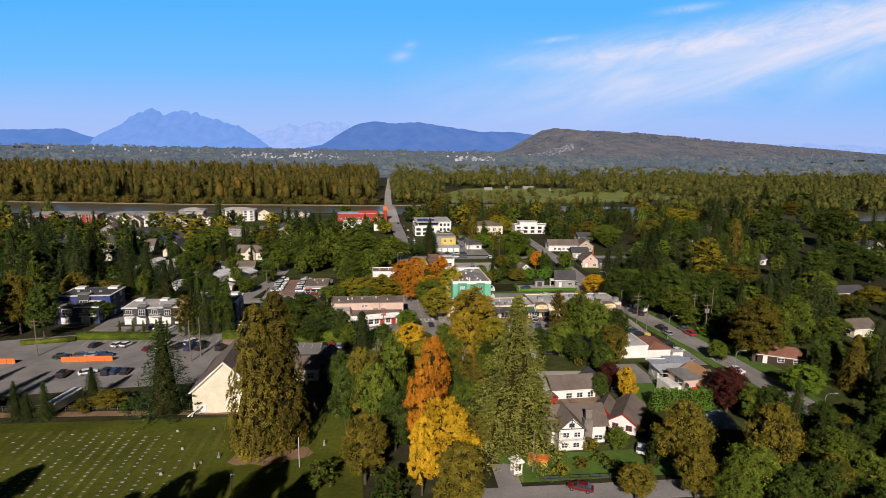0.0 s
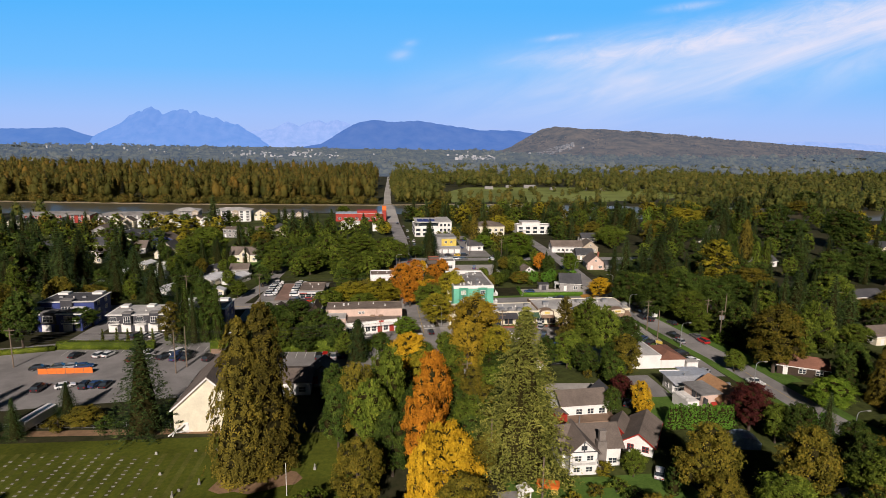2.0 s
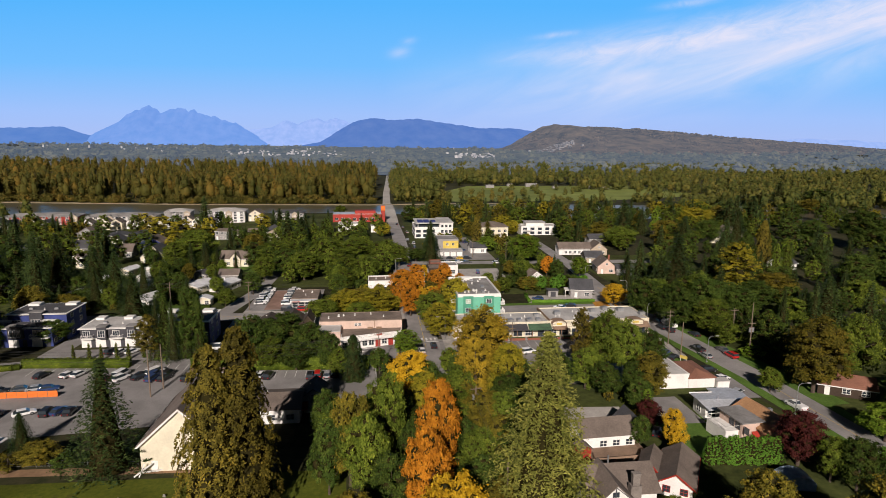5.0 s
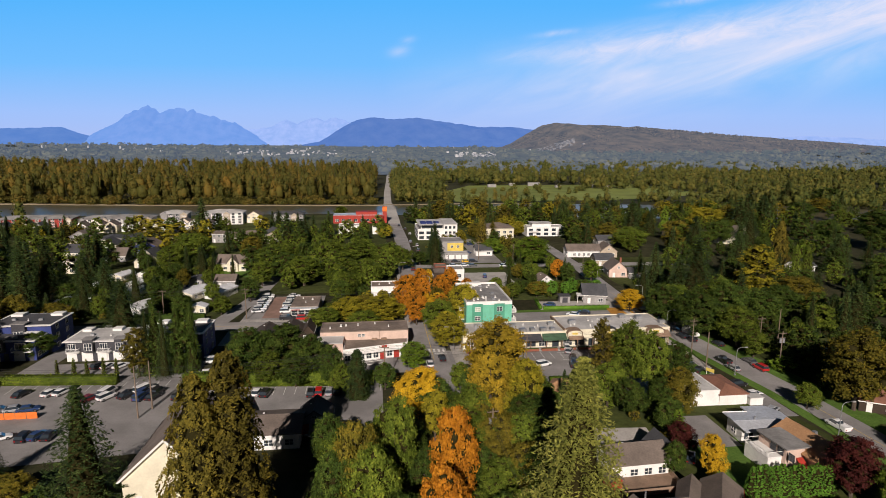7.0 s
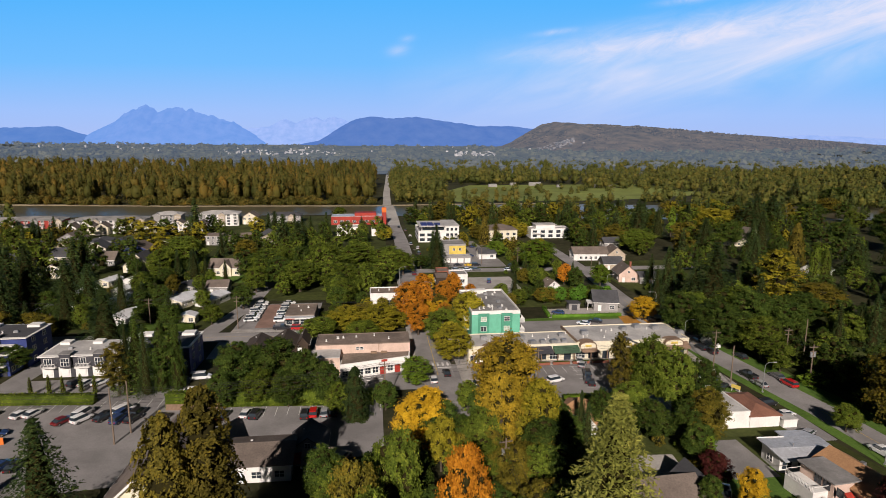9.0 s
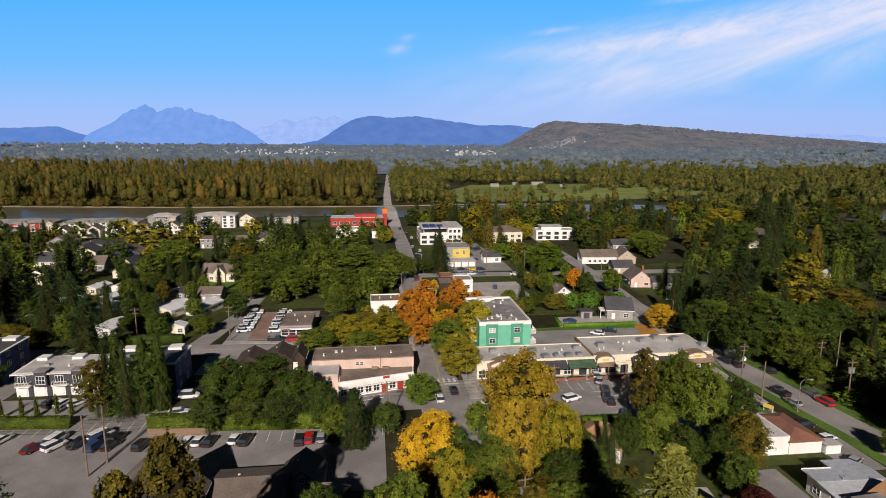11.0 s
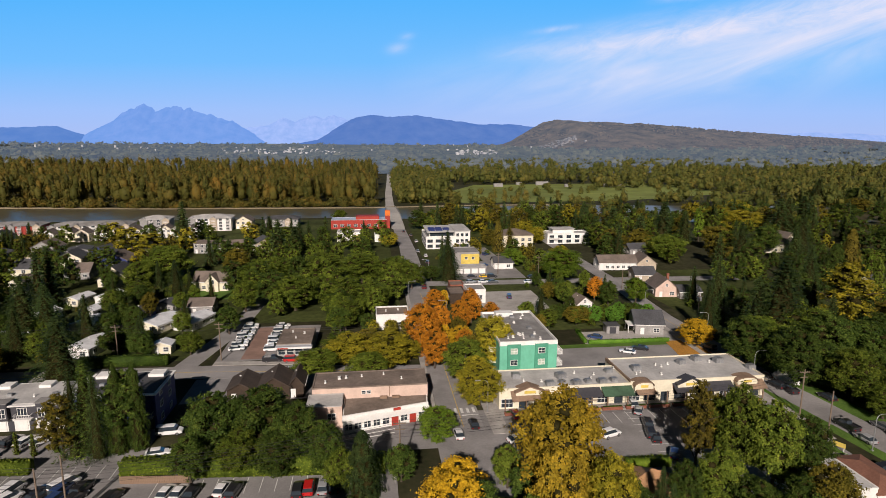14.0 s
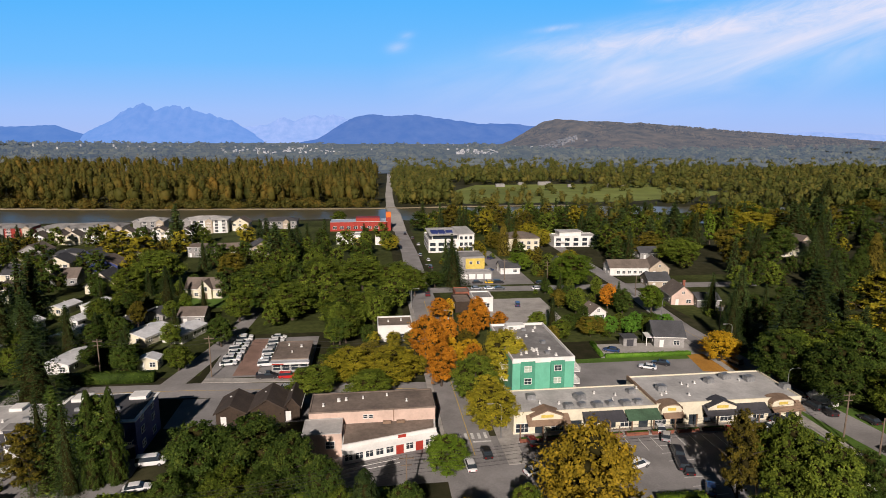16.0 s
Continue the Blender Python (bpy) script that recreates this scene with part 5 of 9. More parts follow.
part("beam", Solid().tube([(-0.6, 0.2, 2.2), (-1.6, -0.2, 0.0)], 0.14, 4), M_WHITE, cross)

# brown roofed hall beside the middle lot
simple_house(-20.8, 150.2, 12, 10, 3.4, 4.9, "x", M_WHITE, M_SHINGLE, "low white hall with tan shingle roof", name="hall", south=3, category="hall")
simple_house(-12.3, 153.5, 6.5, 7, 3.2, 5.6, "y", M_GREY, M_SHINGLE_G, "small grey house with steep dark gables", name="house")
simple_house(-10.0, 147.5, 5.0, 5, 3.0, 4.6, "x", M_WHITE, M_SHINGLE, "small white cottage between the trees", name="house")
tent = thing("awning_tent", -13.6, 148.3, 0, 15, "bright red fabric awning beside a house", "awning")
part("cloth", Solid().add([(-1.4, -1.2, 2.0), (1.4, -1.2, 2.0), (1.4, 1.2, 2.9), (-1.4, 1.2, 2.9), (-1.4, -1.2, 2.06), (1.4, -1.2, 2.06), (1.4, 1.2, 2.96), (-1.4, 1.2, 2.96)], [(3, 2, 1, 0), (4, 5, 6, 7), (0, 1, 5, 4), (1, 2, 6, 5), (2, 3, 7, 6), (3, 0, 4, 7)]), M_RED, tent)
for x, y in ((-1.3, -1.1), (1.3, -1.1), (-1.3, 1.1), (1.3, 1.1)):
    part("pole", Solid().tube([(x, y, 0), (x, y, 2.1 if y < 0 else 2.8)], 0.05, 5), M_STEEL, tent)

# modern town houses
def townhouse(x0, y0, x1, y1, h, label, main, units, base=None):
    """A row of flat-roofed town houses: pale ground floor with garages, dark upper floors with framed bays."""
    t = thing("townhouse_row", (x0 + x1) / 2, (y0 + y1) / 2, 0, 0, label, "town houses")
    a, b = (x1 - x0) / 2, (y1 - y0) / 2
    part("ground_floor", Solid().box(-a, -b, 0, a, b, 2.8), base or M_WHITE, t)
    part("upper_floor", Solid().box(-a, -b - 0.15, 2.8, a, b, h), main, t)
    part("roof", Solid().box(-a + 0.2, -b + 0.2, h + 0.2, a - 0.2, b - 0.2, h + 0.26), M_SHINGLE_G if base else M_LROOF, t)
    part("roof_edge", Solid().box(-a - 0.5, -b - 0.9, h, a + 0.4, b + 0.3, h + 0.2), M_WHITE, t, "thin white roof edge")
    w = 2 * a / units
    for i in range(units):
        u = -a + w * (i + 0.5)
        if i % 2 == 1:
            part("bay", Solid().box(u - w * 0.32, -b - 1.1, 2.8, u + w * 0.32, -b - 0.15, h + 0.75), M_DGREY, t, "charcoal bay that rises over the roof")
            part("bay_roof", Solid().box(u - w * 0.36, -b - 1.3, h + 0.75, u + w * 0.36, -b + 1.6, h + 0.9), M_TORCH, t)
            window(t, "S", u, -b - 1.1, 2.8 + (h - 2.8) * 0.55, w * 0.46, 1.9, bars=2, rows=1)
        else:
            window(t, "S", u - w * 0.1, -b - 0.15, 2.8 + (h - 2.8) * 0.5, w * 0.42, 1.6, bars=2, rows=0)
            balcony(t, u, -b - 0.15, 2.9, w * 0.8, 1.1)
        door(t, "S", u - w * 0.18, -b, M_WHITE, min(2.6, w * 0.46), 2.2, name="garage_door")
        door(t, "S", u + w * 0.3, -b, M_DGREY, 0.95, 2.1)
        if i % 2 == 0:
            part("roof_box", Solid().box(u - w * 0.3, b * 0.45, h + 0.2, u + w * 0.3, b * 0.95, h + 0.9), M_WHITE, t)
    for yy in (-b * 0.5, b * 0.4):
        for z in [1.6, 4.5, 7.0][: 2 if h < 7 else 3]:
            window(t, "E", yy, a, z, 1.4, 1.3, bars=1)
            window(t, "W", yy, -a, z, 1.4, 1.3, bars=1)
    vents(t, [(-a * 0.5, -1, 1.0), (a * 0.4, -1.5, 1.0), (0.2, -2, 0.5)], h + 0.26)
    return t


townhouse(-84, 199, -63.5, 210, 5.7, "white and charcoal modern town houses with flat roofs", M_DGREY, 5)
townhouse(-63.4, 196.6, -47, 208.5, 7.8, "tall navy and white modern town house block", M_NAVY, 3, M_NAVY)
townhouse(-112, 201, -92.8, 207, 5.8, "navy and white modern town houses with flat roofs", M_NAVY, 3, M_NAVY)
townhouse(-108, 207.2, -91.5, 219, 8.2, "tall navy and white modern town house block", M_NAVY, 3, M_NAVY)
townhouse(-134, 203, -114, 214, 7.2, "navy and white modern town house block", M_NAVY, 3, M_NAVY)

# trailers and small houses off the side street
for x, y, w, d, rz, wall, words in ((-82.5, 246.5, 7.0, 11, -12, M_WHITE, "white"), (-92.5, 268, 7.0, 10, -15, M_WHITE, "white"), (-97.5, 285, 5.5, 10, -15, M_WHITE, "white"), (-70.5, 267.5, 9.5, 12, -25, M_CREAM, "cream"), (-60, 268, 7.0, 12, -20, M_WHITE, "white"), (-81.5, 279.5, 6, 9, -20, M_NAVY, "blue"), (-61.5, 243.6, 5.2, 4, 0, M_CREAM, "cream"), (-74.5, 288.5, 8, 8, -15, M_GREY, "grey"), (-105, 262, 6, 9, -15, M_WHITE, "white"), (-112, 280, 6, 9, -15, M_WHITE, "white"), (-100, 302, 6, 9, -15, M_WHITE, "white"), (-110, 300, 6, 9, -15, M_CREAM, "cream")):
    simple_house(x, y, w, d, 2.6, 3.5, "y", wall, M_WROOF if wall in (M_WHITE, M_CREAM) else M_SHINGLE_G, f"low {words} mobile home with shallow roof", rz, "mobile_home", 2, over=0.3, category="mobile home")
simple_house(-61.5, 284, 8, 8, 3.2, 5.0, "x", M_GREY, M_SHINGLE, "grey house with brown gable roof")
cream = simple_house(-66.2, 317.5, 14, 8, 3.8, 7.2, "x", M_CREAM, M_SHINGLE, "cream house with brown roof and front gable", -8, south=5)
part("front_gable", gable_walls(-1.5, -5.2, 3.5, 0.5, 0, 4.2, 7.0, "y"), M_CREAM, cream)
part("gable_roof", gable_roof(-1.5, -5.2, 3.5, 0.5, 4.2, 7.0, "y", 0.4), M_SHINGLE, cream)
window(cream, "S", 1.0, -5.2, 4.0, 1.8, 1.5)
door(cream, "S", 1.0, -5.2, M_DECK, 1.6, 2.2)
shelter = thing("open_shelter", -110, 257, 0, 8, "open shelter under a pale blue roof", "shelter")
part("roof", gable_roof(-4.5, -5, 4.5, 5, 3.2, 4.8, "y", 0.3), M_METALROOF, shelter)
for x in (-4.2, 4.2):
    for y in (-4.6, 0, 4.6):
        part("post", Solid().box(x - 0.1, y - 0.1, 0, x + 0.1, y + 0.1, 3.2), M_WHITE, shelter)
hr = random.Random(31)
for x, y in ((-92, 401), (-78, 400), (-134, 378), (-150, 388), (-130, 345), (-143, 366), (-160, 372), (-117, 395), (-170, 398), (-108, 330), (-150, 345), (-120, 360), (-185, 380), (-60, 398), (-175, 345), (-140, 320), (-165, 315)):
    simple_house(x, y, hr.uniform(9, 13), hr.uniform(9, 12), 5.4 if hr.random() < 0.6 else 3.2, 8.6 if hr.random() < 0.6 else 6.5, hr.choice("xy"), hr.choice([M_GREY, M_CREAM, M_NAVY, M_TAN]), hr.choice([M_SHINGLE_G, M_SHINGLE_G, M_SHINGLE]), "grey-roofed family house among trees", hr.uniform(-20, 20), south=3)

# condominiums and shops along the river
def condo(x0, y0, x1, y1, h, wall, roof, label, storeys=3, rz=0.0):
    """A long apartment house under a low hipped roof, with windows and balconies."""
    t = thing("condominium", (x0 + x1) / 2, (y0 + y1) / 2, 0, rz, label, "apartment building")
    a, b = (x1 - x0) / 2, (y1 - y0) / 2
    part("wall", Solid().box(-a, -b, 0, a, b, h), wall, t)
    part("roof", hip_roof(-a, -b, a, b, h + 0.2, h + 2.2, 0.8), roof, t)
    n = max(3, int(2 * a / 4.5))
    for k in range(storeys):
        z = 1.5 + k * (h - 0.4) / storeys
        for i in range(n):
            u = -a + 2 * a * (i + 0.5) / n
            window(t, "S", u, -b, z, 1.8, 1.3, M_GREY if wall is M_WHITE else M_WHITE)
            if i % 2:
                balcony(t, u, -b, z - 1.1, 2.8, 1.3)
    for i in range(0, n, 3):
        u = -a + 2 * a * (i + 0.5) / n
        part("bay", gable_walls(u - 2.2, -b - 0.9, u + 2.2, -b + 1, 0, h - 0.4, h + 1.2, "y"), M_TAN if i % 2 else M_GREY, t)
        part("bay_roof", gable_roof(u - 2.2, -b - 0.9, u + 2.2, -b + 2.5, h - 0.4, h + 1.2, "y", 0.4), roof, t)
    return t


condo(-205, 466, -158, 482, 6.4, M_WHITE, M_TORCH, "long white three-storey riverside apartments", 3, 6)
condo(-154, 476, -136, 490, 8.6, M_GREY, M_LROOF, "grey four-storey riverside apartments", 4, 6)
condo(-124, 478, -97, 494, 8.6, M_WHITE, M_LROOF, "white four-storey riverside apartments", 4, 4)
condo(-77, 494, -54, 506, 5.4, M_GREY, M_SHINGLE_G, "grey riverside apartments with dark roof", 2)
condo(-262, 470, -214, 486, 6.0, M_RED, M_TORCH, "red and grey riverside apartments", 3, 8)
simple_house(-90, 492, 11, 12, 5.5, 8.8, "y", M_CREAM, M_SHINGLE, "tall cream gabled house by the river", south=3)
for i in range(8):
    simple_house(-192 + i * 8.8, 443 + i * 1.6 + (i % 2) * 3, 7.5, 9, 5.2, 7.8, "y", M_CREAM if i % 3 else M_WHITE, M_SHINGLE, "cream gabled row house near the river", 5, south=2)
for i in range(5):
    simple_house(-260 + i * 11, 440 + (i % 2) * 5, 8, 9, 5.0, 8.0, "y", M_CREAM if i % 2 else M_GREY, M_SHINGLE_G, "gabled family house near the river", 5)
for i in range(4):
    simple_house(-142 + i * 9, 456, 7, 8, 5.0, 7.4, "y", M_WHITE, M_SHINGLE, "white gabled row house near the river", 5)
red, a, b = flat_block("red_hall", -30, 478, 8, 492, 6.2, M_RED, M_METALROOF, "long red riverside hall with blue-grey roof", "hall", para=0.2, cap=M_METALROOF)
for i in range(8):
    window(red, "S", -16 + i * 4.6, -b, 2.4, 2.4, 1.8)
part("upper_floor", Solid().box(-2, -b + 2, 6.2, 14, b - 2, 8.4), M_RED, red)
tower = thing("stair_tower", 8.8, 480, 0, 0, "narrow red and orange stair tower", "tower")
part("wall", Solid().box(-1.6, -2, 0, 1.6, 2, 9), M_RED, tower)
part("top", Solid().box(-1.7, -2.1, 9, 1.7, 2.1, 12.5), M_ORANGE, tower, "orange top storey")
cafe, a, b = flat_block("cafe", -23, 426, -7, 438, 5.2, M_WHITE, M_LROOF, "white flat-roofed shop near the bridge")
for i in range(4):
    window(cafe, "S", -6 + i * 4, -b, 3.6, 2, 1.3)
yel, a, b = flat_block("shop", -13.2, 418, -8.2, 425.5, 3.4, M_YELLOW, M_LROOF, "small yellow shop near the bridge")
window(yel, "S", 0, -b, 1.6, 2.4, 1.4)
wsm, a, b = flat_block("shop", -0.5, 423, 6.5, 433, 4.2, M_WHITE, M_TORCH, "small white shop beside the main street")
window(wsm, "S", 0, -b, 1.8, 2.6, 1.5)

# east of the main street
white4, a, b = flat_block("white_block", 28, 396, 53, 424, 6.3, M_WHITE, M_TORCH, "white three-storey corner building with roof panels", cap=M_WHITE, para=0.9)
part("upper_storey", Solid().box(-a + 2.2, -b + 3.6, 6.3, 4.0, b - 0.5, 9.2).box(4.02, -b - 0.02, 6.32, a + 0.02, b - 0.5, 9.9), M_WHITE, white4)
part("upper_roof", Solid().box(-a + 0.6, -b + 1.4, 9.2, 4.0, b, 9.6).box(3.8, -b - 0.3, 9.9, a + 0.3, b, 10.2), M_LROOF, white4, "bright white roof slab")
part("terrace_glazing", Solid().box(-a + 2.6, -b + 3.52, 6.9, 3.6, -b + 3.59, 8.9), M_GLASS, white4, "dark glazed terrace front")
for k in range(2):
    for i in range(3):
        window(white4, "S", -10.2 + i * 4.6, -b, 1.7 + k * 2.9, 2.8, 1.6, M_DGREY, 2)
    for i in range(5):
        window(white4, "W", -11 + i * 5.2, -a, 1.7 + k * 2.9, 2.4, 1.6, M_DGREY)
for i in range(3):
    window(white4, "S", 5.4 + i * 2.6, -b - 0.02, 7.9, 1.3, 1.5, M_DGREY)
    window(white4, "S", 5.4 + i * 2.6, -b, 4.4, 1.5, 1.7, M_DGREY)
    window(white4, "S", 5.4 + i * 2.6, -b, 1.6, 2.0, 2.0, M_DGREY)
for i in range(2):
    balcony(white4, 6.8 + i * 3.6, -b, 3.1, 2.6, 1.2)
for x, y in ((-8.5, -7), (-4.4, -7), (-8.5, -2.2), (-4.4, -2.2), (0, -4)):
    part("roof_panel", shared(("roof_panel", 1), lambda: Solid().add([(-1.8, -1.9, 0.1), (1.8, -1.9, 0.1), (1.8, 1.9, 0.9), (-1.8, 1.9, 0.9), (-1.8, -1.9, 0), (1.8, -1.9, 0), (1.8, 1.9, 0), (-1.8, 1.9, 0)], [(0, 1, 2, 3), (4, 5, 1, 0), (5, 6, 2, 1), (6, 7, 3, 2), (7, 4, 0, 3), (7, 6, 5, 4)]), M_NAVY), None, white4, at=pose(x, y, 9.6))
yellow, a, b = flat_block("yellow_block", 38, 351, 50, 366, 6.0, M_GREY, M_TORCH, "grey block with bright yellow front", cap=M_GREY)
part("front", Solid().box(-a + 3, -b - 0.15, 0, a, -b - 0.01, 5.6), M_YELLOW, yellow, "bright yellow front wall")
for i in range(2):
    window(yellow, "S", -0.5 + i * 3.4, -b - 0.15, 3.6, 1.2, 1.2)
cport, a, b = flat_block("garage_row", 35.5, 333, 50, 339, 2.8, M_GREY, M_LROOF, "low grey row of garages")
for i in range(4):
    door(cport, "S", -5.2 + i * 3.5, -b, M_WHITE, 2.6, 2.2, name="garage_door")
for x0, y0, x1, y1, h, wall, roof, label in ((70, 397, 90, 413, 6.5, M_CREAM, M_SHINGLE, "cream two-storey block with hip roof"), (101, 405, 127, 417, 5.8, M_WHITE, M_LROOF, "white modern apartment house"), (38.5, 420, 50, 432, 6, M_TAN, M_TORCH, "tan flat-roofed shop beside the street")):
    t, a, b = flat_block("apartment_house", x0, y0, x1, y1, h, wall, roof, label, "apartment building")
    for k in range(2):
        for i in range(5):
            window(t, "S", -a + 2 * a * (i + 0.5) / 5, -b, 1.6 + 2.7 * k, 2.6 if roof is M_LROOF else 1.8, 1.6, M_DGREY if roof is M_LROOF else None)
    if roof is M_LROOF:
        part("penthouse", Solid().box(-a + 4, -b + 3, 5.9, a - 9, b - 1, 8.4), M_WHITE, t)
        part("penthouse_roof", Solid().box(-a + 3.4, -b + 2.2, 8.4, a - 8.4, b - 0.6, 8.65), M_LROOF, t)
        balcony(t, -a + 4.0, -b, 3.0, 6.0, 1.6)
    if roof is M_SHINGLE:
        part("hip_roof", hip_roof(-a, -b, a, b, h + 0.5, h + 3.2), M_SHINGLE, t)
wh, a, b = flat_block("white_shed", 33, 284, 40, 293, 4.8, M_WHITE, M_TORCH, "plain white flat-roofed shop block")
window(wh, "S", -1.2, -b, 2.6, 1.6, 1.3, M_DGREY)
window(wh, "E", -2.0, a, 2.6, 1.4, 1.2, M_DGREY)
window(wh, "E", 2.0, a, 2.6, 1.4, 1.2, M_DGREY)
low, a, b = flat_block("low_shop", 26.5, 284, 32.6, 295, 3.4, M_DKBROWN, M_TORCHB, "low dark brown shop with brown flat roof")
window(low, "W", -2.5, -a, 1.6, 2.2, 1.5)
window(low, "W", 2.0, -a, 1.6, 2.2, 1.5)
window(wh, "S", 1, -b, 2.6, 2, 1.4)
wl, a, b = flat_block("white_shop", -1.0, 256.5, 9.5, 266, 4.6, M_WHITE, M_TORCHB, "white flat-roofed shop beside the main street")
window(wl, "S", 2, -b, 1.6, 2.4, 1.6)
vents(wl, [(2, 1, 0.7), (-2, 0, 0.6)], 4.7)
brick, a, b = flat_block("brick_shop", 28.5, 297.5, 34, 305, 3.4, M_BRICK, M_TORCHB, "small brick shop beside the main street")
window(brick, "S", 0, -b, 1.8, 2, 1.4)
simple_house(113.5, 337, 18, 9, 3.6, 6.4, "x", M_WHITE, M_SHINGLE, "long white hall with tan roof and tall windows", -4, south=7, category="hall", name="hall")
simple_house(127, 336, 9, 11, 3.4, 7.0, "y", M_TAN, M_SHINGLE, "tan gabled house near the hall", -6)
simple_house(112.5, 289.5, 8.5, 11, 3.6, 7.2, "y", M_PINK, M_SHINGLE, "pink house with tan gable roof", -8, chimney=True)
simple_house(120, 284, 8, 8, 3.0, 4.6, "x", M_GREY, M_SHINGLE_G, "low dark-roofed garage house", -8)
simple_house(116, 314, 9, 9, 3.0, 5.6, "x", M_TAN, M_SHINGLE_G, "tan bungalow with grey roof", -5)
simple_house(72.5, 272, 6, 6, 3.0, 5.2, "y", M_WHITE, M_SHINGLE, "small white cottage behind the hedge", 10)
simple_house(224, 372, 24, 12, 4.2, 6.6, "x", M_CREAM, M_SHINGLE, "long cream house with tan roof among dark trees", 4, south=6)
simple_house(238, 385, 9, 10, 4.4, 8.2, "y", M_TAN, M_SHINGLE, "tan-roofed house among dark trees", 5)
simple_house(206, 289, 11, 8, 3.2, 5.6, "x", M_WHITE, M_SHINGLE_G, "white house half hidden by trees", 15)
simple_house(198, 217, 14, 8, 3.2, 5.2, "x", M_TAN, M_SHINGLE_G, "tan house half hidden by trees", 5)
simple_house(162, 171, 9, 8, 3.2, 5.2, "x", M_CREAM, M_SHINGLE, "cream house half hidden by trees", 5)
simple_house(60, 345, 9, 8, 3.0, 5.4, "x", M_WHITE, M_SHINGLE_G, "white bungalow near the cross street", 0)
simple_house(88, 352, 9, 9, 3.0, 5.6, "y", M_GREY, M_SHINGLE_G, "grey bungalow near the cross street", 0)
simple_house(312, 328, 14, 10, 3.4, 6.2, "y", M_CREAM, M_SHINGLE_G, "cream house with grey roof on a lawn", 20)
simple_house(140, 372, 10, 9, 3.0, 5.6, "x", M_GREY, M_SHINGLE_G, "grey bungalow among trees", 0)

# grey house, shed and yard
gh = simple_house(85, 246.8, 8.6, 9.5, 3.4, 6.6, "x", M_GREY, M_SHINGLE_G, "grey gabled house with dark roof and porch", -12, chimney=False)
part("porch", Solid().box(-6.5, -4.2, 2.6, -4.3, 0.5, 2.8).box(-6.4, -4.1, 0, -6.2, -3.9, 2.6).box(-6.4, 0.2, 0, -6.2, 0.4, 2.6), M_WHITE, gh)
shed = thing("garden_shed", 73.2, 246.2, 0, -5, "small dark grey garden shed", "shed")
part("wall", Solid().box(-2, -1.8, 0, 2, 1.8, 2.5), M_GREY, shed)
part("roof", Solid().box(-2.3, -2.1, 2.5, 2.3, 2.1, 2.7), M_SHINGLE_G, shed)
door(shed, "S", 0, -1.8, M_DGREY, 1.8, 2.0)

# south-east houses
tud = thing("half_timbered_house", 41.2, 110.2, 0, 0, "white half-timbered house with brown shingle roof", "house")
tud.scale = (1.0, 1.0, 0.78)
part("wall", gable_walls(-5.2, -2.8, 6.4, 5.2, 0, 5.4, 8.8, "x"), M_WHITE, tud)
part("roof", gable_roof(-5.2, -2.8, 6.4, 5.2, 5.4, 8.8, "x", 0.6), M_SHINGLE, tud)
part("front_gable", gable_walls(-4.6, -5.4, 0.8, -2.0, 0, 6.0, 9.2, "y"), M_WHITE, tud)
part("gable_roof", gable_roof(-4.6, -5.4, 0.8, 2.0, 6.0, 9.2, "y", 0.6), M_SHINGLE, tud)
part("timber", Solid().box(-4.6, -5.48, 5.9, 0.8, -5.4, 6.1).box(-2.0, -5.48, 6.1, -1.8, -5.4, 8.9).tube([(-4.2, -5.44, 6.2), (-1.9, -5.44, 8.6)], 0.08, 4).tube([(0.4, -5.44, 6.2), (-1.9, -5.44, 8.6)], 0.08, 4).box(-4.6, -5.48, 2.9, 0.8, -5.4, 3.1).box(-4.68, -5.48, 0, -4.5, -5.4, 6).box(0.7, -5.48, 0, 0.88, -5.4, 6), M_DGREY, tud, "dark timber framing")
part("chimney", Solid().box(1.3, -4.0, 0, 3.1, -2.8, 7.4).box(1.6, -3.8, 7.4, 2.8, -3.0, 9.9).box(1.5, -3.9, 9.8, 2.9, -2.9, 10.1), mat("grey_stone", (0.26, 0.23, 0.2), (0.15, 0.13, 0.12), 0.9, 6.0, 0.5, 0.4), tud, "grey stone chimney")
for u, z in ((-3.2, 1.5), (-0.8, 1.5), (-3.0, 4.4), (-0.7, 4.4)):
    window(tud, "S", u, -5.4, z, 1.2, 1.2)
window(tud, "S", -1.9, -5.4, 7.0, 0.9, 0.9, M_DGREY)
window(tud, "S", 4.9, -2.8, 1.5, 1.6, 1.3)
door(tud, "S", -4.0, -2.8, M_DECK)
balcony(tud, -1.9, -5.4, 3.2, 4.8, 1.0)
part("flue", Solid().tube([(-0.5, 1.5, 8), (-0.5, 1.5, 10.6)], 0.14, 7), M_STEEL, tud)

wh2 = simple_house(47.8, 131.0, 11, 7, 3.2, 5.2, "x", M_WHITE, M_SHINGLE, "white bungalow with brown roof and timber deck", 3, south=4)
part("wing", gable_walls(4.5, -1, 9, 4, 0, 3.2, 5.4, "y"), M_GREY, wh2)
part("wing_roof", gable_roof(4.5, -1, 9, 4, 3.2, 5.4, "y", 0.4), M_SHINGLE_G, wh2)
part("deck", Solid().box(-6.5, -9.0, 0.5, 5.5, -3.6, 0.75), M_DECK, wh2, "red-brown timber deck")
part("deck_rail", Solid().box(-6.5, -9.0, 0.75, 5.5, -8.9, 1.7).box(5.4, -9.0, 0.75, 5.5, -3.6, 1.7), M_DECK, wh2)
rs = thing("red_shed", 41.0, 123.8, 0, 10, "small bright red shed with tan roof", "shed")
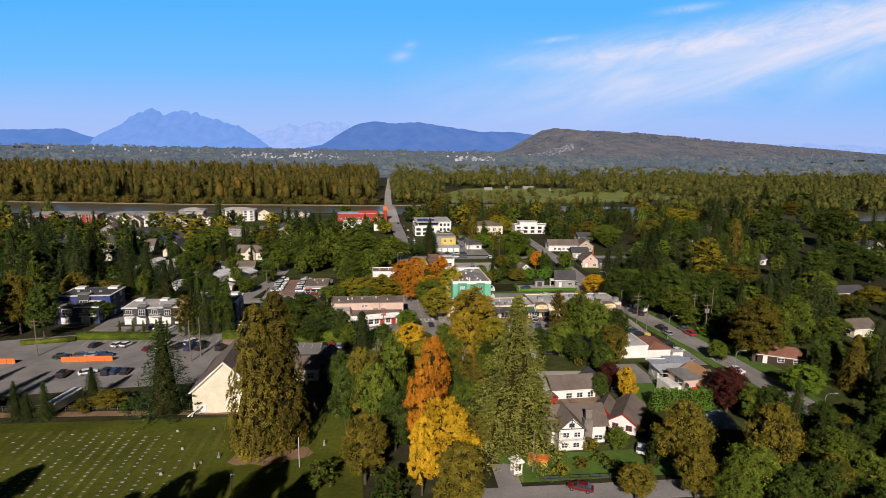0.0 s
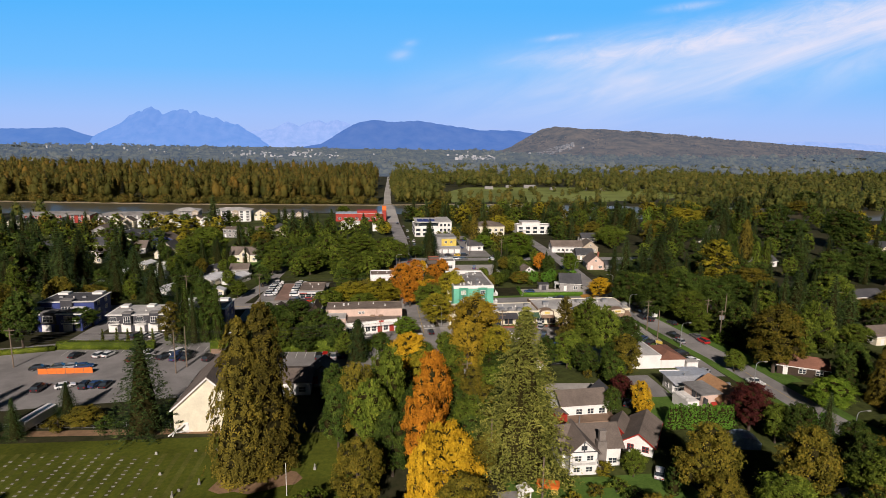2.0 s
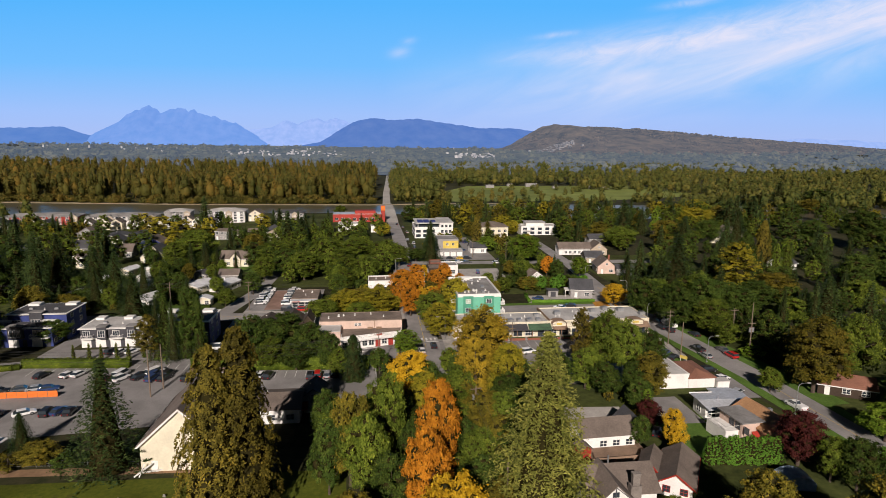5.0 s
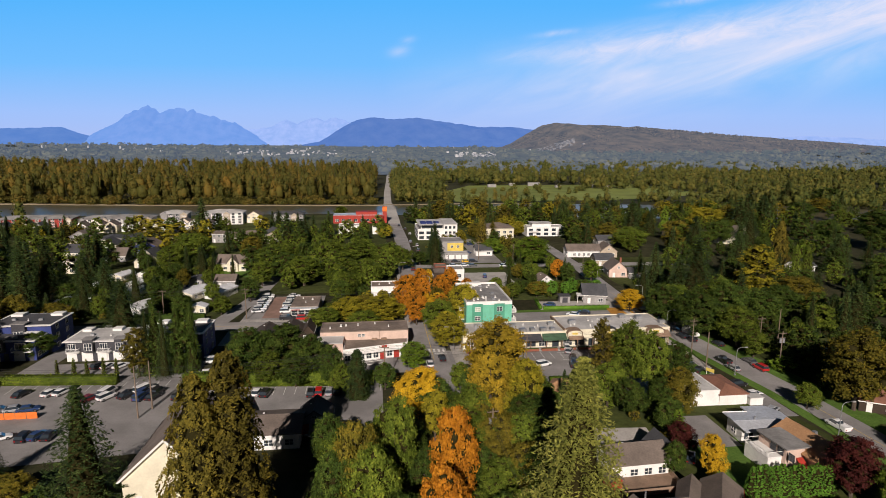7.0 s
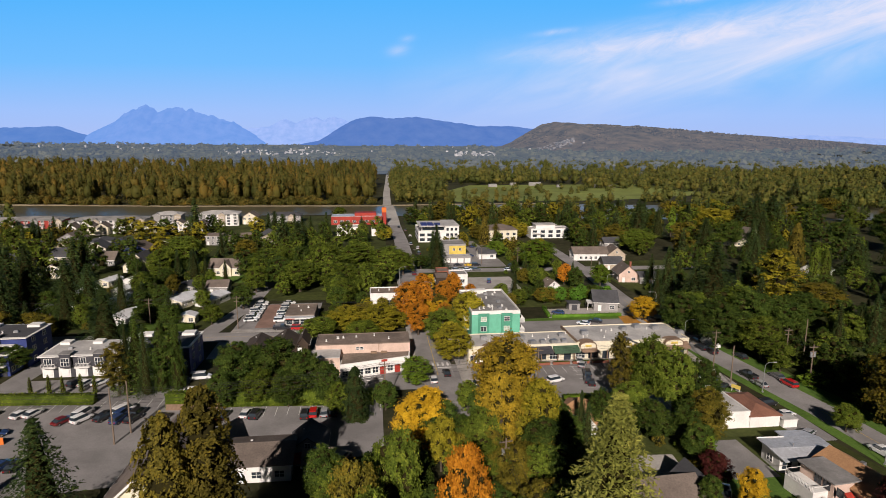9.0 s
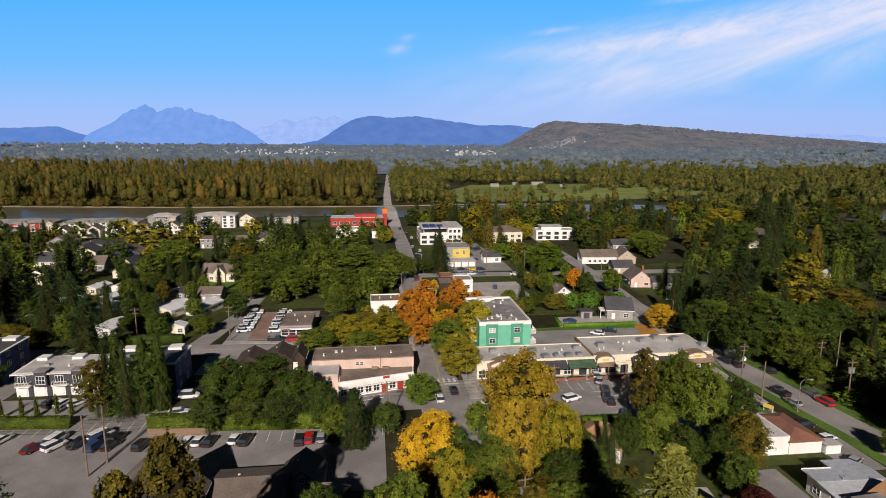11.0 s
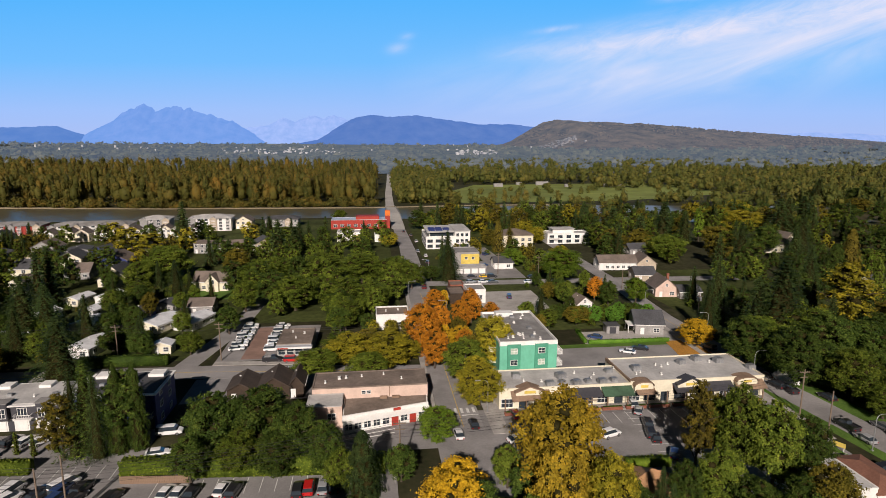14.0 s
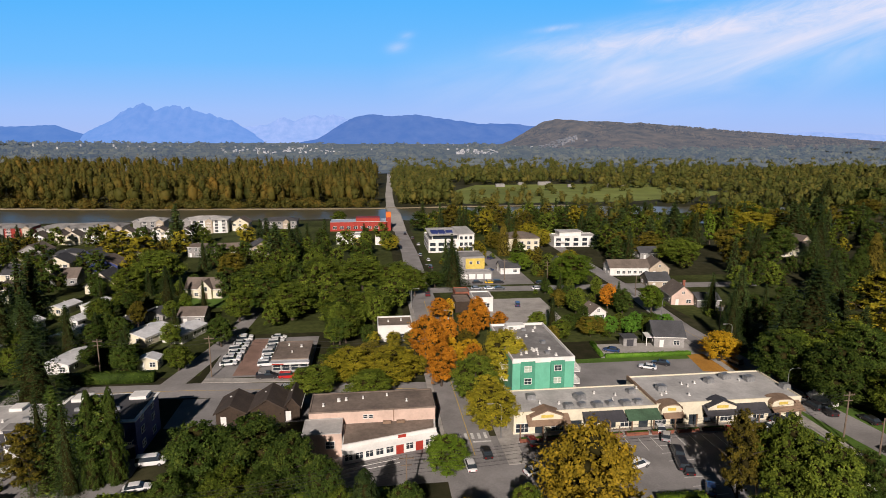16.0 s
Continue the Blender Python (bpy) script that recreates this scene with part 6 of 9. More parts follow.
part("wall", Solid().box(-1.1, -1.2, 0, 1.1, 1.2, 3.2), M_RED, rs)
part("roof", gable_roof(-1.1, -1.2, 1.1, 1.2, 3.2, 3.9, "y", 0.25), M_SHINGLE, rs)
door(rs, "S", 0, -1.2, M_RED, 0.9, 2.0)
rr = thing("red_trimmed_house", 56.0, 115.8, 0, -33, "white house with brown roof and red trim", "house")
rr.scale = (0.95, 0.85, 0.85)
part("wall", gable_walls(-3, -6.8, 3, 6.8, 0, 3.0, 5.2, "y"), M_WHITE, rr)
part("roof", gable_roof(-3, -6.8, 3, 6.8, 3.0, 5.2, "y", 0.6), M_SHINGLE, rr)
part("side_wing", gable_walls(-6.8, -3.4, -3.02, 4.5, 0, 2.8, 4.6, "y"), M_RED, rr)
part("wing_roof", gable_roof(-6.8, -3.4, -3.2, 4.5, 2.8, 4.6, "y", 0.5), M_SHINGLE, rr)
for x, y, half, low, top in ((0, -7.45, 3.6, 2.62, 5.36), (-5.0, -3.95, 2.25, 2.35, 4.76)):
    for sg in (-1, 1):
        part("bargeboard", Solid().tube([(x + sg * half, y, low), (x, y, top)], 0.16, 4), M_RED, rr, "red bargeboard")
for x in (-3.65, 3.65):
    part("trim", Solid().box(x - 0.08, -7.3, 2.35, x + 0.08, 7.3, 2.6), M_RED, rr)
for u in (-1.5, 1.5):
    window(rr, "S", u, -6.8, 1.6, 1.2, 1.3, M_RED)
for u in (-4.5, 0, 4.5):
    window(rr, "E", u, 3, 1.6, 1.2, 1.2, M_RED)
cot = thing("white_cottage", 45.3, 161.2, 0, -35, "small white cottage with tan hip roof", "house")
part("wall", Solid().box(-4, -3, 0, 4, 3, 3.0).add(gable_walls(0.5, -5.0, 4.0, -3.0, 0, 2.8, 4.2, "y").v, gable_walls(0.5, -5.0, 4.0, -3.0, 0, 2.8, 4.2, "y").f), M_WHITE, cot)
part("roof", hip_roof(-4, -3, 4, 3, 3.1, 5.4), M_SHINGLE_O, cot)
part("wing_roof", gable_roof(0.5, -5.0, 4.0, -1.0, 2.8, 4.3, "y", 0.4), M_SHINGLE_O, cot)
for u in (-2.5, -0.8):
    window(cot, "S", u, -3, 1.5, 1.1, 1.1)
window(cot, "S", 2.2, -5.0, 1.5, 1.3, 1.1)

# flat buildings beside the east street
shop, a, b = flat_block("white_workshop", 68.5, 154.5, 80, 168, 3.6, M_WHITE, M_LROOF, "white flat-roofed workshop beside the street", para=0.25, cap=M_WHITE)
for u in (-3.5, -1.5):
    window(shop, "S", u, -b, 2.0, 0.9, 1.8, bars=0)
vents(shop, [(-3, 2, 0.8), (-4, 4, 0.6), (2, -2, 0.5)], 3.7)
rw = thing("red_roofed_shop", 83.5, 160, 0, 0, "white shop wing with red-brown hip roof", "shop")
part("wall", Solid().box(-3.45, -5.6, 0, 3.45, 5.6, 2.7), M_WHITE, rw)
part("roof", hip_roof(-3.45, -5.6, 3.45, 5.6, 2.75, 4.0, 0.35), M_SHINGLE_R, rw)
for u in (-3.5, 0, 3.5):
    window(rw, "E", u, 3.45, 1.4, 2.0, 1.3)
wlk = thing("white_store", 88.9, 154.8, 0, 0, "low white store room", "shed")
part("wall", Solid().box(-1.6, -1.2, 0, 1.6, 1.2, 1.8), M_WHITE, wlk)
part("roof", Solid().box(-1.75, -1.35, 1.8, 1.75, 1.35, 1.95), M_LROOF, wlk)
gf = thing("grey_roofed_house", 79.9, 139.8, 0, -3, "low house under a folded pale grey metal roof", "house")
part("wall", Solid().box(-5.4, -2.4, 0, 5.2, 3.0, 3.0).box(-0.6, 3.02, 0, 4.2, 5.6, 3.2), M_WHITE, gf)


def slab(quad, t=0.2):
    return Solid().add([(x, y, z) for x, y, z in quad] + [(x, y, z - t) for x, y, z in quad], [(0, 1, 2, 3), (7, 6, 5, 4), (0, 4, 5, 1), (1, 5, 6, 2), (2, 6, 7, 3), (3, 7, 4, 0)])


part("roof", slab([(-6.3, -0.6, 4.0), (6.0, -0.4, 4.0), (6.2, 3.4, 3.9), (-6.3, 3.4, 3.9)]), M_METALROOF, gf)
part("front_roof", slab([(-5.4, -3.9, 3.1), (6.0, -2.6, 3.1), (6.0, -0.42, 3.97), (-6.3, -0.62, 3.97)]), M_METALROOF, gf)
part("wing_roof", slab([(-0.9, 3.42, 3.9), (6.0, 3.42, 3.9), (4.6, 6.2, 3.8), (-0.9, 6.2, 3.8)]), M_METALROOF, gf)
part("roof_edge", Solid().box(-6.36, 3.42, 3.72, -0.95, 3.5, 4.06), M_WHITE, gf)
part("flue", Solid().tube([(-1.5, -0.2, 3.9), (-1.5, -0.2, 4.7)], 0.12, 7), M_STEEL, gf)
for u in (-4, -1, 2):
    window(gf, "S", u, -2.4, 1.5, 1.8, 1.4)
window(gf, "W", 0.5, -5.4, 1.5, 1.6, 1.3)
orr = thing("orange_roofed_house", 81, 129, 0, 5, "pink and white house with orange-tan roof", "house")
part("wall", gable_walls(-1.5, -6.2, 5.8, 6, 0, 3.8, 5.8, "y"), M_PINK, orr)
part("roof", gable_roof(-1.5, -6.2, 5.8, 6, 3.8, 5.8, "y", 0.9), M_SHINGLE_O, orr)
part("flat_wing", Solid().box(-5.6, -1.9, 0, -1.52, 5, 4.7), M_PINK, orr)
part("wing_roof", Solid().box(-6.1, -2.4, 4.72, -0.6, 5.4, 4.95), M_TORCH, orr, "stained grey flat roof")
part("deck_base", Solid().box(-8.6, -1.0, 0, -5.62, 5.0, 2.6), M_WHITE, orr)
balcony(orr, -5.62, 2.0, 2.75, 6.0, 3.0, -90)
for u in (-3.2, -0.6, 1.2):
    window(orr, "W", u, -5.6, 3.7, 1.2, 1.3, M_DGREY)
window(orr, "S", 0.4, -6.2, 2.9, 1.2, 1.4, M_DGREY)
window(orr, "S", 3.6, -6.2, 2.9, 1.6, 1.4)
window(orr, "S", 2.0, -6.2, 1.0, 1.4, 0.9)
door(orr, "S", -2.6, -1.9, M_WHITE, 0.95, 2.1)
part("stair", Solid().add([(-3.4, -5.6, 0), (-2.0, -5.6, 0), (-2.0, -2.0, 2.6), (-3.4, -2.0, 2.6), (-3.4, -5.6, 0.2), (-2.0, -5.6, 0.2), (-2.0, -2.0, 2.8), (-3.4, -2.0, 2.8)], [(3, 2, 1, 0), (4, 5, 6, 7), (0, 1, 5, 4), (1, 2, 6, 5), (2, 3, 7, 6), (3, 0, 4, 7)]), M_RED, orr, "red outdoor stair")
part("roof_vent", Solid().box(3.2, 1.0, 4.9, 3.9, 1.7, 5.7), M_STEEL, orr)
part("roof_vent", Solid().box(3.6, -3.2, 4.8, 4.2, -2.6, 5.5), M_STEEL, orr)
simple_house(117.5, 148.5, 12, 7, 2.8, 4.6, "x", M_DKBROWN, M_SHINGLE_R, "low dark brown house with red-brown roof", -30, south=3)
simple_house(137, 142, 9, 8, 3.0, 5.0, "x", M_CREAM, M_SHINGLE, "cream house under dark trees", 10)
simple_house(84, 82, 9, 7, 3.0, 5.0, "x", M_WHITE, M_SHINGLE_G, "white house among garden trees", 20)
tr = thing("tarp_shelter", 76.5, 112.5, 0, -12, "tent garage under a blue and white tarpaulin", "shelter")
part("cover", Solid().loft([[(-2.8, y, 0), (2.8, y, 0), (2.8, y, 1.5), (1.6, y, 2.3), (0, y, 2.6), (-1.6, y, 2.3), (-2.8, y, 1.5)] for y in (-2.0, 2.0)]), mat("pale_blue_tarp", (0.45, 0.55, 0.68), (0.25, 0.36, 0.55), 0.5, 1.5, 0.4, 0.3), tr)
# ---- trees in the town, one by one ----
tree("cedar", -23.4, 110.6, 30.2, L_CEDAR, "bronze-tinged", 0.92)
tree("cedar", -19.8, 113.6, 32.0, L_CEDAR, "bronze-tinged", 0.98)
tree("spruce", 27.4, 105.3, 33.0, L_SPRUCE, "grey-green", 1.5)
tree("maple", 12.4, 117.6, 21.0, L_ORANGE, "orange", 0.53)
tree("maple", 9.5, 105.3, 18.0, L_ORANGE, "orange", 0.63)
tree("maple", 12.0, 93.4, 17.5, L_YELLOW, "golden", 0.82)
tree("maple", 8.0, 92.3, 15.0, L_YELLOW, "golden", 0.55)
tree("maple", 13.6, 85.8, 13.0, L_OLIVE, "olive and gold", 1.03)
tree("maple", -2.0, 96.8, 14.0, L_OLIVE, "russet and olive", 0.83)
tree("shrub", -10.0, 95.9, 5.5, L_GREEN, "green", 0.99)
tree("shrub", 2.3, 89.4, 7.0, L_DGREEN, "dark green", 0.94)
tree("maple", 3.6, 127.3, 18.0, L_GREEN, "green", 0.66)
tree("maple", -2.9, 120.1, 18.0, L_OLIVE, "green and russet", 0.62)
tree("maple", 0.1, 115.7, 16.0, L_GREEN, "green", 0.81)
tree("maple", 3.9, 107.8, 13.0, L_DGREEN, "dark green", 0.84)
tree("maple", -6.5, 118.1, 14.0, L_DGREEN, "dark green", 0.63)
tree("maple", 8.9, 152.1, 13.0, L_YELLOW, "golden topped", 1.14)
tree("maple", 12.3, 145.2, 11.0, L_YGREEN, "yellow-green", 0.86)
tree("maple", 28.1, 161.3, 20.0, L_GOLDOL, "golden olive", 1.13)
tree("maple", 24.4, 149.9, 17.0, L_GOLDOL, "golden olive", 0.73)
tree("maple", 31.9, 149.6, 15.0, L_YGREEN, "yellow-green", 0.88)
tree("maple", 32.6, 152.6, 14.0, L_YGREEN, "olive-green", 0.91)
tree("maple", 20.1, 147.5, 11.0, L_GREEN, "green", 0.99)
tree("maple", 23.5, 135.3, 10.0, L_OLIVE, "olive", 1.10)
tree("poplar", 56.8, 169.1, 18.0, L_CEDAR, "bronze", 0.77)
tree("maple", 62.8, 166.2, 17.0, L_GREEN, "dark green", 0.83)
tree("maple", 65.9, 160.7, 16.0, L_GREEN, "green", 0.89)
tree("maple", 61.5, 170.7, 14.0, L_OLIVE, "russet-tinged", 0.60)
tree("maple", 67.2, 149.3, 12.0, L_OLIVE, "olive", 0.98)
tree("maple", 72.9, 162.0, 13.0, L_DGREEN, "dark green", 0.92)
tree("fir", -56.8, 188.7, 19.0, L_DGREEN, "dark green", 1.48)
tree("poplar", -50.3, 189.4, 17.0, L_DGREEN, "dark green", 1.15)
tree("poplar", -60.2, 185.9, 14.0, L_OLIVE, "bronze-green", 1.18)
tree("maple", -31.7, 182.4, 13.5, L_DGREEN, "grey-green", 1.20)
tree("maple", -23.6, 183.7, 14.0, L_DGREEN, "green", 1.34)
tree("maple", -16.5, 179.9, 12.0, L_DGREEN, "dark green", 1.06)
tree("maple", -10.3, 173.3, 11.0, L_DGREEN, "dark green", 0.98)
tree("maple", -34.2, 175.2, 9.0, L_DGREEN, "dark green", 1.04)
tree("maple", -26.1, 176.8, 9.0, L_GREEN, "green", 1.36)
tree("maple", -19.4, 175.6, 8.0, L_DGREEN, "dark green", 1.53)
tree("cedar", -3.9, 167.9, 12.0, L_CONIFER, "dark green", 1.34)
tree("maple", -8.0, 169.5, 8.0, L_GREEN, "green", 0.98)
tree("maple", 2.7, 171.4, 7.0, L_DGREEN, "dark green", 1.16)
tree("maple", 10.5, 184.2, 7.5, L_BRIGHT, "green and yellow", 1.53)
tree("maple", 10.8, 161.1, 9.5, L_YELLOW, "golden", 1.56)
tree("maple", 21.0, 167.3, 8.0, L_GREEN, "green", 0.99)
tree("maple", 22.0, 159.8, 9.0, L_DGREEN, "dark green", 0.82)
tree("maple", 12.4, 234.1, 15.0, L_ORANGE, "orange", 1.04)
tree("maple", 14.2, 222.6, 11.0, L_ORANGE, "orange", 1.06)
tree("maple", 20.7, 211.1, 11.2, L_GREEN, "green and russet", 1.42)
tree("maple", 29.8, 220.9, 13.8, L_YGREEN, "yellow-green", 1.17)
tree("maple", 21.9, 199.4, 10.0, L_YGREEN, "green and russet", 1.59)
tree("maple", 22.4, 231.7, 8.8, L_YELLOW, "golden", 1.19)
tree("maple", -8.8, 227.2, 9.0, L_YGREEN, "yellow-green", 2.20)
tree("maple", 2.2, 225.5, 9.5, L_YGREEN, "yellow-green", 2.20)
tree("maple", -16.5, 220.5, 7.5, L_GREEN, "green", 2.14)
tree("maple", -3.5, 216.7, 7.0, L_GREEN, "green", 2.20)
tree("maple", 30.5, 260.5, 10.0, L_ORANGE, "russet orange", 1.08)
tree("maple", 19.9, 275.8, 8.0, L_ORANGE, "orange", 1.21)
tree("maple", 18.5, 243.2, 6.0, L_YELLOW, "golden", 1.19)
tree("fir", 30.9, 320.2, 18.0, L_CONIFER, "dark green", 1.88)
tree("maple", 23.2, 320.4, 7.0, L_DGREEN, "dark green", 1.68)
tree("maple", 78.4, 311.4, 15.0, L_BRIGHT, "bright green", 1.78)
tree("maple", 81.9, 282.4, 9.5, L_ORANGE, "russet orange", 0.98)
tree("maple", 95.9, 277.0, 10.0, L_BRIGHT, "bright green", 1.27)
tree("maple", 84.4, 275.4, 9.0, L_DGREEN, "dark green", 1.11)
tree("maple", 92.4, 230.3, 8.5, L_YELLOW, "golden", 1.75)
tree("maple", 65.6, 255.7, 6.0, L_OLIVE, "olive", 2.20)
tree("maple", 64.5, 285.6, 7.0, L_OLIVE, "olive", 1.30)
tree("maple", -29.4, 281.9, 13.0, L_GREEN, "green", 1.70)
tree("maple", -12.6, 276.6, 13.0, L_GREEN, "green", 1.67)
tree("maple", -2.0, 274.6, 12.0, L_GREEN, "green", 1.48)
tree("maple", 7.2, 310.9, 13.0, L_GREEN, "green", 1.83)
tree("maple", -6.5, 318.4, 13.0, L_GREEN, "green", 1.98)
tree("maple", -23.0, 322.6, 13.0, L_GREEN, "green", 2.00)
tree("maple", -46.3, 306.3, 14.0, L_GREEN, "green", 1.71)
tree("maple", -46.7, 282.0, 11.0, L_GREEN, "green", 1.30)
tree("maple", 13.9, 308.5, 11.0, L_GREEN, "green", 1.52)
tree("maple", -41.3, 321.2, 12.0, L_GREEN, "green", 1.66)
tree("maple", -10.6, 259.9, 9.0, L_PURPLE, "dark purple", 1.02)
tree("fir_far", -50.5, 382.8, 20.0, L_CONIFER, "dark green", 1.81)
tree("fir_far", -41.2, 376.1, 17.0, L_CONIFER, "dark green", 2.10)
tree("fir_far", -106.4, 411.5, 27.0, L_CONIFER, "dark green", 1.20)
tree("poplar_far", -119.9, 374.6, 19.0, L_YGREEN, "yellow-green", 1.77)
tree("poplar_far", -106.1, 364.5, 17.0, L_YGREEN, "yellow-green", 1.92)
tree("maple", -88.5, 330.6, 16.0, L_GREEN, "green", 1.62)
tree("maple", -64.2, 348.2, 11.0, L_OLIVE, "russet-green", 1.71)
tree("maple", -88.4, 298.7, 8.0, L_GREEN, "green", 1.89)
tree("maple", -66.9, 292.2, 5.0, L_BRIGHT, "green", 1.49)
tree("maple", -46.7, 257.6, 9.0, L_DGREEN, "dark green", 1.17)
tree("maple", -66.2, 239.9, 8.0, L_DGREEN, "dark green", 1.40)
tree("maple", -53.2, 240.3, 7.0, L_GREEN, "green", 1.36)
tree("maple", -76.4, 246.4, 6.0, L_DGREEN, "dark green", 1.94)
tree("fir", -78.3, 222.4, 18.0, L_CONIFER, "blue-green", 2.20)
tree("fir", -106.7, 259.7, 20.0, L_CONIFER, "dark green", 2.07)
tree("fir", -123.9, 268.2, 24.0, L_CONIFER, "dark green", 1.77)
tree("fir", -133.1, 269.3, 25.0, L_CONIFER, "dark green", 1.70)
tree("fir", -140.0, 257.7, 25.0, L_CONIFER, "dark green", 1.60)
tree("fir", -151.3, 258.6, 25.0, L_CONIFER, "dark green", 1.60)
tree("fir", -98.8, 258.2, 16.0, L_CONIFER, "dark green", 2.01)
tree("maple", -102.9, 231.6, 8.0, L_OLIVE, "olive", 2.20)
tree("maple", -94.5, 204.1, 7.0, L_DGREEN, "dark green", 2.13)
tree("poplar", 145.3, 235.6, 24.0, L_YGREEN, "golden green", 1.55)
tree("maple", 100.9, 214.0, 14.0, L_GREEN, "dark green", 1.60)
tree("maple", 116.9, 216.1, 15.0, L_GREEN, "green", 1.52)
tree("maple", 127.4, 208.0, 13.0, L_DGREEN, "dark green", 1.70)
tree("maple", 109.7, 148.9, 19.0, L_OLIVE, "russet-green", 1.09)
tree("maple", 123.4, 153.2, 19.0, L_GREEN, "green", 0.86)
tree("maple", 99.4, 150.6, 6.0, L_GREEN, "green", 1.48)
tree("maple", 81.8, 118.4, 11.0, L_PURPLE, "dark purple", 1.21)
tree("maple", 60.2, 125.2, 9.5, L_YELLOW, "yellow", 0.68)
tree("cypress", 61.6, 139.7, 7.0, L_BRIGHT, "green", 1.31)
tree("maple", 60.4, 135.3, 6.5, L_PURPLE, "dark purple", 1.18)
tree("maple", 54.3, 127.6, 7.0, L_DGREEN, "dark green", 0.92)
tree("maple", 106.6, 124.8, 8.5, L_BRIGHT, "green", 1.74)
tree("maple", 57.3, 94.2, 15.0, L_OLIVE, "olive-green", 0.89)
tree("maple", 71.4, 88.7, 16.5, L_OLIVE, "russet and olive", 0.85)
tree("maple", 55.7, 86.5, 10.0, L_OLIVE, "brownish", 1.07)
tree("maple", 63.3, 84.0, 11.0, L_GREEN, "green", 1.06)
tree("maple", 45.0, 87.1, 7.0, L_OLIVE, "brownish", 1.36)
tree("maple", 81.1, 86.5, 12.0, L_GREEN, "green", 1.02)
tree("maple", 58.3, 80.8, 9.0, L_GREEN, "green", 1.00)
tree("maple", 66.5, 78.3, 9.0, L_DGREEN, "dark green", 1.11)
tree("maple", 84.4, 81.9, 10.0, L_GREEN, "green", 1.06)
tree("cedar", 122.0, 127.3, 15.0, L_CEDAR, "bronze", 1.04)
tree("cypress", 53.2, 97.5, 7.0, L_DGREEN, "dark green", 1.17)
tree("maple", 48.5, 103.3, 5.5, L_GREEN, "green", 1.13)
tree("shrub", 34.1, 95.8, 2.6, L_YGREEN, "yellow-green", 1.07)
tree("shrub", 39.1, 98.0, 2.2, L_OLIVE, "olive", 1.29)
tree("shrub", 43.4, 99.0, 2.6, L_GREEN, "green", 1.31)
tree("shrub", 45.1, 96.1, 2.4, L_DGREEN, "dark green", 1.38)
tree("shrub", 43.3, 104.6, 2.6, L_YGREEN, "yellow-green", 1.37)
tree("shrub", 35.1, 101.2, 1.8, L_GREEN, "green", 1.43)
tree("fir", -78.7, 129.3, 9.0, L_CONIFER, "dark green", 1.31)
tree("fir", -72.4, 128.8, 9.0, L_CONIFER, "dark green", 1.31)
tree("fir", -75.7, 128.2, 7.0, L_CONIFER, "dark green", 1.44)
tree("fir", -67.1, 138.9, 8.0, L_CONIFER, "dark green", 1.83)
tree("fir", -47.2, 129.3, 22.0, L_CONIFER, "dark green", 1.65)
tree("maple", -61.1, 132.9, 4.5, L_OLIVE, "olive", 2.20)
tree("shrub", -55.6, 131.2, 3.0, L_DGREEN, "dark green", 1.66)
tree("shrub", -65.7, 132.0, 3.0, L_OLIVE, "olive", 1.66)
tree("maple", 83.8, 123.9, 8.0, L_DGREEN, "dark green", 0.84)
tree("maple", 38.0, 264.3, 6.0, L_ORANGE, "russet", 1.24)
tree("maple", 5.1, 204.7, 5.0, L_DGREEN, "dark green", 1.40)
tree("fir", 76.3, 397.8, 12.0, L_OLIVE, "olive-green", 2.20)
tree("maple", 65.7, 401.3, 10.0, L_OLIVE, "olive", 1.57)
tree("maple", 66.2, 350.0, 8.0, L_BRIGHT, "green", 1.67)
tree("maple", 98.2, 415.9, 9.0, L_YGREEN, "yellow", 1.39)
tree("fir_far", 144.0, 412.5, 22.0, L_CONIFER, "dark green", 1.76)
tree("fir_far", 176.7, 413.3, 24.0, L_CONIFER, "dark green", 1.63)
tree("fir_far", 151.8, 391.3, 20.0, L_CONIFER, "dark green", 1.64)
tree("maple", 149.1, 353.6, 13.0, L_GREEN, "green", 1.88)
tree("poplar_far", 195.1, 403.3, 18.0, L_BRIGHT, "bright green", 0.84)
tree("maple", 241.1, 430.3, 16.0, L_YGREEN, "yellow-green", 2.20)
tree("fir_far", 127.2, 396.6, 18.0, L_CONIFER, "dark green", 2.05)
tree("fir_far", 262.7, 423.0, 24.0, L_CONIFER, "dark green", 2.07)
tree("fir_far", 292.3, 440.0, 24.0, L_CONIFER, "dark green", 2.18)
tree("maple", 199.5, 363.4, 9.0, L_GREEN, "green", 2.20)
tree("fir", 112.4, 222.0, 29.0, L_CONIFER, "dark green", 1.97)
tree("fir", 108.3, 226.6, 22.0, L_CONIFER, "dark green", 1.43)
tree("maple", 95.5, 211.5, 15.0, L_DGREEN, "dark green", 1.22)
tree("maple", 99.8, 199.6, 16.0, L_DGREEN, "dark green", 1.23)
tree("maple", 116.4, 208.6, 16.0, L_DGREEN, "dark green", 1.20)
tree("maple", 108.8, 191.5, 13.0, L_GREEN, "green", 1.32)
tree("cedar", 198.8, 294.8, 24.0, L_CEDAR, "bronze-green", 0.94)
tree("cedar", 185.7, 266.7, 17.0, L_GREEN, "green", 0.91)
tree("cedar", 190.4, 266.2, 17.0, L_GREEN, "green", 0.91)
tree("fir", 162.4, 272.9, 22.0, L_CONIFER, "dark green", 1.50)
tree("fir", 113.3, 253.9, 22.0, L_CONIFER, "dark green", 1.24)
tree("fir", 102.4, 241.0, 17.0, L_CONIFER, "dark green", 1.25)
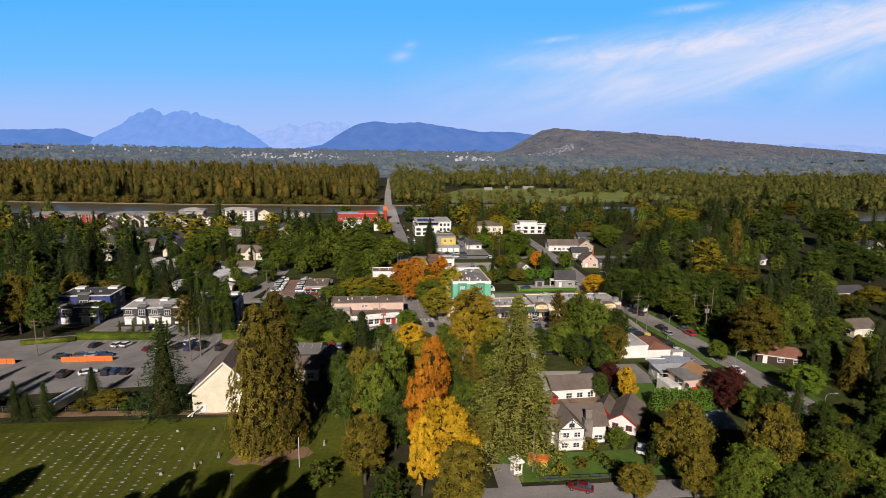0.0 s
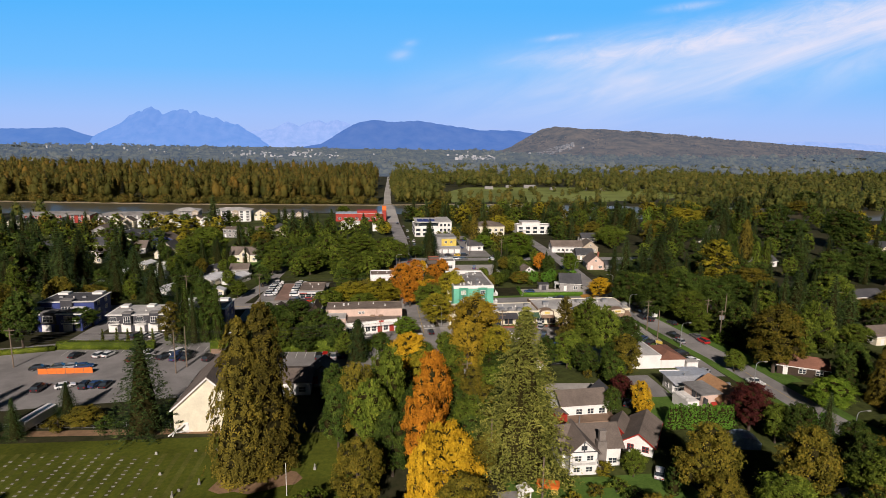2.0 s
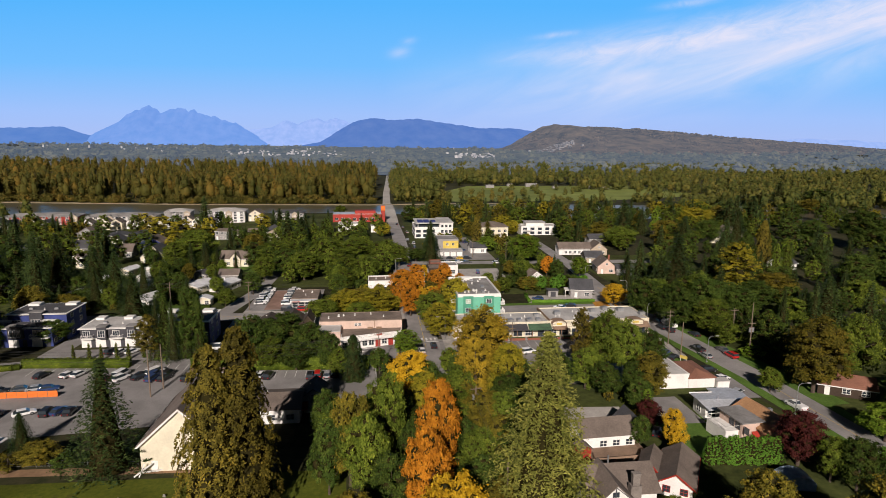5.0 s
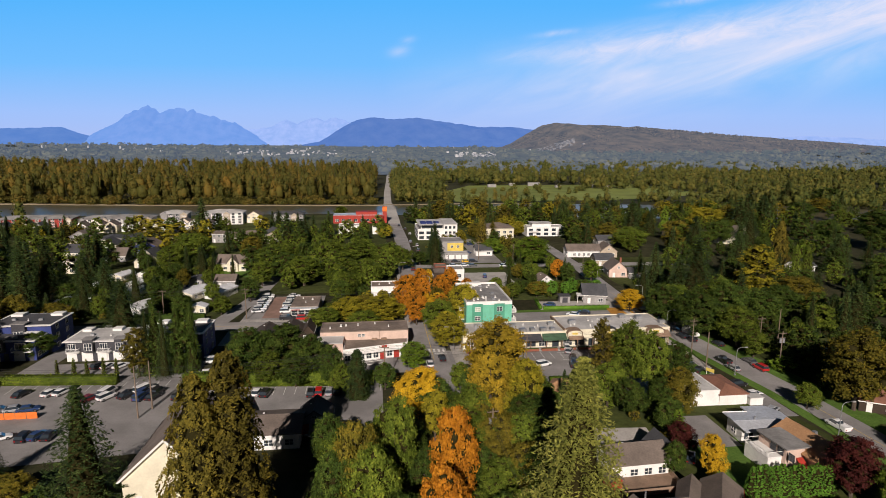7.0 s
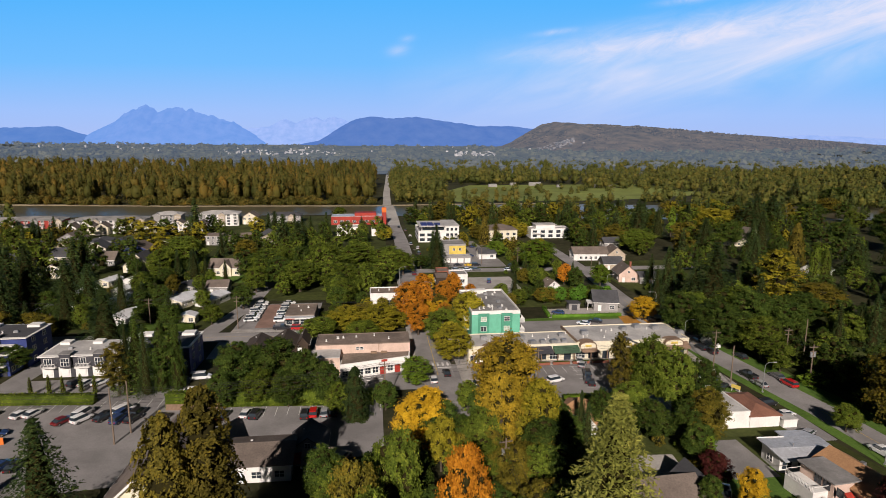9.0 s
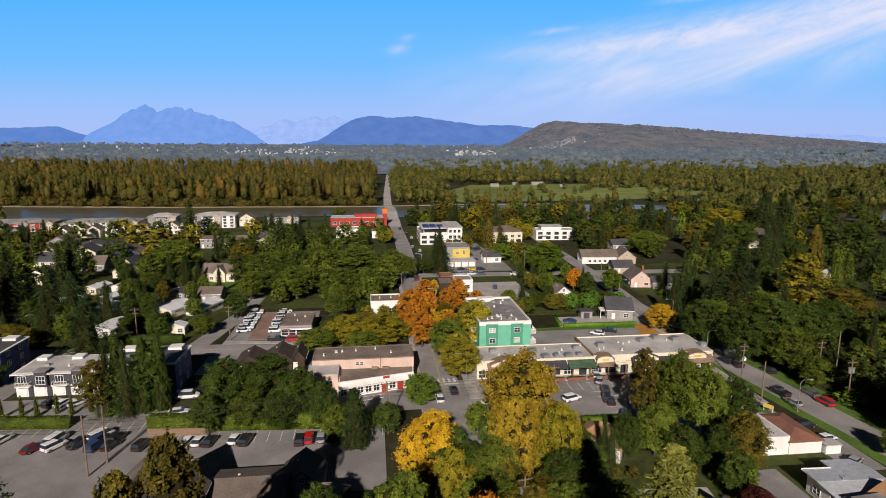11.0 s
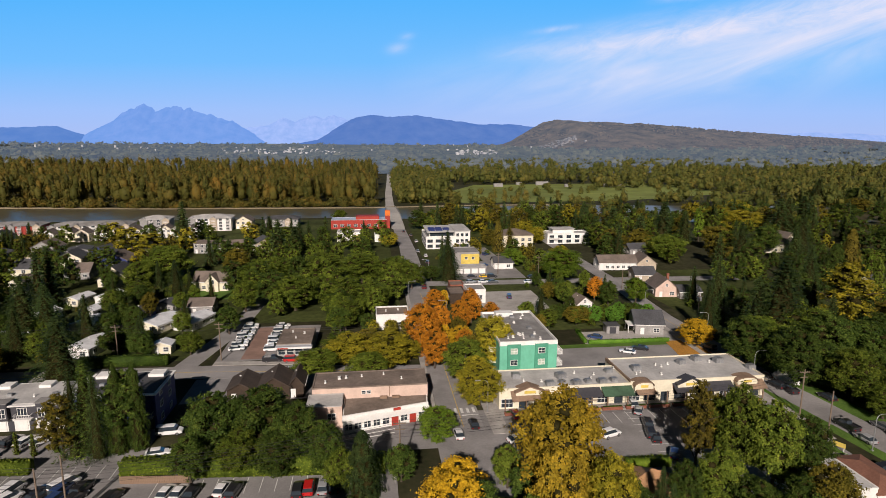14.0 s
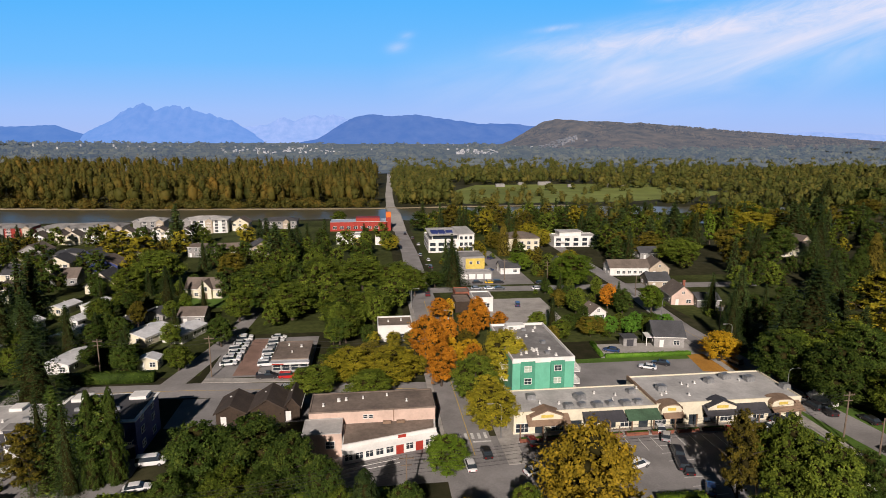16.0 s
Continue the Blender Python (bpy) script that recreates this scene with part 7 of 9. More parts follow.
tree("fir", 421.6, 582.6, 27.0, L_CONIFER, "dark green", 2.20)
tree("fir", 270.5, 426.3, 26.0, L_CONIFER, "dark green", 2.00)
tree("fir", 307.6, 458.6, 22.0, L_CONIFER, "dark green", 2.16)
tree("maple", 269.1, 478.1, 17.0, L_YGREEN, "yellow-green", 2.20)
tree("maple", 243.6, 462.4, 15.0, L_YGREEN, "yellow-green", 2.20)
tree("poplar", 215.2, 439.1, 17.0, L_BRIGHT, "bright green", 0.70)
tree("cedar", 182.4, 421.5, 20.0, L_CONIFER, "grey-green", 1.68)
tree("fir", 153.8, 378.9, 14.0, L_CONIFER, "blue-green", 1.37)
tree("fir", 184.9, 401.6, 20.0, L_CONIFER, "dark green", 1.67)
tree("maple", 148.2, 354.0, 13.0, L_GREEN, "green", 2.20)
tree("fir", 190.2, 477.5, 19.0, L_CONIFER, "dark green", 2.20)
tree("maple", 182.0, 500.0, 16.0, L_OLIVE, "olive", 2.03)
tree("maple", 127.3, 372.8, 12.0, L_OLIVE, "brownish", 1.93)
tree("maple", 148.1, 381.8, 12.0, L_OLIVE, "olive", 1.83)
tree("maple", 333.4, 451.6, 17.0, L_DGREEN, "dark green", 1.94)
tree("maple", 443.9, 557.0, 20.0, L_DGREEN, "dark green", 2.20)
tree("maple", 268.7, 346.8, 17.0, L_DGREEN, "dark green", 1.54)
tree("maple", 212.9, 366.2, 15.0, L_DGREEN, "dark green", 1.56)
tree("maple", 189.5, 375.5, 14.0, L_OLIVE, "olive", 1.70)
tree("fir", 222.9, 352.9, 24.0, L_CONIFER, "dark green", 1.68)
tree("fir", 203.7, 333.4, 20.0, L_CONIFER, "dark green", 1.75)
tree("cedar", 182.2, 283.6, 20.0, L_DGREEN, "dark green", 1.37)
tree("cypress", 220.2, 306.4, 10.0, L_BRIGHT, "bright green", 1.41)
tree("cypress", 228.8, 312.5, 10.0, L_BRIGHT, "bright green", 1.17)
tree("fir", 220.3, 283.0, 20.0, L_CONIFER, "dark green", 2.13)
tree("maple", 296.9, 340.1, 24.0, L_DGREEN, "dark green", 1.77)
tree("maple", 226.9, 250.7, 19.0, L_DGREEN, "dark green", 1.49)
tree("maple", 207.5, 244.7, 16.0, L_DGREEN, "dark green", 1.42)
tree("fir", 158.0, 202.8, 17.0, L_CONIFER, "dark green", 2.20)
tree("fir", 145.7, 198.6, 14.0, L_CONIFER, "dark green", 2.09)
tree("maple", 181.2, 211.7, 13.0, L_GREEN, "green", 1.63)
tree("maple", 158.3, 229.3, 12.0, L_OLIVE, "russet-green", 2.12)
tree("maple", 141.8, 218.4, 12.0, L_DGREEN, "dark green", 1.66)
tree("maple", 143.0, 199.7, 10.0, L_GREEN, "green", 1.84)
tree("maple", 177.1, 192.3, 8.0, L_OLIVE, "olive", 2.20)
tree("maple", 148.3, 164.6, 8.0, L_GREEN, "green", 1.68)
tree("fir", 147.7, 148.1, 13.0, L_CONIFER, "dark green", 1.75)
tree("maple", 233.4, 242.1, 13.0, L_DGREEN, "dark green", 1.50)
tree("maple", 335.8, 350.6, 14.0, L_DGREEN, "dark green", 1.66)
tree("fir", 417.1, 506.9, 18.0, L_CONIFER, "dark green", 2.20)
tree("maple", 407.5, 520.2, 14.0, L_OLIVE, "russet", 2.20)
tree("fir", 185.8, 348.5, 20.0, L_CONIFER, "dark green", 2.06)
tree("maple", 199.1, 204.6, 8.0, L_YGREEN, "olive-yellow", 1.91)
tree("maple", 133.9, 213.7, 11.0, L_DGREEN, "dark green", 1.62)
tree("maple", 108.3, 182.7, 8.0, L_GREEN, "green", 1.35)
tree("shrub", 109.9, 173.1, 4.0, L_BRIGHT, "bright green", 1.63)
tree("shrub", 113.9, 195.9, 4.0, L_PURPLE, "dark red", 1.33)
tree("maple", -11.1, 233.3, 7.5, L_GREEN, "green", 1.89)
tree("maple", -3.2, 234.9, 7.5, L_OLIVE, "olive", 1.81)
tree("maple", 4.0, 230.4, 7.0, L_YGREEN, "yellow-green", 1.64)
tree("maple", 8.2, 228.9, 6.0, L_YGREEN, "yellow-green", 1.46)
tree("maple", 21.5, 216.1, 10.6, L_GREEN, "green", 1.05)
tree("maple", 22.3, 206.6, 9.4, L_YGREEN, "yellow-green", 1.11)
tree("maple", 22.8, 205.2, 8.1, L_OLIVE, "olive", 1.15)
tree("fir", -58.2, 186.5, 19.0, L_CONIFER, "dark green", 0.69)
tree("fir", -53.7, 185.5, 18.0, L_CONIFER, "dark green", 0.71)
tree("cedar", -50.9, 187.8, 18.0, L_DGREEN, "dark green", 0.53)
tree("cedar", -47.7, 188.9, 18.0, L_DGREEN, "dark green", 0.54)
tree("maple", -112.1, 191.1, 20.0, L_OLIVE, "olive-green", 0.75)
tree("maple", -102.1, 185.5, 17.0, L_DGREEN, "dark green", 0.87)
tree("maple", -117.3, 185.0, 20.0, L_DGREEN, "dark green", 0.83)
tree("poplar", -114.7, 206.3, 22.0, L_GREEN, "green", 0.60)
tree("maple", -111.4, 224.8, 13.0, L_OLIVE, "olive", 1.18)
tree("poplar", 49.9, 462.5, 20.0, L_OLIVE, "olive", 1.51)
tree("fir", 34.3, 503.9, 17.0, L_CONIFER, "dark green", 1.53)
tree("poplar", 64.3, 480.5, 14.0, L_GREEN, "green", 1.93)
tree("poplar", 83.2, 491.8, 19.0, L_OLIVE, "olive", 1.73)
tree("poplar", 85.5, 472.8, 17.0, L_OLIVE, "olive", 1.57)
tree("maple", 73.6, 458.0, 9.0, L_BRIGHT, "green", 1.70)
tree("maple", 91.1, 467.7, 9.0, L_OLIVE, "brownish", 2.07)
tree("maple", 95.3, 439.9, 9.0, L_YGREEN, "yellow-green", 2.20)
tree("maple", 94.1, 405.4, 8.0, L_YGREEN, "yellow-green", 1.97)
tree("cedar", 66.7, 384.3, 17.0, L_CEDAR, "bronze", 1.06)
tree("maple", 65.4, 345.3, 9.0, L_BRIGHT, "bright green", 1.70)
tree("poplar", 118.2, 476.7, 19.0, L_OLIVE, "olive", 1.43)
tree("fir", 116.7, 462.2, 14.0, L_CONIFER, "dark green", 1.84)
tree("poplar", 140.1, 465.5, 18.0, L_OLIVE, "olive", 1.48)
tree("maple", 86.3, 335.7, 12.0, L_YGREEN, "yellow-green", 1.29)
tree("maple", 129.3, 469.9, 9.0, L_GREEN, "green", 2.10)
tree("fir", -58.9, 406.9, 19.0, L_CONIFER, "dark green", 2.03)
tree("fir", -41.0, 393.1, 17.0, L_CONIFER, "dark green", 1.96)
tree("maple", 7.4, 404.2, 9.0, L_YGREEN, "yellow-green", 1.85)
tree("fir", -6.8, 419.6, 14.0, L_CONIFER, "dark green", 1.26)
tree("maple", -26.2, 517.9, 9.0, L_GREEN, "green", 1.69)
tree("fir", 32.5, 336.7, 20.0, L_CONIFER, "dark green", 1.29)
tree("maple", 30.6, 228.1, 12.5, L_YGREEN, "yellow-green", 0.99)
tree("maple", 32.3, 272.3, 9.0, L_ORANGE, "orange", 0.97)
tree("maple", 18.1, 245.3, 11.0, L_ORANGE, "orange", 0.87)
tree("maple", 23.6, 278.5, 7.0, L_YELLOW, "golden", 0.71)
tree("fir", -94.4, 248.9, 20.0, L_CONIFER, "dark green", 1.72)
tree("fir", -83.5, 264.2, 10.0, L_CONIFER, "dark green", 1.69)
tree("fir", -98.0, 240.1, 16.0, L_CONIFER, "dark green", 1.51)
tree("maple", -69.8, 285.9, 7.0, L_GREEN, "green", 1.05)
tree("maple", -77.8, 279.2, 9.0, L_OLIVE, "olive", 0.94)
tree("cypress", -50.0, 269.0, 7.0, L_DGREEN, "dark green", 1.58)
for kind, x, y, h, leaves, words, wide in (
        ("maple", 22.6, 203.5, 9.0, L_OLIVE, "russet and olive", 1.0), ("maple", 23.0, 219.5, 10.0, L_OLIVE, "russet and olive", 0.9), ("maple", 22.8, 226.0, 9.5, L_ORANGE, "orange", 0.8), ("maple", 22.9, 238.5, 9.0, L_OLIVE, "russet", 0.9),
        ("maple", 25.8, 252.5, 10.5, L_ORANGE, "russet orange", 0.85), ("maple", -2.5, 252.0, 5.0, L_YGREEN, "yellow-green", 1.3), ("maple", 3.5, 250.5, 5.2, L_YGREEN, "yellow-green", 1.3), ("maple", 8.6, 249.5, 5.6, L_OLIVE, "olive", 1.2),
        ("maple", 49.5, 246.5, 6.5, L_OLIVE, "olive", 1.2), ("maple", 54.0, 251.0, 7.0, L_GREEN, "green", 1.3), ("maple", 48.5, 258.0, 7.5, L_GREEN, "green", 1.2), ("maple", 58.5, 258.0, 6.0, L_DGREEN, "dark green", 1.3), ("fir", 56.0, 266.0, 10.0, L_CONIFER, "blue-green", 1.4),
        ("maple", 92.0, 97.0, 9.5, L_OLIVE, "olive", 1.0), ("maple", 98.5, 93.0, 10.5, L_DGREEN, "dark green", 1.0), ("maple", 103.0, 97.5, 9.0, L_GREEN, "green", 1.1), ("maple", 100.0, 86.0, 11.0, L_DGREEN, "dark green", 1.0), ("maple", 94.0, 84.0, 10.0, L_OLIVE, "russet-green", 1.1), ("maple", 108.0, 103.0, 9.0, L_DGREEN, "dark green", 1.2),
        ("maple", -122.0, 193.0, 19.0, L_DGREEN, "dark green", 1.0), ("fir", -126.0, 222.0, 24.0, L_CONIFER, "dark green", 1.4), ("fir", -117.0, 240.0, 25.0, L_CONIFER, "dark green", 1.3),
        ("fir", -87.0, 255.0, 15.0, L_CONIFER, "dark green", 1.5), ("maple", -76.0, 262.0, 9.0, L_DGREEN, "dark green", 1.0), ("maple", -89.0, 281.0, 10.0, L_DGREEN, "dark green", 1.2), ("fir", -77.0, 305.0, 15.0, L_CONIFER, "dark green", 1.5), ("maple", -96.0, 318.0, 12.0, L_GREEN, "green", 1.4)):
    tree(kind, x, y, h, leaves, words, wide)
# ---- vehicles: how they are made ----
PAINT = {}
for cname, col in (("white", (0.75, 0.75, 0.75)), ("black", (0.02, 0.02, 0.024)), ("silver", (0.42, 0.43, 0.45)), ("grey", (0.14, 0.145, 0.15)), ("red", (0.45, 0.015, 0.015)), ("darkred", (0.14, 0.012, 0.015)), ("blue", (0.035, 0.07, 0.19)), ("yellow", (0.75, 0.5, 0.02))):
    m = bpy.data.materials.new(cname + "_car_paint")
    m.use_nodes = True
    q = m.node_tree.nodes["Principled BSDF"]
    q.inputs["Base Color"].default_value = rgba(col)
    q.inputs["Roughness"].default_value = 0.3
    q.inputs["Metallic"].default_value = 0.25 if cname in ("silver", "grey", "blue") else 0.0
    q.inputs["Coat Weight"].default_value = 0.6
    PAINT[cname] = m
M_LAMP = mat("headlamp_glass", (0.7, 0.7, 0.68), None, 0.2, 3.0, 1.0, 0.0)
M_TAIL = mat("tail_lamp_glass", (0.35, 0.01, 0.01), None, 0.2, 3.0, 1.0, 0.0)
M_RIM = mat("alloy_rim", (0.4, 0.4, 0.41), None, 0.35, 3.0, 1.0, 0.0, metal=0.8)
# length, width, bonnet height, roof height, cabin from the rear: (foot rear, roof rear, roof front, foot front)
SHAPES = {"sedan": (4.6, 1.8, 0.92, 1.45, (-1.95, -1.25, 0.45, 1.15)), "suv": (4.7, 1.9, 1.08, 1.75, (-2.25, -2.05, 0.55, 1.15)), "van": (5.2, 2.0, 1.15, 2.0, (-2.5, -2.4, 1.1, 1.75)), "pickup": (5.5, 1.95, 1.10, 1.80, (-0.55, -0.35, 0.75, 1.35))}
CARS = {}


def section(x, w, z0, z1, r=0.12):
    return [(x, -w / 2 + r, z0), (x, w / 2 - r, z0), (x, w / 2, z0 + r), (x, w / 2, z1 - r), (x, w / 2 - r, z1), (x, -w / 2 + r, z1), (x, -w / 2, z1 - r), (x, -w / 2, z0 + r)]


def build_vehicle(kind, cname):
    L, W, hb, hr, (a, b, c, d) = SHAPES[kind]
    words = {"darkred": "dark red"}.get(cname, cname)
    noun = {"sedan": "saloon car", "suv": "tall estate car", "van": "van", "pickup": "pickup truck"}[kind]
    t = thing({"sedan": "car", "suv": "car", "van": "van", "pickup": "pickup_truck"}[kind], 0, 0, 0, 0, f"{words} {noun} standing on the asphalt", {"van": "van", "pickup": "truck"}.get(kind, "car"))
    body = Solid().loft([section(-L / 2, W * 0.86, 0.42, hb * 0.88), section(-L / 2 + 0.25, W, 0.28, hb), section(d, W, 0.26, hb), section(L / 2 - 0.5, W * 0.97, 0.27, hb * 0.9), section(L / 2, W * 0.82, 0.4, hb * 0.72)])
    if kind == "pickup":
        body.box(-L / 2 + 0.05, -W / 2, hb - 0.05, a, -W / 2 + 0.1, hb + 0.3).box(-L / 2 + 0.05, W / 2 - 0.1, hb - 0.05, a, W / 2, hb + 0.3).box(-L / 2, -W / 2, hb - 0.05, -L / 2 + 0.1, W / 2, hb + 0.3)
    part("body", body, PAINT[cname], t, smooth=False)
    lo, hi = W * 0.47, W * 0.38
    cab = [[(a, -lo, hb - 0.03), (a, lo, hb - 0.03), (b, hi, hr - 0.06), (b, -hi, hr - 0.06)], [(d, -lo, hb - 0.03), (d, lo, hb - 0.03), (c, hi, hr - 0.06), (c, -hi, hr - 0.06)]]
    part("glasshouse", Solid().loft(cab), M_GLASS, t, "dark tinted windows")
    part("roof", Solid().loft([[(b - 0.05, -hi - 0.02, hr - 0.07), (b - 0.05, hi + 0.02, hr - 0.07), (b + 0.1, hi - 0.1, hr), (b + 0.1, -hi + 0.1, hr)], [(c + 0.05, -hi - 0.02, hr - 0.07), (c + 0.05, hi + 0.02, hr - 0.07), (c - 0.12, hi - 0.1, hr), (c - 0.12, -hi + 0.1, hr)]]), PAINT[cname], t)
    wheel = shared(("wheel", 1), lambda: Solid().tube([(0, -0.11, 0), (0, 0.11, 0)], 0.34, 12), M_TYRE)
    rim = shared(("rim", 1), lambda: Solid().tube([(0, -0.12, 0), (0, 0.12, 0)], 0.2, 8), M_RIM)
    for x in (-L * 0.3, L * 0.31):
        for y in (-W / 2 + 0.09, W / 2 - 0.09):
            o = part("wheel", wheel, None, t, at=pose(x, y, 0.34))
            part("rim", rim, None, o)
    for y in (-W * 0.34, W * 0.34):
        part("headlight", Solid().box(L / 2 - 0.16, y - 0.2, hb * 0.55, L / 2 - 0.02, y + 0.2, hb * 0.7), M_LAMP, t)
        part("tail_light", Solid().box(-L / 2 - 0.01, y - 0.16, hb * 0.6, -L / 2 + 0.1, y + 0.16, hb * 0.82), M_TAIL, t)
    part("bumper", Solid().box(L / 2 - 0.2, -W * 0.4, 0.3, L / 2 + 0.03, W * 0.4, 0.45).box(-L / 2 - 0.03, -W * 0.4, 0.34, -L / 2 + 0.2, W * 0.4, 0.5), M_TYRE, t)
    return t


def vehicle(kind, cname, x, y, rz, z=0.05):
    if (kind, cname) not in CARS:
        CARS[kind, cname] = build_vehicle(kind, cname)
        CARS[kind, cname].matrix_basis = pose(x, y, z, 0, 0, rz)
        return CARS[kind, cname]
    return copy_thing(CARS[kind, cname], pose(x, y, z, 0, 0, rz))


# ---- vehicles ----
vehicle("sedan", "white", -77.0, 176.7, 70)
vehicle("sedan", "white", -74.6, 176.9, 70)
vehicle("van", "white", -63.6, 175.5, 75)
vehicle("sedan", "black", -58.5, 174.6, 80)
vehicle("suv", "blue", -55.2, 174.8, 80)
vehicle("suv", "black", -51.9, 174.9, 80)
vehicle("sedan", "black", -83.5, 176.9, 75)
vehicle("sedan", "grey", -83.4, 168.2, 20)
vehicle("sedan", "silver", -80.1, 168.3, 15)
vehicle("sedan", "blue", -77.2, 168.0, 15)
vehicle("sedan", "black", -88.3, 167.6, 15)
vehicle("suv", "black", -81.1, 153.9, 90)
vehicle("sedan", "white", -75.6, 154.8, 30)
vehicle("suv", "black", -70.7, 154.7, 90)
vehicle("sedan", "blue", -68.4, 155.1, 70)
vehicle("sedan", "black", -66.1, 154.8, 90)
vehicle("sedan", "darkred", -66.4, 172.7, 60)
vehicle("suv", "white", -62.8, 173.1, 60)
vehicle("sedan", "black", -58.4, 173.5, 60)
vehicle("suv", "blue", -54.8, 172.2, 75)
vehicle("van", "white", -55.5, 176.3, 60)
vehicle("sedan", "black", -51.9, 172.2, 70)
vehicle("suv", "black", -45.8, 171.5, 75)
vehicle("sedan", "white", -37.3, 172.1, 80)
vehicle("sedan", "white", -35.1, 171.9, 80)
vehicle("sedan", "black", -32.9, 171.6, 80)
vehicle("sedan", "white", -28.1, 171.9, 80)
vehicle("suv", "black", -25.9, 171.2, 80)
vehicle("suv", "black", -15.1, 170.0, 90)
vehicle("suv", "red", -13.3, 170.6, 90)
vehicle("sedan", "silver", -10.9, 170.5, 90)
vehicle("suv", "black", -8.9, 170.7, 90)
vehicle("sedan", "white", -43.2, 185.6, 10)
vehicle("sedan", "silver", -43.0, 180.1, 20)
vehicle("sedan", "black", -35.9, 179.0, 40)
vehicle("sedan", "silver", -13.7, 158.4, 88)
vehicle("sedan", "white", -34.7, 160.2, 30)
vehicle("van", "white", -43.8, 193.9, 5)
vehicle("suv", "black", -73.4, 193.4, 75)
vehicle("sedan", "white", -71.0, 193.2, 75)
vehicle("sedan", "white", -67.8, 193.1, 60)
vehicle("pickup", "black", -29.3, 232.6, 0)
vehicle("suv", "red", -24.0, 232.0, 0)
vehicle("sedan", "silver", -22.9, 224.9, 0)
vehicle("sedan", "black", 19.0, 190.0, 92)
vehicle("sedan", "white", 15.2, 186.0, 92)
vehicle("sedan", "black", 18.8, 325.8, 90)
vehicle("sedan", "black", 19.7, 293.2, 90)
vehicle("suv", "darkred", 18.9, 308.0, 90)
vehicle("sedan", "black", 14.4, 355.9, 90)
vehicle("sedan", "white", 17.8, 345.4, 90)
vehicle("suv", "white", 22.4, 282.8, 90)
vehicle("sedan", "white", 22.7, 273.5, 90)
vehicle("sedan", "black", 21.9, 267.0, 90)
vehicle("sedan", "grey", 26.1, 336.1, 90)
vehicle("sedan", "white", 25.8, 374.5, 90)
vehicle("suv", "black", 25.1, 357.4, 90)
vehicle("sedan", "silver", 22.7, 387.4, 90)
vehicle("sedan", "white", 24.3, 419.6, 90)
vehicle("sedan", "grey", 22.5, 443.0, 90)
vehicle("sedan", "black", 18.8, 459.8, 90)
vehicle("sedan", "yellow", 47.4, 324.8, 0)
vehicle("sedan", "black", 42.0, 325.4, 0)
vehicle("suv", "black", 50.9, 324.4, 0)
vehicle("sedan", "silver", 39.7, 315.2, 0)
vehicle("sedan", "white", 45.0, 314.7, 0)
vehicle("sedan", "grey", 49.2, 314.2, 0)
vehicle("sedan", "white", 64.5, 312.5, 0)
vehicle("sedan", "black", 68.5, 321.4, 0)
vehicle("sedan", "blue", 52.0, 347.9, 30)
vehicle("suv", "blue", 58.1, 375.5, 40)
vehicle("suv", "white", 45.8, 339.8, 90)
vehicle("sedan", "red", 57.1, 351.2, 90)
vehicle("suv", "blue", 50.4, 289.7, 80)
vehicle("sedan", "darkred", 28.8, 193.3, 95)
vehicle("sedan", "silver", 56.7, 191.9, 60)
vehicle("sedan", "red", 71.1, 192.5, 70)
vehicle("sedan", "white", 81.3, 193.1, 20)
vehicle("suv", "black", 54.4, 181.8, 75)
vehicle("sedan", "blue", 55.3, 173.8, 60)
vehicle("pickup", "black", 98.1, 198.4, 85)
vehicle("sedan", "black", 99.1, 207.5, 95)
vehicle("suv", "grey", 95.8, 228.5, 100)
vehicle("sedan", "white", 70.2, 227.4, 150)
vehicle("sedan", "black", 75.1, 229.6, 150)
vehicle("sedan", "blue", 65.7, 240.7, 150)
vehicle("sedan", "silver", 77.9, 195.5, 20)
vehicle("suv", "black", 84.3, 195.2, 20)
vehicle("pickup", "black", 97.3, 180.1, 95)
vehicle("sedan", "silver", 96.7, 174.7, 95)
vehicle("suv", "red", 104.2, 173.9, 95)
vehicle("sedan", "grey", 104.5, 178.9, 95)
vehicle("suv", "black", 96.8, 201.0, 95)
vehicle("sedan", "black", 100.4, 202.7, 95)
vehicle("sedan", "black", 85.3, 185.0, 40)
vehicle("sedan", "white", 85.2, 180.9, 40)
vehicle("sedan", "blue", 86.2, 178.1, 40)
vehicle("sedan", "black", 86.6, 174.3, 40)
vehicle("suv", "black", 91.2, 164.1, 10)
vehicle("sedan", "white", 91.5, 158.5, 10)
vehicle("pickup", "white", 99.2, 141.4, 95)
vehicle("sedan", "silver", 90.2, 150.0, 30)
vehicle("sedan", "black", 104.1, 193.4, 95)
vehicle("sedan", "white", 57.0, 195.4, 80)
vehicle("suv", "black", 55.8, 186.0, 75)
vehicle("sedan", "black", 54.7, 180.2, 75)
vehicle("sedan", "darkred", 36.4, 91.2, 155)
vehicle("sedan", "white", 53.6, 103.2, 60)
vehicle("sedan", "blue", -0.9, 236.0, 0)
vehicle("suv", "grey", -6.0, 150.8, 60)
vehicle("sedan", "black", 60.6, 132.7, 60)
vehicle("sedan", "black", 39.8, 145.4, 10)
vehicle("sedan", "white", 26.7, 182.8, 20)
vehicle("suv", "white", 46.1, 182.5, 20)
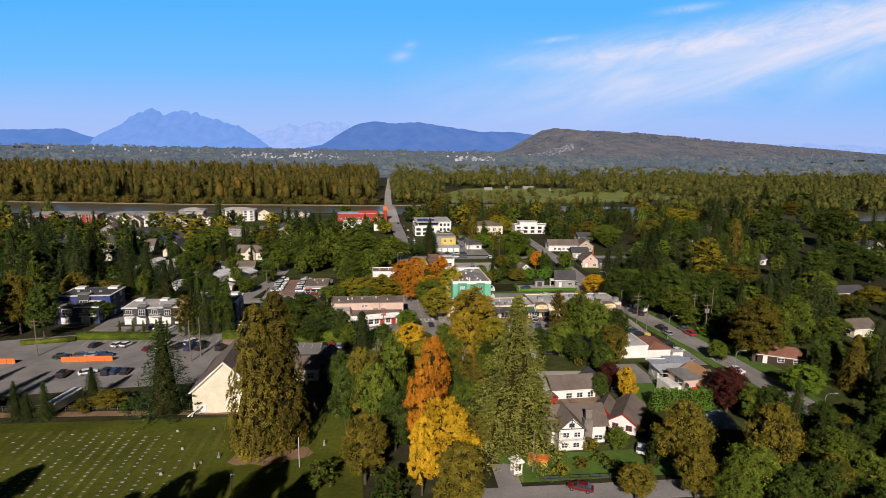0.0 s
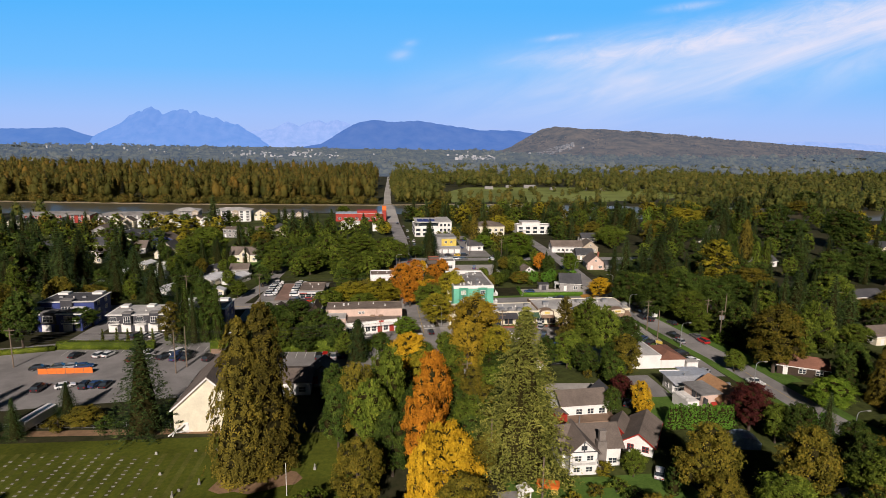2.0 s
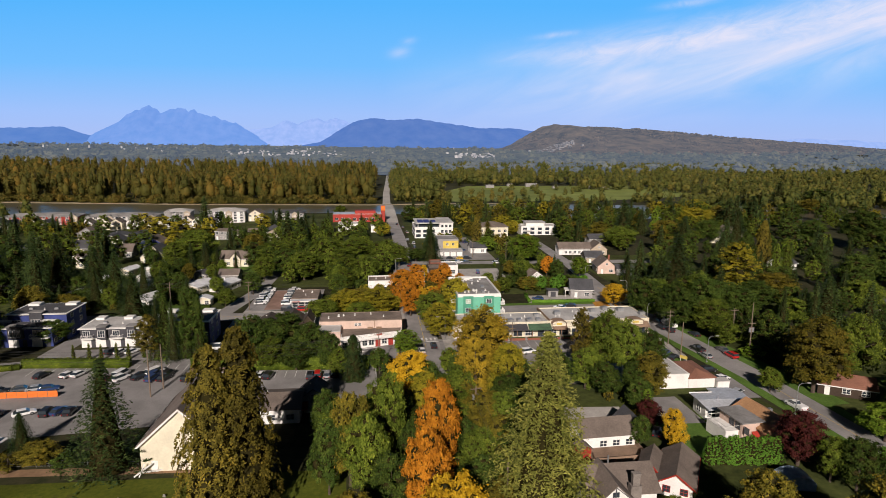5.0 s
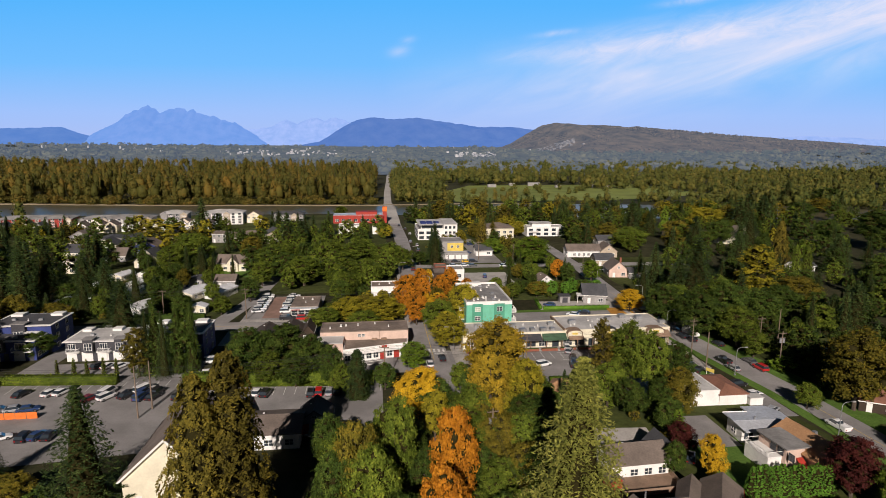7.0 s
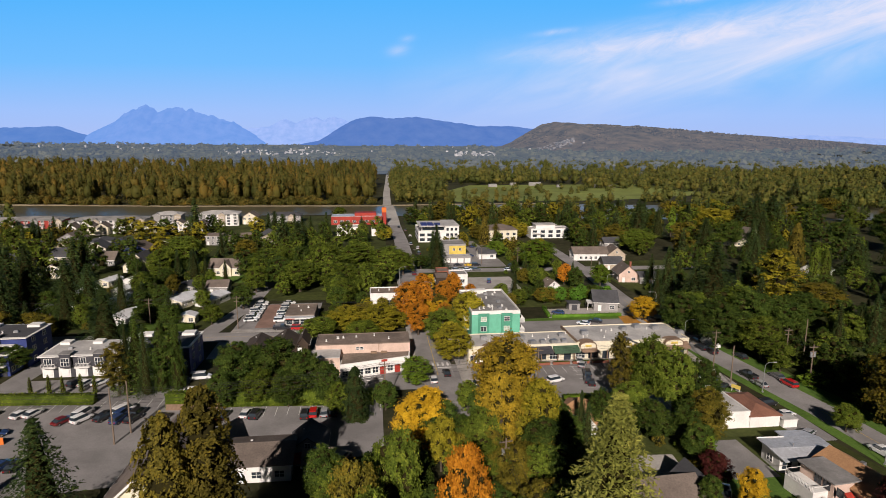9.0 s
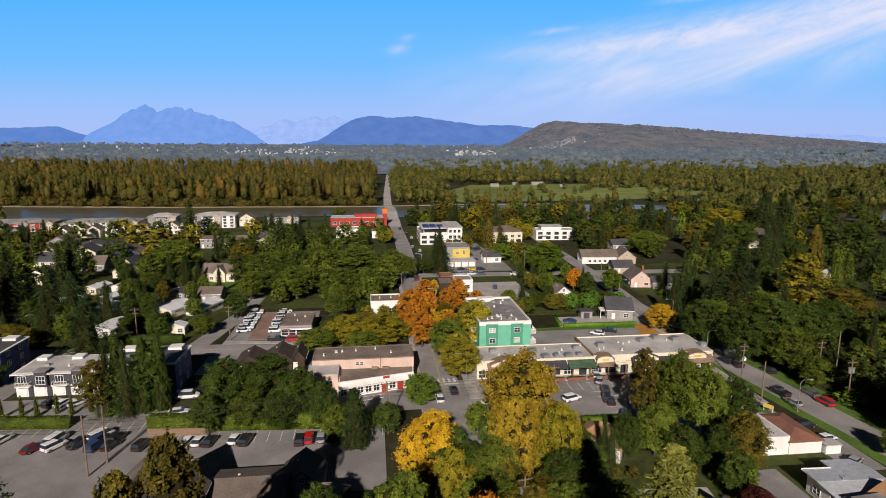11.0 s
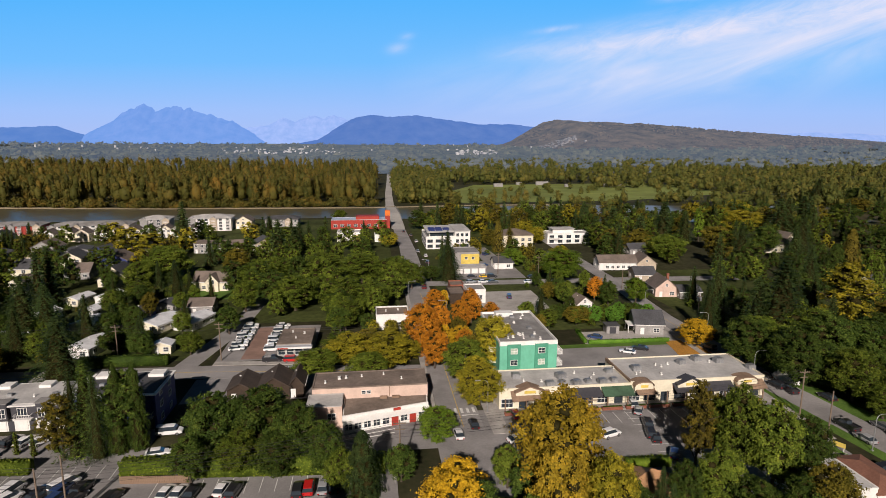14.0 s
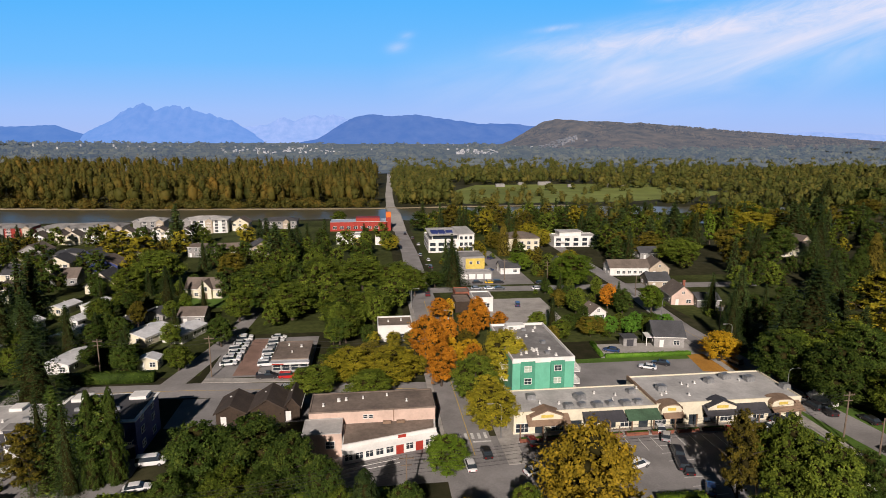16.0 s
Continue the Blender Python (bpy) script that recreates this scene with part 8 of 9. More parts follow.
# rows of white cars at the dealer
for i in range(9):
    vehicle("suv" if i % 3 == 1 else "sedan", "silver" if i == 6 else "white", -41.2 + (i % 2) * 0.25, 242.5 + i * 2.75, 8)
    vehicle("suv" if i % 3 == 0 else "sedan", "silver" if i == 4 else "white", -31.0 - (i % 2) * 0.25, 241.0 + i * 2.75, 4)
# box truck by the east street
truck = thing("box_truck", 100.2, 202.5, 0, 95, "white box truck parked beside the street", "truck")
part("box", Solid().box(-3.4, -1.15, 0.9, 1.6, 1.15, 3.3), M_WHITE, truck, bevel=0.06)
part("cab", Solid().loft([section(1.7, 2.1, 0.5, 2.3), section(2.7, 2.1, 0.5, 2.2), section(3.1, 2.0, 0.5, 1.5), section(3.7, 1.9, 0.5, 1.3)]), PAINT["white"], truck)
part("windscreen", Solid().box(2.75, -0.9, 1.5, 2.98, 0.9, 2.1), M_GLASS, truck)
for x in (-2.2, 2.6):
    for y in (-0.95, 0.95):
        o = part("wheel", MESHES[("wheel", 1)], None, truck, at=pose(x, y, 0.45) @ Matrix.Diagonal((1.3, 1.3, 1.3, 1)))
        part("rim", MESHES[("rim", 1)], None, o)
# white trailer beside the wire fence
trl = thing("box_trailer", -71.4, 135.0, 0, 78, "white box trailer beside the parking yard", "trailer")
part("box", Solid().loft([section(-4.5, 2.3, 0.7, 2.9, 0.2), section(4.2, 2.3, 0.7, 2.9, 0.2), section(4.8, 2.0, 0.8, 2.5, 0.2)]), PAINT["white"], trl)
for y in (-1.0, 1.0):
    for x in (-0.7, 0.5):
        o = part("wheel", MESHES[("wheel", 1)], None, trl, at=pose(x, y, 0.34))
        part("rim", MESHES[("rim", 1)], None, o)
part("hitch", Solid().tube([(4.7, 0, 0.6), (6.0, 0, 0.5)], 0.08, 6).tube([(5.8, 0, 0.5), (5.8, 0, -0.0)], 0.06, 6), M_STEEL, trl)
# orange hay wagon in the garden
wag = thing("hay_wagon", 31.2, 100.3, 0, 160, "orange farm wagon with yellow wheels", "wagon")
part("bed", Solid().add([(-1.7, -0.7, 0.9), (1.7, -0.7, 0.9), (1.7, 0.7, 0.9), (-1.7, 0.7, 0.9), (-2.0, -1.0, 1.8), (2.0, -1.0, 1.8), (2.0, 1.0, 1.8), (-2.0, 1.0, 1.8)], [(3, 2, 1, 0), (4, 5, 6, 7), (0, 1, 5, 4), (1, 2, 6, 5), (2, 3, 7, 6), (3, 0, 4, 7)]), M_ORANGE, wag)
for x in (-1.2, 1.2):
    for y in (-0.95, 0.95):
        sp = Solid()
        for k in range(12):
            a0, a1 = 2 * math.pi * k / 12, 2 * math.pi * (k + 1) / 12
            sp.tube([(0.62 * math.cos(a0), 0, 0.62 * math.sin(a0)), (0.62 * math.cos(a1), 0, 0.62 * math.sin(a1))], 0.06, 4)
            sp.tube([(0, 0, 0), (0.6 * math.cos(a0), 0, 0.6 * math.sin(a0))], 0.03, 4)
        part("wheel", sp, M_YELLOW, wag, "yellow spoked wheel", at=pose(x, y, 0.68))
# ---- poles, lamps, fences, stones, hedges ----
def pole_mesh(h, cross):
    s = Solid().tube([(0, 0, -0.2), (0, 0, h)], [0.19, 0.12], 7)
    if cross:
        s.box(-1.2, -0.07, h - 0.75, 1.2, 0.07, h - 0.6)
        for x in (-1.1, -0.55, 0.55, 1.1):
            s.tube([(x, 0, h - 0.6), (x, 0, h - 0.4)], 0.05, 5)
        s.box(-0.9, -0.06, h - 1.9, 0.9, 0.06, h - 1.77)
    return s


def utility_pole(x, y, h=11.0, cross=True, can=False, rz=0.0):
    t = thing("utility_pole", x, y, 0, rz, "weathered wooden utility pole with crossarms" if cross else "plain weathered wooden pole", "pole", "utility poles")
    part("pole", shared(("pole", round(h, 1), cross), lambda: pole_mesh(h, cross), M_POLE), None, t)
    if can:
        part("transformer", shared(("transformer", 1), lambda: Solid().tube([(0.45, 0, 7.8), (0.45, 0, 9.0)], 0.32, 10).tube([(-0.45, 0, 7.8), (-0.45, 0, 9.0)], 0.32, 10), M_STEEL), None, t, "grey transformer cans")
    return t


POLES = [(-51.6, 162, 12, False), (-50.2, 166.5, 11.5, False), (2.6, 173, 11, True), (22.8, 153, 11, True), (22.2, 136, 11, True), (22.2, 107, 11, False), (91.2, 186, 11, True), (90.4, 177, 10, False), (112.2, 186, 11, True), (123, 192.5, 11, False), (109, 173, 11, True), (-43.6, 235, 11, True), (-72, 239, 10, True), (54.8, 330, 10, True), (71, 320.5, 10, True), (105.3, 251, 10, True), (99.8, 298, 8, False), (29.5, 98, 8, False), (-96, 170, 11, True)]
for i, (x, y, h, cr) in enumerate(POLES):
    utility_pole(x, y, h, cr, can=i in (3, 4, 10, 15), rz=0 if i not in (3, 4) else 10)


def cable(a, b, sag, label="black overhead cable strung between poles", r=0.022):
    pts = [Vector(a).lerp(Vector(b), i / 8) - Vector((0, 0, sag * 4 * (i / 8) * (1 - i / 8))) for i in range(9)]
    t = tagged(part("cable", Solid().tube(pts, r, 4), M_WIRE), label, "cable", "overhead cables")
    return t


for dz, dy in ((-0.5, 0.0), (-0.5, 0.9), (-0.6, -0.9), (-1.8, 0.2), (-2.6, 0.0), (-3.3, 0.1)):
    cable((-96, 170 + dy, 11 + dz), (-51.0, 164 + dy, 11 + dz), 0.9)
    cable((-51.0, 164 + dy, 11 + dz), (2.6, 173 + dy, 11 + dz), 1.1)
    cable((2.6, 173 + dy, 11 + dz), (40, 178 + dy, 11 + dz), 0.8)
    cable((40, 178 + dy, 11 + dz), (91.2, 186 + dy, 11 + dz), 1.0)
utility_pole(40, 178, 11, True)
for dz, dx in ((-0.5, -0.9), (-0.5, 0.9), (-1.8, 0.0)):
    cable((22.8 + dx, 153, 11 + dz), (22.2 + dx, 136, 11 + dz), 0.5)
    cable((22.2 + dx, 136, 11 + dz), (22.2 + dx, 107, 11 + dz), 0.8)
    cable((109 + dx, 173, 11 + dz), (112.2 + dx, 186, 11 + dz), 0.3)
    cable((112.2 + dx, 186, 11 + dz), (105.3 + dx, 251, 10 + dz), 1.2)
    cable((-72, 239 + dx, 10 + dz), (-43.6, 235 + dx, 11 + dz), 0.8)
    cable((-43.6, 235 + dx, 11 + dz), (11, 231 + dx, 10 + dz), 1.2)
    cable((-72, 239 + dx, 10 + dz), (-140, 243 + dx, 10 + dz), 1.2)
utility_pole(11, 231, 10, True)
utility_pole(-140, 243, 10, True)


def street_lamp(x, y, rz, h=7.6):
    t = thing("street_lamp", x, y, 0, rz, "tall grey street lamp with curved arm", "street lamp", "street lamps")
    part("pole", shared(("lamp_pole", 1), lambda: Solid().tube([(0, 0, 0), (0, 0, h - 0.9), (0.25, 0, h - 0.3), (0.8, 0, h), (2.2, 0, h + 0.05)], [0.11, 0.08, 0.07, 0.06, 0.05], 7).box(-0.2, -0.2, 0, 0.2, 0.2, 0.25), M_STEEL), None, t)
    part("lamp_head", shared(("lamp_head", 1), lambda: Solid().box(2.1, -0.16, h - 0.05, 2.9, 0.16, h + 0.14), M_GREY), None, t)


for x, y, rz in ((94.0, 206, 0), (94.9, 171, 0), (96.5, 138, 0), (94.9, 267.7, 0), (101.4, 239, 180), (99.4, 110, 0), (23.2, 196, 180), (22.5, 262, 180), (11.4, 290, 0), (23, 330, 180)):
    street_lamp(x, y, rz)

# wire fence along the cemetery
fence = thing("wire_fence", -83, 133.4, 0, -3.2, "rusty wire fence on thin steel posts", "fence")
post = shared(("fence_post", 1), lambda: Solid().tube([(0, 0, 0), (0, 0, 1.3)], 0.045, 5), M_STEEL)
for i in range(22):
    part("post", post, None, fence, at=pose(-8 + i * 2.3, 0, 0))
for z in (0.25, 0.75, 1.25):
    part("rail", Solid().box(-8, -0.015, z, 40.4, 0.015, z + 0.03), M_STEEL, fence)

# orange barrier fence in the big yard
of = thing("barrier_fence", -86.8, 164.2, 0, 0, "bright orange mesh barrier fence", "fence")
for i in range(6):
    part("panel", shared(("barrier", 1), lambda: Solid().box(0.03, -0.04, 0.05, 2.2, 0.04, 1.55), M_ORANGE), None, of, at=pose(i * 2.25, (i % 2) * 0.05, 0))
    part("post", shared(("barrier_post", 1), lambda: Solid().tube([(0, 0, 0), (0, 0, 1.9)], 0.05, 5), M_DECK), None, of, at=pose(i * 2.25, 0, 0))
of2 = thing("barrier_fence", -121, 165.6, 0, -4, "bright orange mesh barrier fence", "fence")
for i in range(10):
    part("panel", MESHES[("barrier", 1)], None, of2, at=pose(i * 2.25, 0, 0))
bf = thing("board_fence", -46.5, 176.4, 0, -5, "weathered board fence at the yard's edge", "fence")
for i in range(40):
    part("board", shared(("fence_board", 1), lambda: Solid().box(0, -0.03, 0.05, 0.27, 0.03, 1.5), M_DECK), None, bf, at=pose(i * 0.3, 0, 0))

# flat grave markers in rows, and a few upright stones
marker = shared(("grave_marker", 1), lambda: Solid().box(-0.5, -0.32, 0, 0.5, 0.32, 0.10).box(-0.36, -0.2, 0.10, 0.36, 0.2, 0.13), M_STONE)
gv = random.Random(8)
count = 0
strips = Solid()
for row in range(21):
    x0 = -84 + row * 2.55 + gv.uniform(-0.15, 0.15)
    far = 121.5 if row < 14 else 119
    strips.add([(x0 - 0.55, 88, 0.026), (x0 + 0.45, 88, 0.026), (x0 + 1.0, far + 1, 0.026), (x0, far + 1, 0.026)], [(0, 1, 2, 3)])
    for i in range(26):
        y = 90 + i * 1.28 + gv.uniform(-0.1, 0.1)
        x = x0 + (y - 90) * 0.018 + gv.uniform(-0.06, 0.06)
        if y > far or x > -20 - (124 - y) * 0.1 or gv.random() < (0.16 if 6 < row < 17 else 0.55) or count >= 300:
            continue
        count += 1
        ob = part("grave_marker", marker, None, None, at=pose(x, y, 0.0, 0, 0, gv.uniform(-4, 4)) @ Matrix.Diagonal((gv.uniform(0.42, 0.7), gv.uniform(0.4, 0.62), 0.5, 1)))
        tagged(ob, "flat pale stone grave marker in the grass", "grave marker", "grave markers")
structure("grass_strips", strips, mat("worn_grass", (0.125, 0.125, 0.026), (0.075, 0.092, 0.016), 1.0, 1.5, 0.1, 0.4, spec=0.1, dirt=0.35), "strips of worn yellowish grass along the graves", "grass", kind="stuff")
stone = shared(("headstone", 1), lambda: Solid().box(-0.55, -0.25, 0, 0.55, 0.25, 0.2).loft([[(-0.42, y, 0.2), (0.42, y, 0.2), (0.42, y, 0.85), (0.2, y, 1.05), (-0.2, y, 1.05), (-0.42, y, 0.85)] for y in (-0.11, 0.11)]), M_STONE)
for i in range(9):
    x, y = gv.uniform(-42, -26), gv.uniform(100, 122)
    ob = part("headstone", stone, None, None, at=pose(x, y, 0, 0, 0, gv.uniform(-15, 15)) @ Matrix.Diagonal((0.55, 0.55, 0.5, 1)))
    tagged(ob, "upright pale headstone with rounded top", "headstone", "headstones")
for x, y in ((-30.5, 108.5), (-34, 105), (-27.5, 113), (-10.5, 111.5)):
    st = thing("grave_statue", x, y, 0, 0, "small white grave statue on a plinth", "statue", "grave statues")
    st.scale = (0.6, 0.6, 0.6)
    part("statue", Solid().box(-0.4, -0.4, 0, 0.4, 0.4, 0.7).loft([[(r * math.cos(k * math.pi / 4), r * math.sin(k * math.pi / 4), z) for k in range(8)] for r, z in ((0.3, 0.7), (0.22, 1.3), (0.28, 1.7), (0.1, 2.0))]), M_STONE, st)
fp = thing("flag_pole", -14.5, 103.5, 0, 0, "thin white metal flag pole", "pole")
part("pole", Solid().tube([(0, 0, 0), (0, 0, 6.2)], [0.07, 0.04], 7), M_WHITE, fp)
ls = thing("yard_lamp", -24.5, 93.5, 0, 0, "thin yard lamp post in the grass", "lamp post")
part("pole", Solid().tube([(0, 0, 0), (0, 0, 5.0)], [0.07, 0.05], 7), M_STEEL, ls)
part("lamp_head", Solid().box(-0.1, -0.1, 5.0, 0.6, 0.1, 5.15), M_WHITE, ls)

# small gatehouse and garden fence
gate = thing("gate_shrine", 26.2, 97.6, 0, 12, "small white pavilion with peaked roof", "pavilion")
part("base", Solid().box(-0.9, -0.9, 0, 0.9, 0.9, 0.35), M_CONCRETE, gate)
for x in (-0.75, 0.75):
    for y in (-0.75, 0.75):
        part("post", Solid().box(x - 0.1, y - 0.1, 0.35, x + 0.1, y + 0.1, 2.6), M_WHITE, gate)
part("panel", Solid().box(-0.7, -0.8, 0.35, 0.7, -0.7, 1.2).box(-0.7, 0.7, 0.35, 0.7, 0.8, 2.4), M_WHITE, gate)
part("roof", hip_roof(-0.9, -0.9, 0.9, 0.9, 2.75, 3.9, 0.25), M_WHITE, gate)
gf2 = thing("garden_fence", 30, 94.4, 0, -1, "dark garden fence beside the lane", "fence")
for i in range(12):
    part("post", shared(("garden_post", 1), lambda: Solid().box(-0.06, -0.06, 0, 0.06, 0.06, 1.1), M_DGREY), None, gf2, at=pose(i * 1.9, 0, 0))
for z in (0.45, 0.95):
    part("rail", Solid().box(0, -0.03, z, 20.9, 0.03, z + 0.08), M_DGREY, gf2)


def hedge(x0, y0, x1, y1, w, h, leaves, label, dense=60, size=0.16, round_top=False):
    """A clipped hedge: a leafy body dressed with sprays."""
    rng_h = np.random.default_rng(int(abs(x0 * 7 + y0 * 3)) + 1)
    L = math.hypot(x1 - x0, y1 - y0)
    n = int(dense * (L * (2 * h + w)) / 2)
    u, f = rng_h.random(n) * L, rng_h.random(n) * (2 * h + w)
    y = np.where(f < h, -w / 2, np.where(f < 2 * h, w / 2, f - 2 * h - w / 2))
    z = np.where(f < h, f, np.where(f < 2 * h, f - h, h))
    p = np.stack([u, y, z], 1) + rng_h.normal(0, 0.10, (n, 3))
    nn = np.stack([0 * u, np.where(f < h, -1, np.where(f < 2 * h, 1, 0)), np.where(f > 2 * h, 1, 0.3)], 1)
    core = Solid().box(0.05, -w / 2 + 0.08, 0, L - 0.05, w / 2 - 0.08, h - 0.08)
    me = quads_mesh(leaf_quads(p, nn, size, rng_h), (np.array(core.v), core.f), "hedge")
    me.materials.append(leaves)
    ob = new("hedge", me)
    ob.matrix_basis = pose(x0, y0, 0, 0, 0, math.degrees(math.atan2(y1 - y0, x1 - x0)))
    return tagged(ob, label, "hedge")


hedge(62, 236.2, 87, 235.6, 1.0, 1.2, L_HEDGE, "low clipped green hedge round a gravel yard", 22)
hedge(61.2, 236.6, 62.4, 247.5, 1.0, 1.2, L_HEDGE, "low clipped green hedge round a gravel yard", 22)
for i in range(9):
    tree("maple", 64.5 + i * 3.1, 254 + (i % 2) * 2.5, 5.6 + (i % 3) * 0.5, L_HEDGE if i % 3 else L_GREEN, "dense bushy green", 1.15)
hedge(-92, 184.5, -64, 182.2, 2.2, 2.2, L_GREEN, "wide green hedge beside the parking yard", 20, 0.2)
hedge(-47, 179.0, 0, 175.5, 2.6, 3.2, L_GREEN, "wide green hedge behind the parked cars", 18, 0.22)
hedge(-80, 234.5, -57, 234.0, 2.4, 2.6, L_DGREEN, "dark green hedge along the side street", 16, 0.2)
hedge(-106, 180, -92, 183, 1.4, 1.4, L_GREEN, "low green hedge beside the yard", 18, 0.2)
hedge(44.5, 171.5, 53.0, 171.3, 2.0, 1.4, L_BRIGHT, "clipped bright green hedge beside a cottage", 22)
for i in range(14):
    tree("cypress", 64.8 + i * 1.02, 120.6 - i * 0.1, 5.4 + (i % 3) * 0.25, L_HEDGE, "green", 1.35, group="cypress hedge")
for i in range(7):
    tree("cypress", 89.5 + i * 1.05, 118.0 - i * 0.9, 5.2 + (i % 3) * 0.3, L_HEDGE, "green", 1.35, group="cypress hedge")
for i in range(6):
    tree("cypress", -81 + i * 3.6, 188.0 + (i % 2), 4.6, L_GREEN, "young green", 0.8)

# painted bays and road lines
bay = shared(("bay_line", 1), lambda: Solid().box(-0.06, 0, 0.0, 0.06, 5.0, 0.012), M_LINE)


def bays(x, y, n, step, rz, label="white painted parking bay lines"):
    t = thing("bay_lines", x, y, 0.032, rz, label, "road marking", kind="structure")
    for i in range(n):
        part("line", bay, None, t, at=pose(i * step, 0, 0))


bays(40, 187.8, 17, 2.75, 0)
bays(58, 170, 10, 2.75, 90)
bays(47, 213, 16, 2.6, 0)
bays(-40, 171, 17, 2.6, 0)
bays(-88, 178, 16, 2.6, 0)
for x0, y0, x1, y1, w, m in ((16.8, 190, 16.9, 300, 0.14, M_YLINE), (-100, 228.8, -46, 227, 0.14, M_YLINE), (-46, 227, 8, 222, 0.14, M_YLINE), (97.4, 200, 97.1, 258, 0.12, M_YLINE), (103.5, 112, 101.7, 160, 0.12, M_YLINE)):
    structure("road_line", ribbon([(x0, y0), (x1, y1)], w, 0.062, 0.01), m, "faded yellow centre line", "road marking")
structure("stop_line", sheet(rect(17.3, 194.8, 21, 195.3), 0.062, 0.01), M_LINE, "white stop line", "road marking")
for i in range(6):
    structure("crossing_bar", sheet(rect(13.2 + i * 1.35, 196.2, 13.8 + i * 1.35, 198.6), 0.062, 0.01), M_LINE, "white crossing bar", "road marking")
kerb = structure("kerb_lawn", ribbon([(88.9, 170.5), (89.2, 192)], 0.3, 0.18, 0.2), M_CONCRETE, "concrete kerb along the lawn", "kerb")
sgn = thing("sign_board", 88.3, 171.8, 0, -60, "yellow sign board on two posts", "sign")
part("board", Solid().box(-1.1, -0.06, 0.9, 1.1, 0.06, 1.8), M_YELLOW, sgn)
for x in (-0.9, 0.9):
    part("post", Solid().box(x - 0.06, -0.05, 0, x + 0.06, 0.05, 0.9), M_WHITE, sgn)

# bridge over the channel
br = thing("bridge", 15.3, 545, 0, 0.6, "grey concrete road bridge over the channel", "bridge")
part("deck", Solid().add([(-4.5, -70, -0.2), (4.5, -70, -0.2), (4.5, 70, -0.2), (-4.5, 70, -0.2), (-4.5, -70, 0.1), (4.5, -70, 0.1), (4.5, 0, 3.2), (-4.5, 0, 3.2), (4.5, 70, 0.1), (-4.5, 70, 0.1), (4.5, 0, 2.2), (-4.5, 0, 2.2)], [(4, 5, 6, 7), (7, 6, 8, 9), (1, 0, 11, 10), (10, 11, 3, 2), (0, 1, 5, 4), (2, 3, 9, 8), (1, 10, 6, 5), (10, 2, 8, 6), (11, 0, 4, 7), (3, 11, 7, 9)]), M_PALEROAD, br)
for sx in (-4.5, 4.4):
    part("railing", Solid().add([(sx, -70, 0.1), (sx + 0.1, -70, 0.1), (sx + 0.1, 0, 3.2), (sx, 0, 3.2), (sx, -70, 1.2), (sx + 0.1, -70, 1.2), (sx + 0.1, 0, 4.3), (sx, 0, 4.3)], [(3, 2, 1, 0), (4, 5, 6, 7), (0, 1, 5, 4), (1, 2, 6, 5), (2, 3, 7, 6), (3, 0, 4, 7)]).add([(sx, 0, 3.2), (sx + 0.1, 0, 3.2), (sx + 0.1, 70, 0.1), (sx, 70, 0.1), (sx, 0, 4.3), (sx + 0.1, 0, 4.3), (sx + 0.1, 70, 1.2), (sx, 70, 1.2)], [(3, 2, 1, 0), (4, 5, 6, 7), (0, 1, 5, 4), (1, 2, 6, 5), (2, 3, 7, 6), (3, 0, 4, 7)]), M_CONCRETE, br)
for yy in (-25, 0, 25):
    part("pier", Solid().box(-3.5, yy - 0.6, -0.5, 3.5, yy + 0.6, 2.0), M_CONCRETE, br)
# ---- trees that fill the gardens and woods ----
KEEP = [(8, 158, 26, 620), (20.5, 60, 27, 101), (38, 104, 60, 136), (43, 136, 57, 147), (24, 160, 92, 250), (28, 211, 46, 270), (97, 104, 110, 420), (88, 112, 97, 420), (-140, 222, 14, 236), (-46, 234, -17, 268), (-132, 137, -40, 190), (-116, 190, -44, 222), (-44, 128, -26, 180), (-42, 150, 4, 178), (-18, 186, 12, 232), (14, 308, 165, 322), (-300, 10, -8, 130), (26, 60, 62, 106), (34, 320, 68, 362), (26, 390, 52, 434), (-260, 432, 10, 640), (66, 128, 96, 170), (40, 125, 60, 136), (-56, 236, -42, 300), (60, 90, 82, 122), (36, 268, 64, 302), (-2, 250, 12, 268), (68, 395, 126, 418), (108, 326, 134, 345), (104, 280, 126, 296), (196, 262, 214, 286), (186, 196, 208, 214), (205, 338, 244, 366), (150, 158, 172, 168), (296, 290, 340, 322)]
STOOD = []


def free(x, y, r=1.5):
    if any((x - a) ** 2 + (y - b) ** 2 < (c + r) ** 2 for a, b, c in HOUSES):
        return False
    return not any(a - r < x < c + r and b - r < y < d + r for a, b, c, d in KEEP)


fr = random.Random(12)


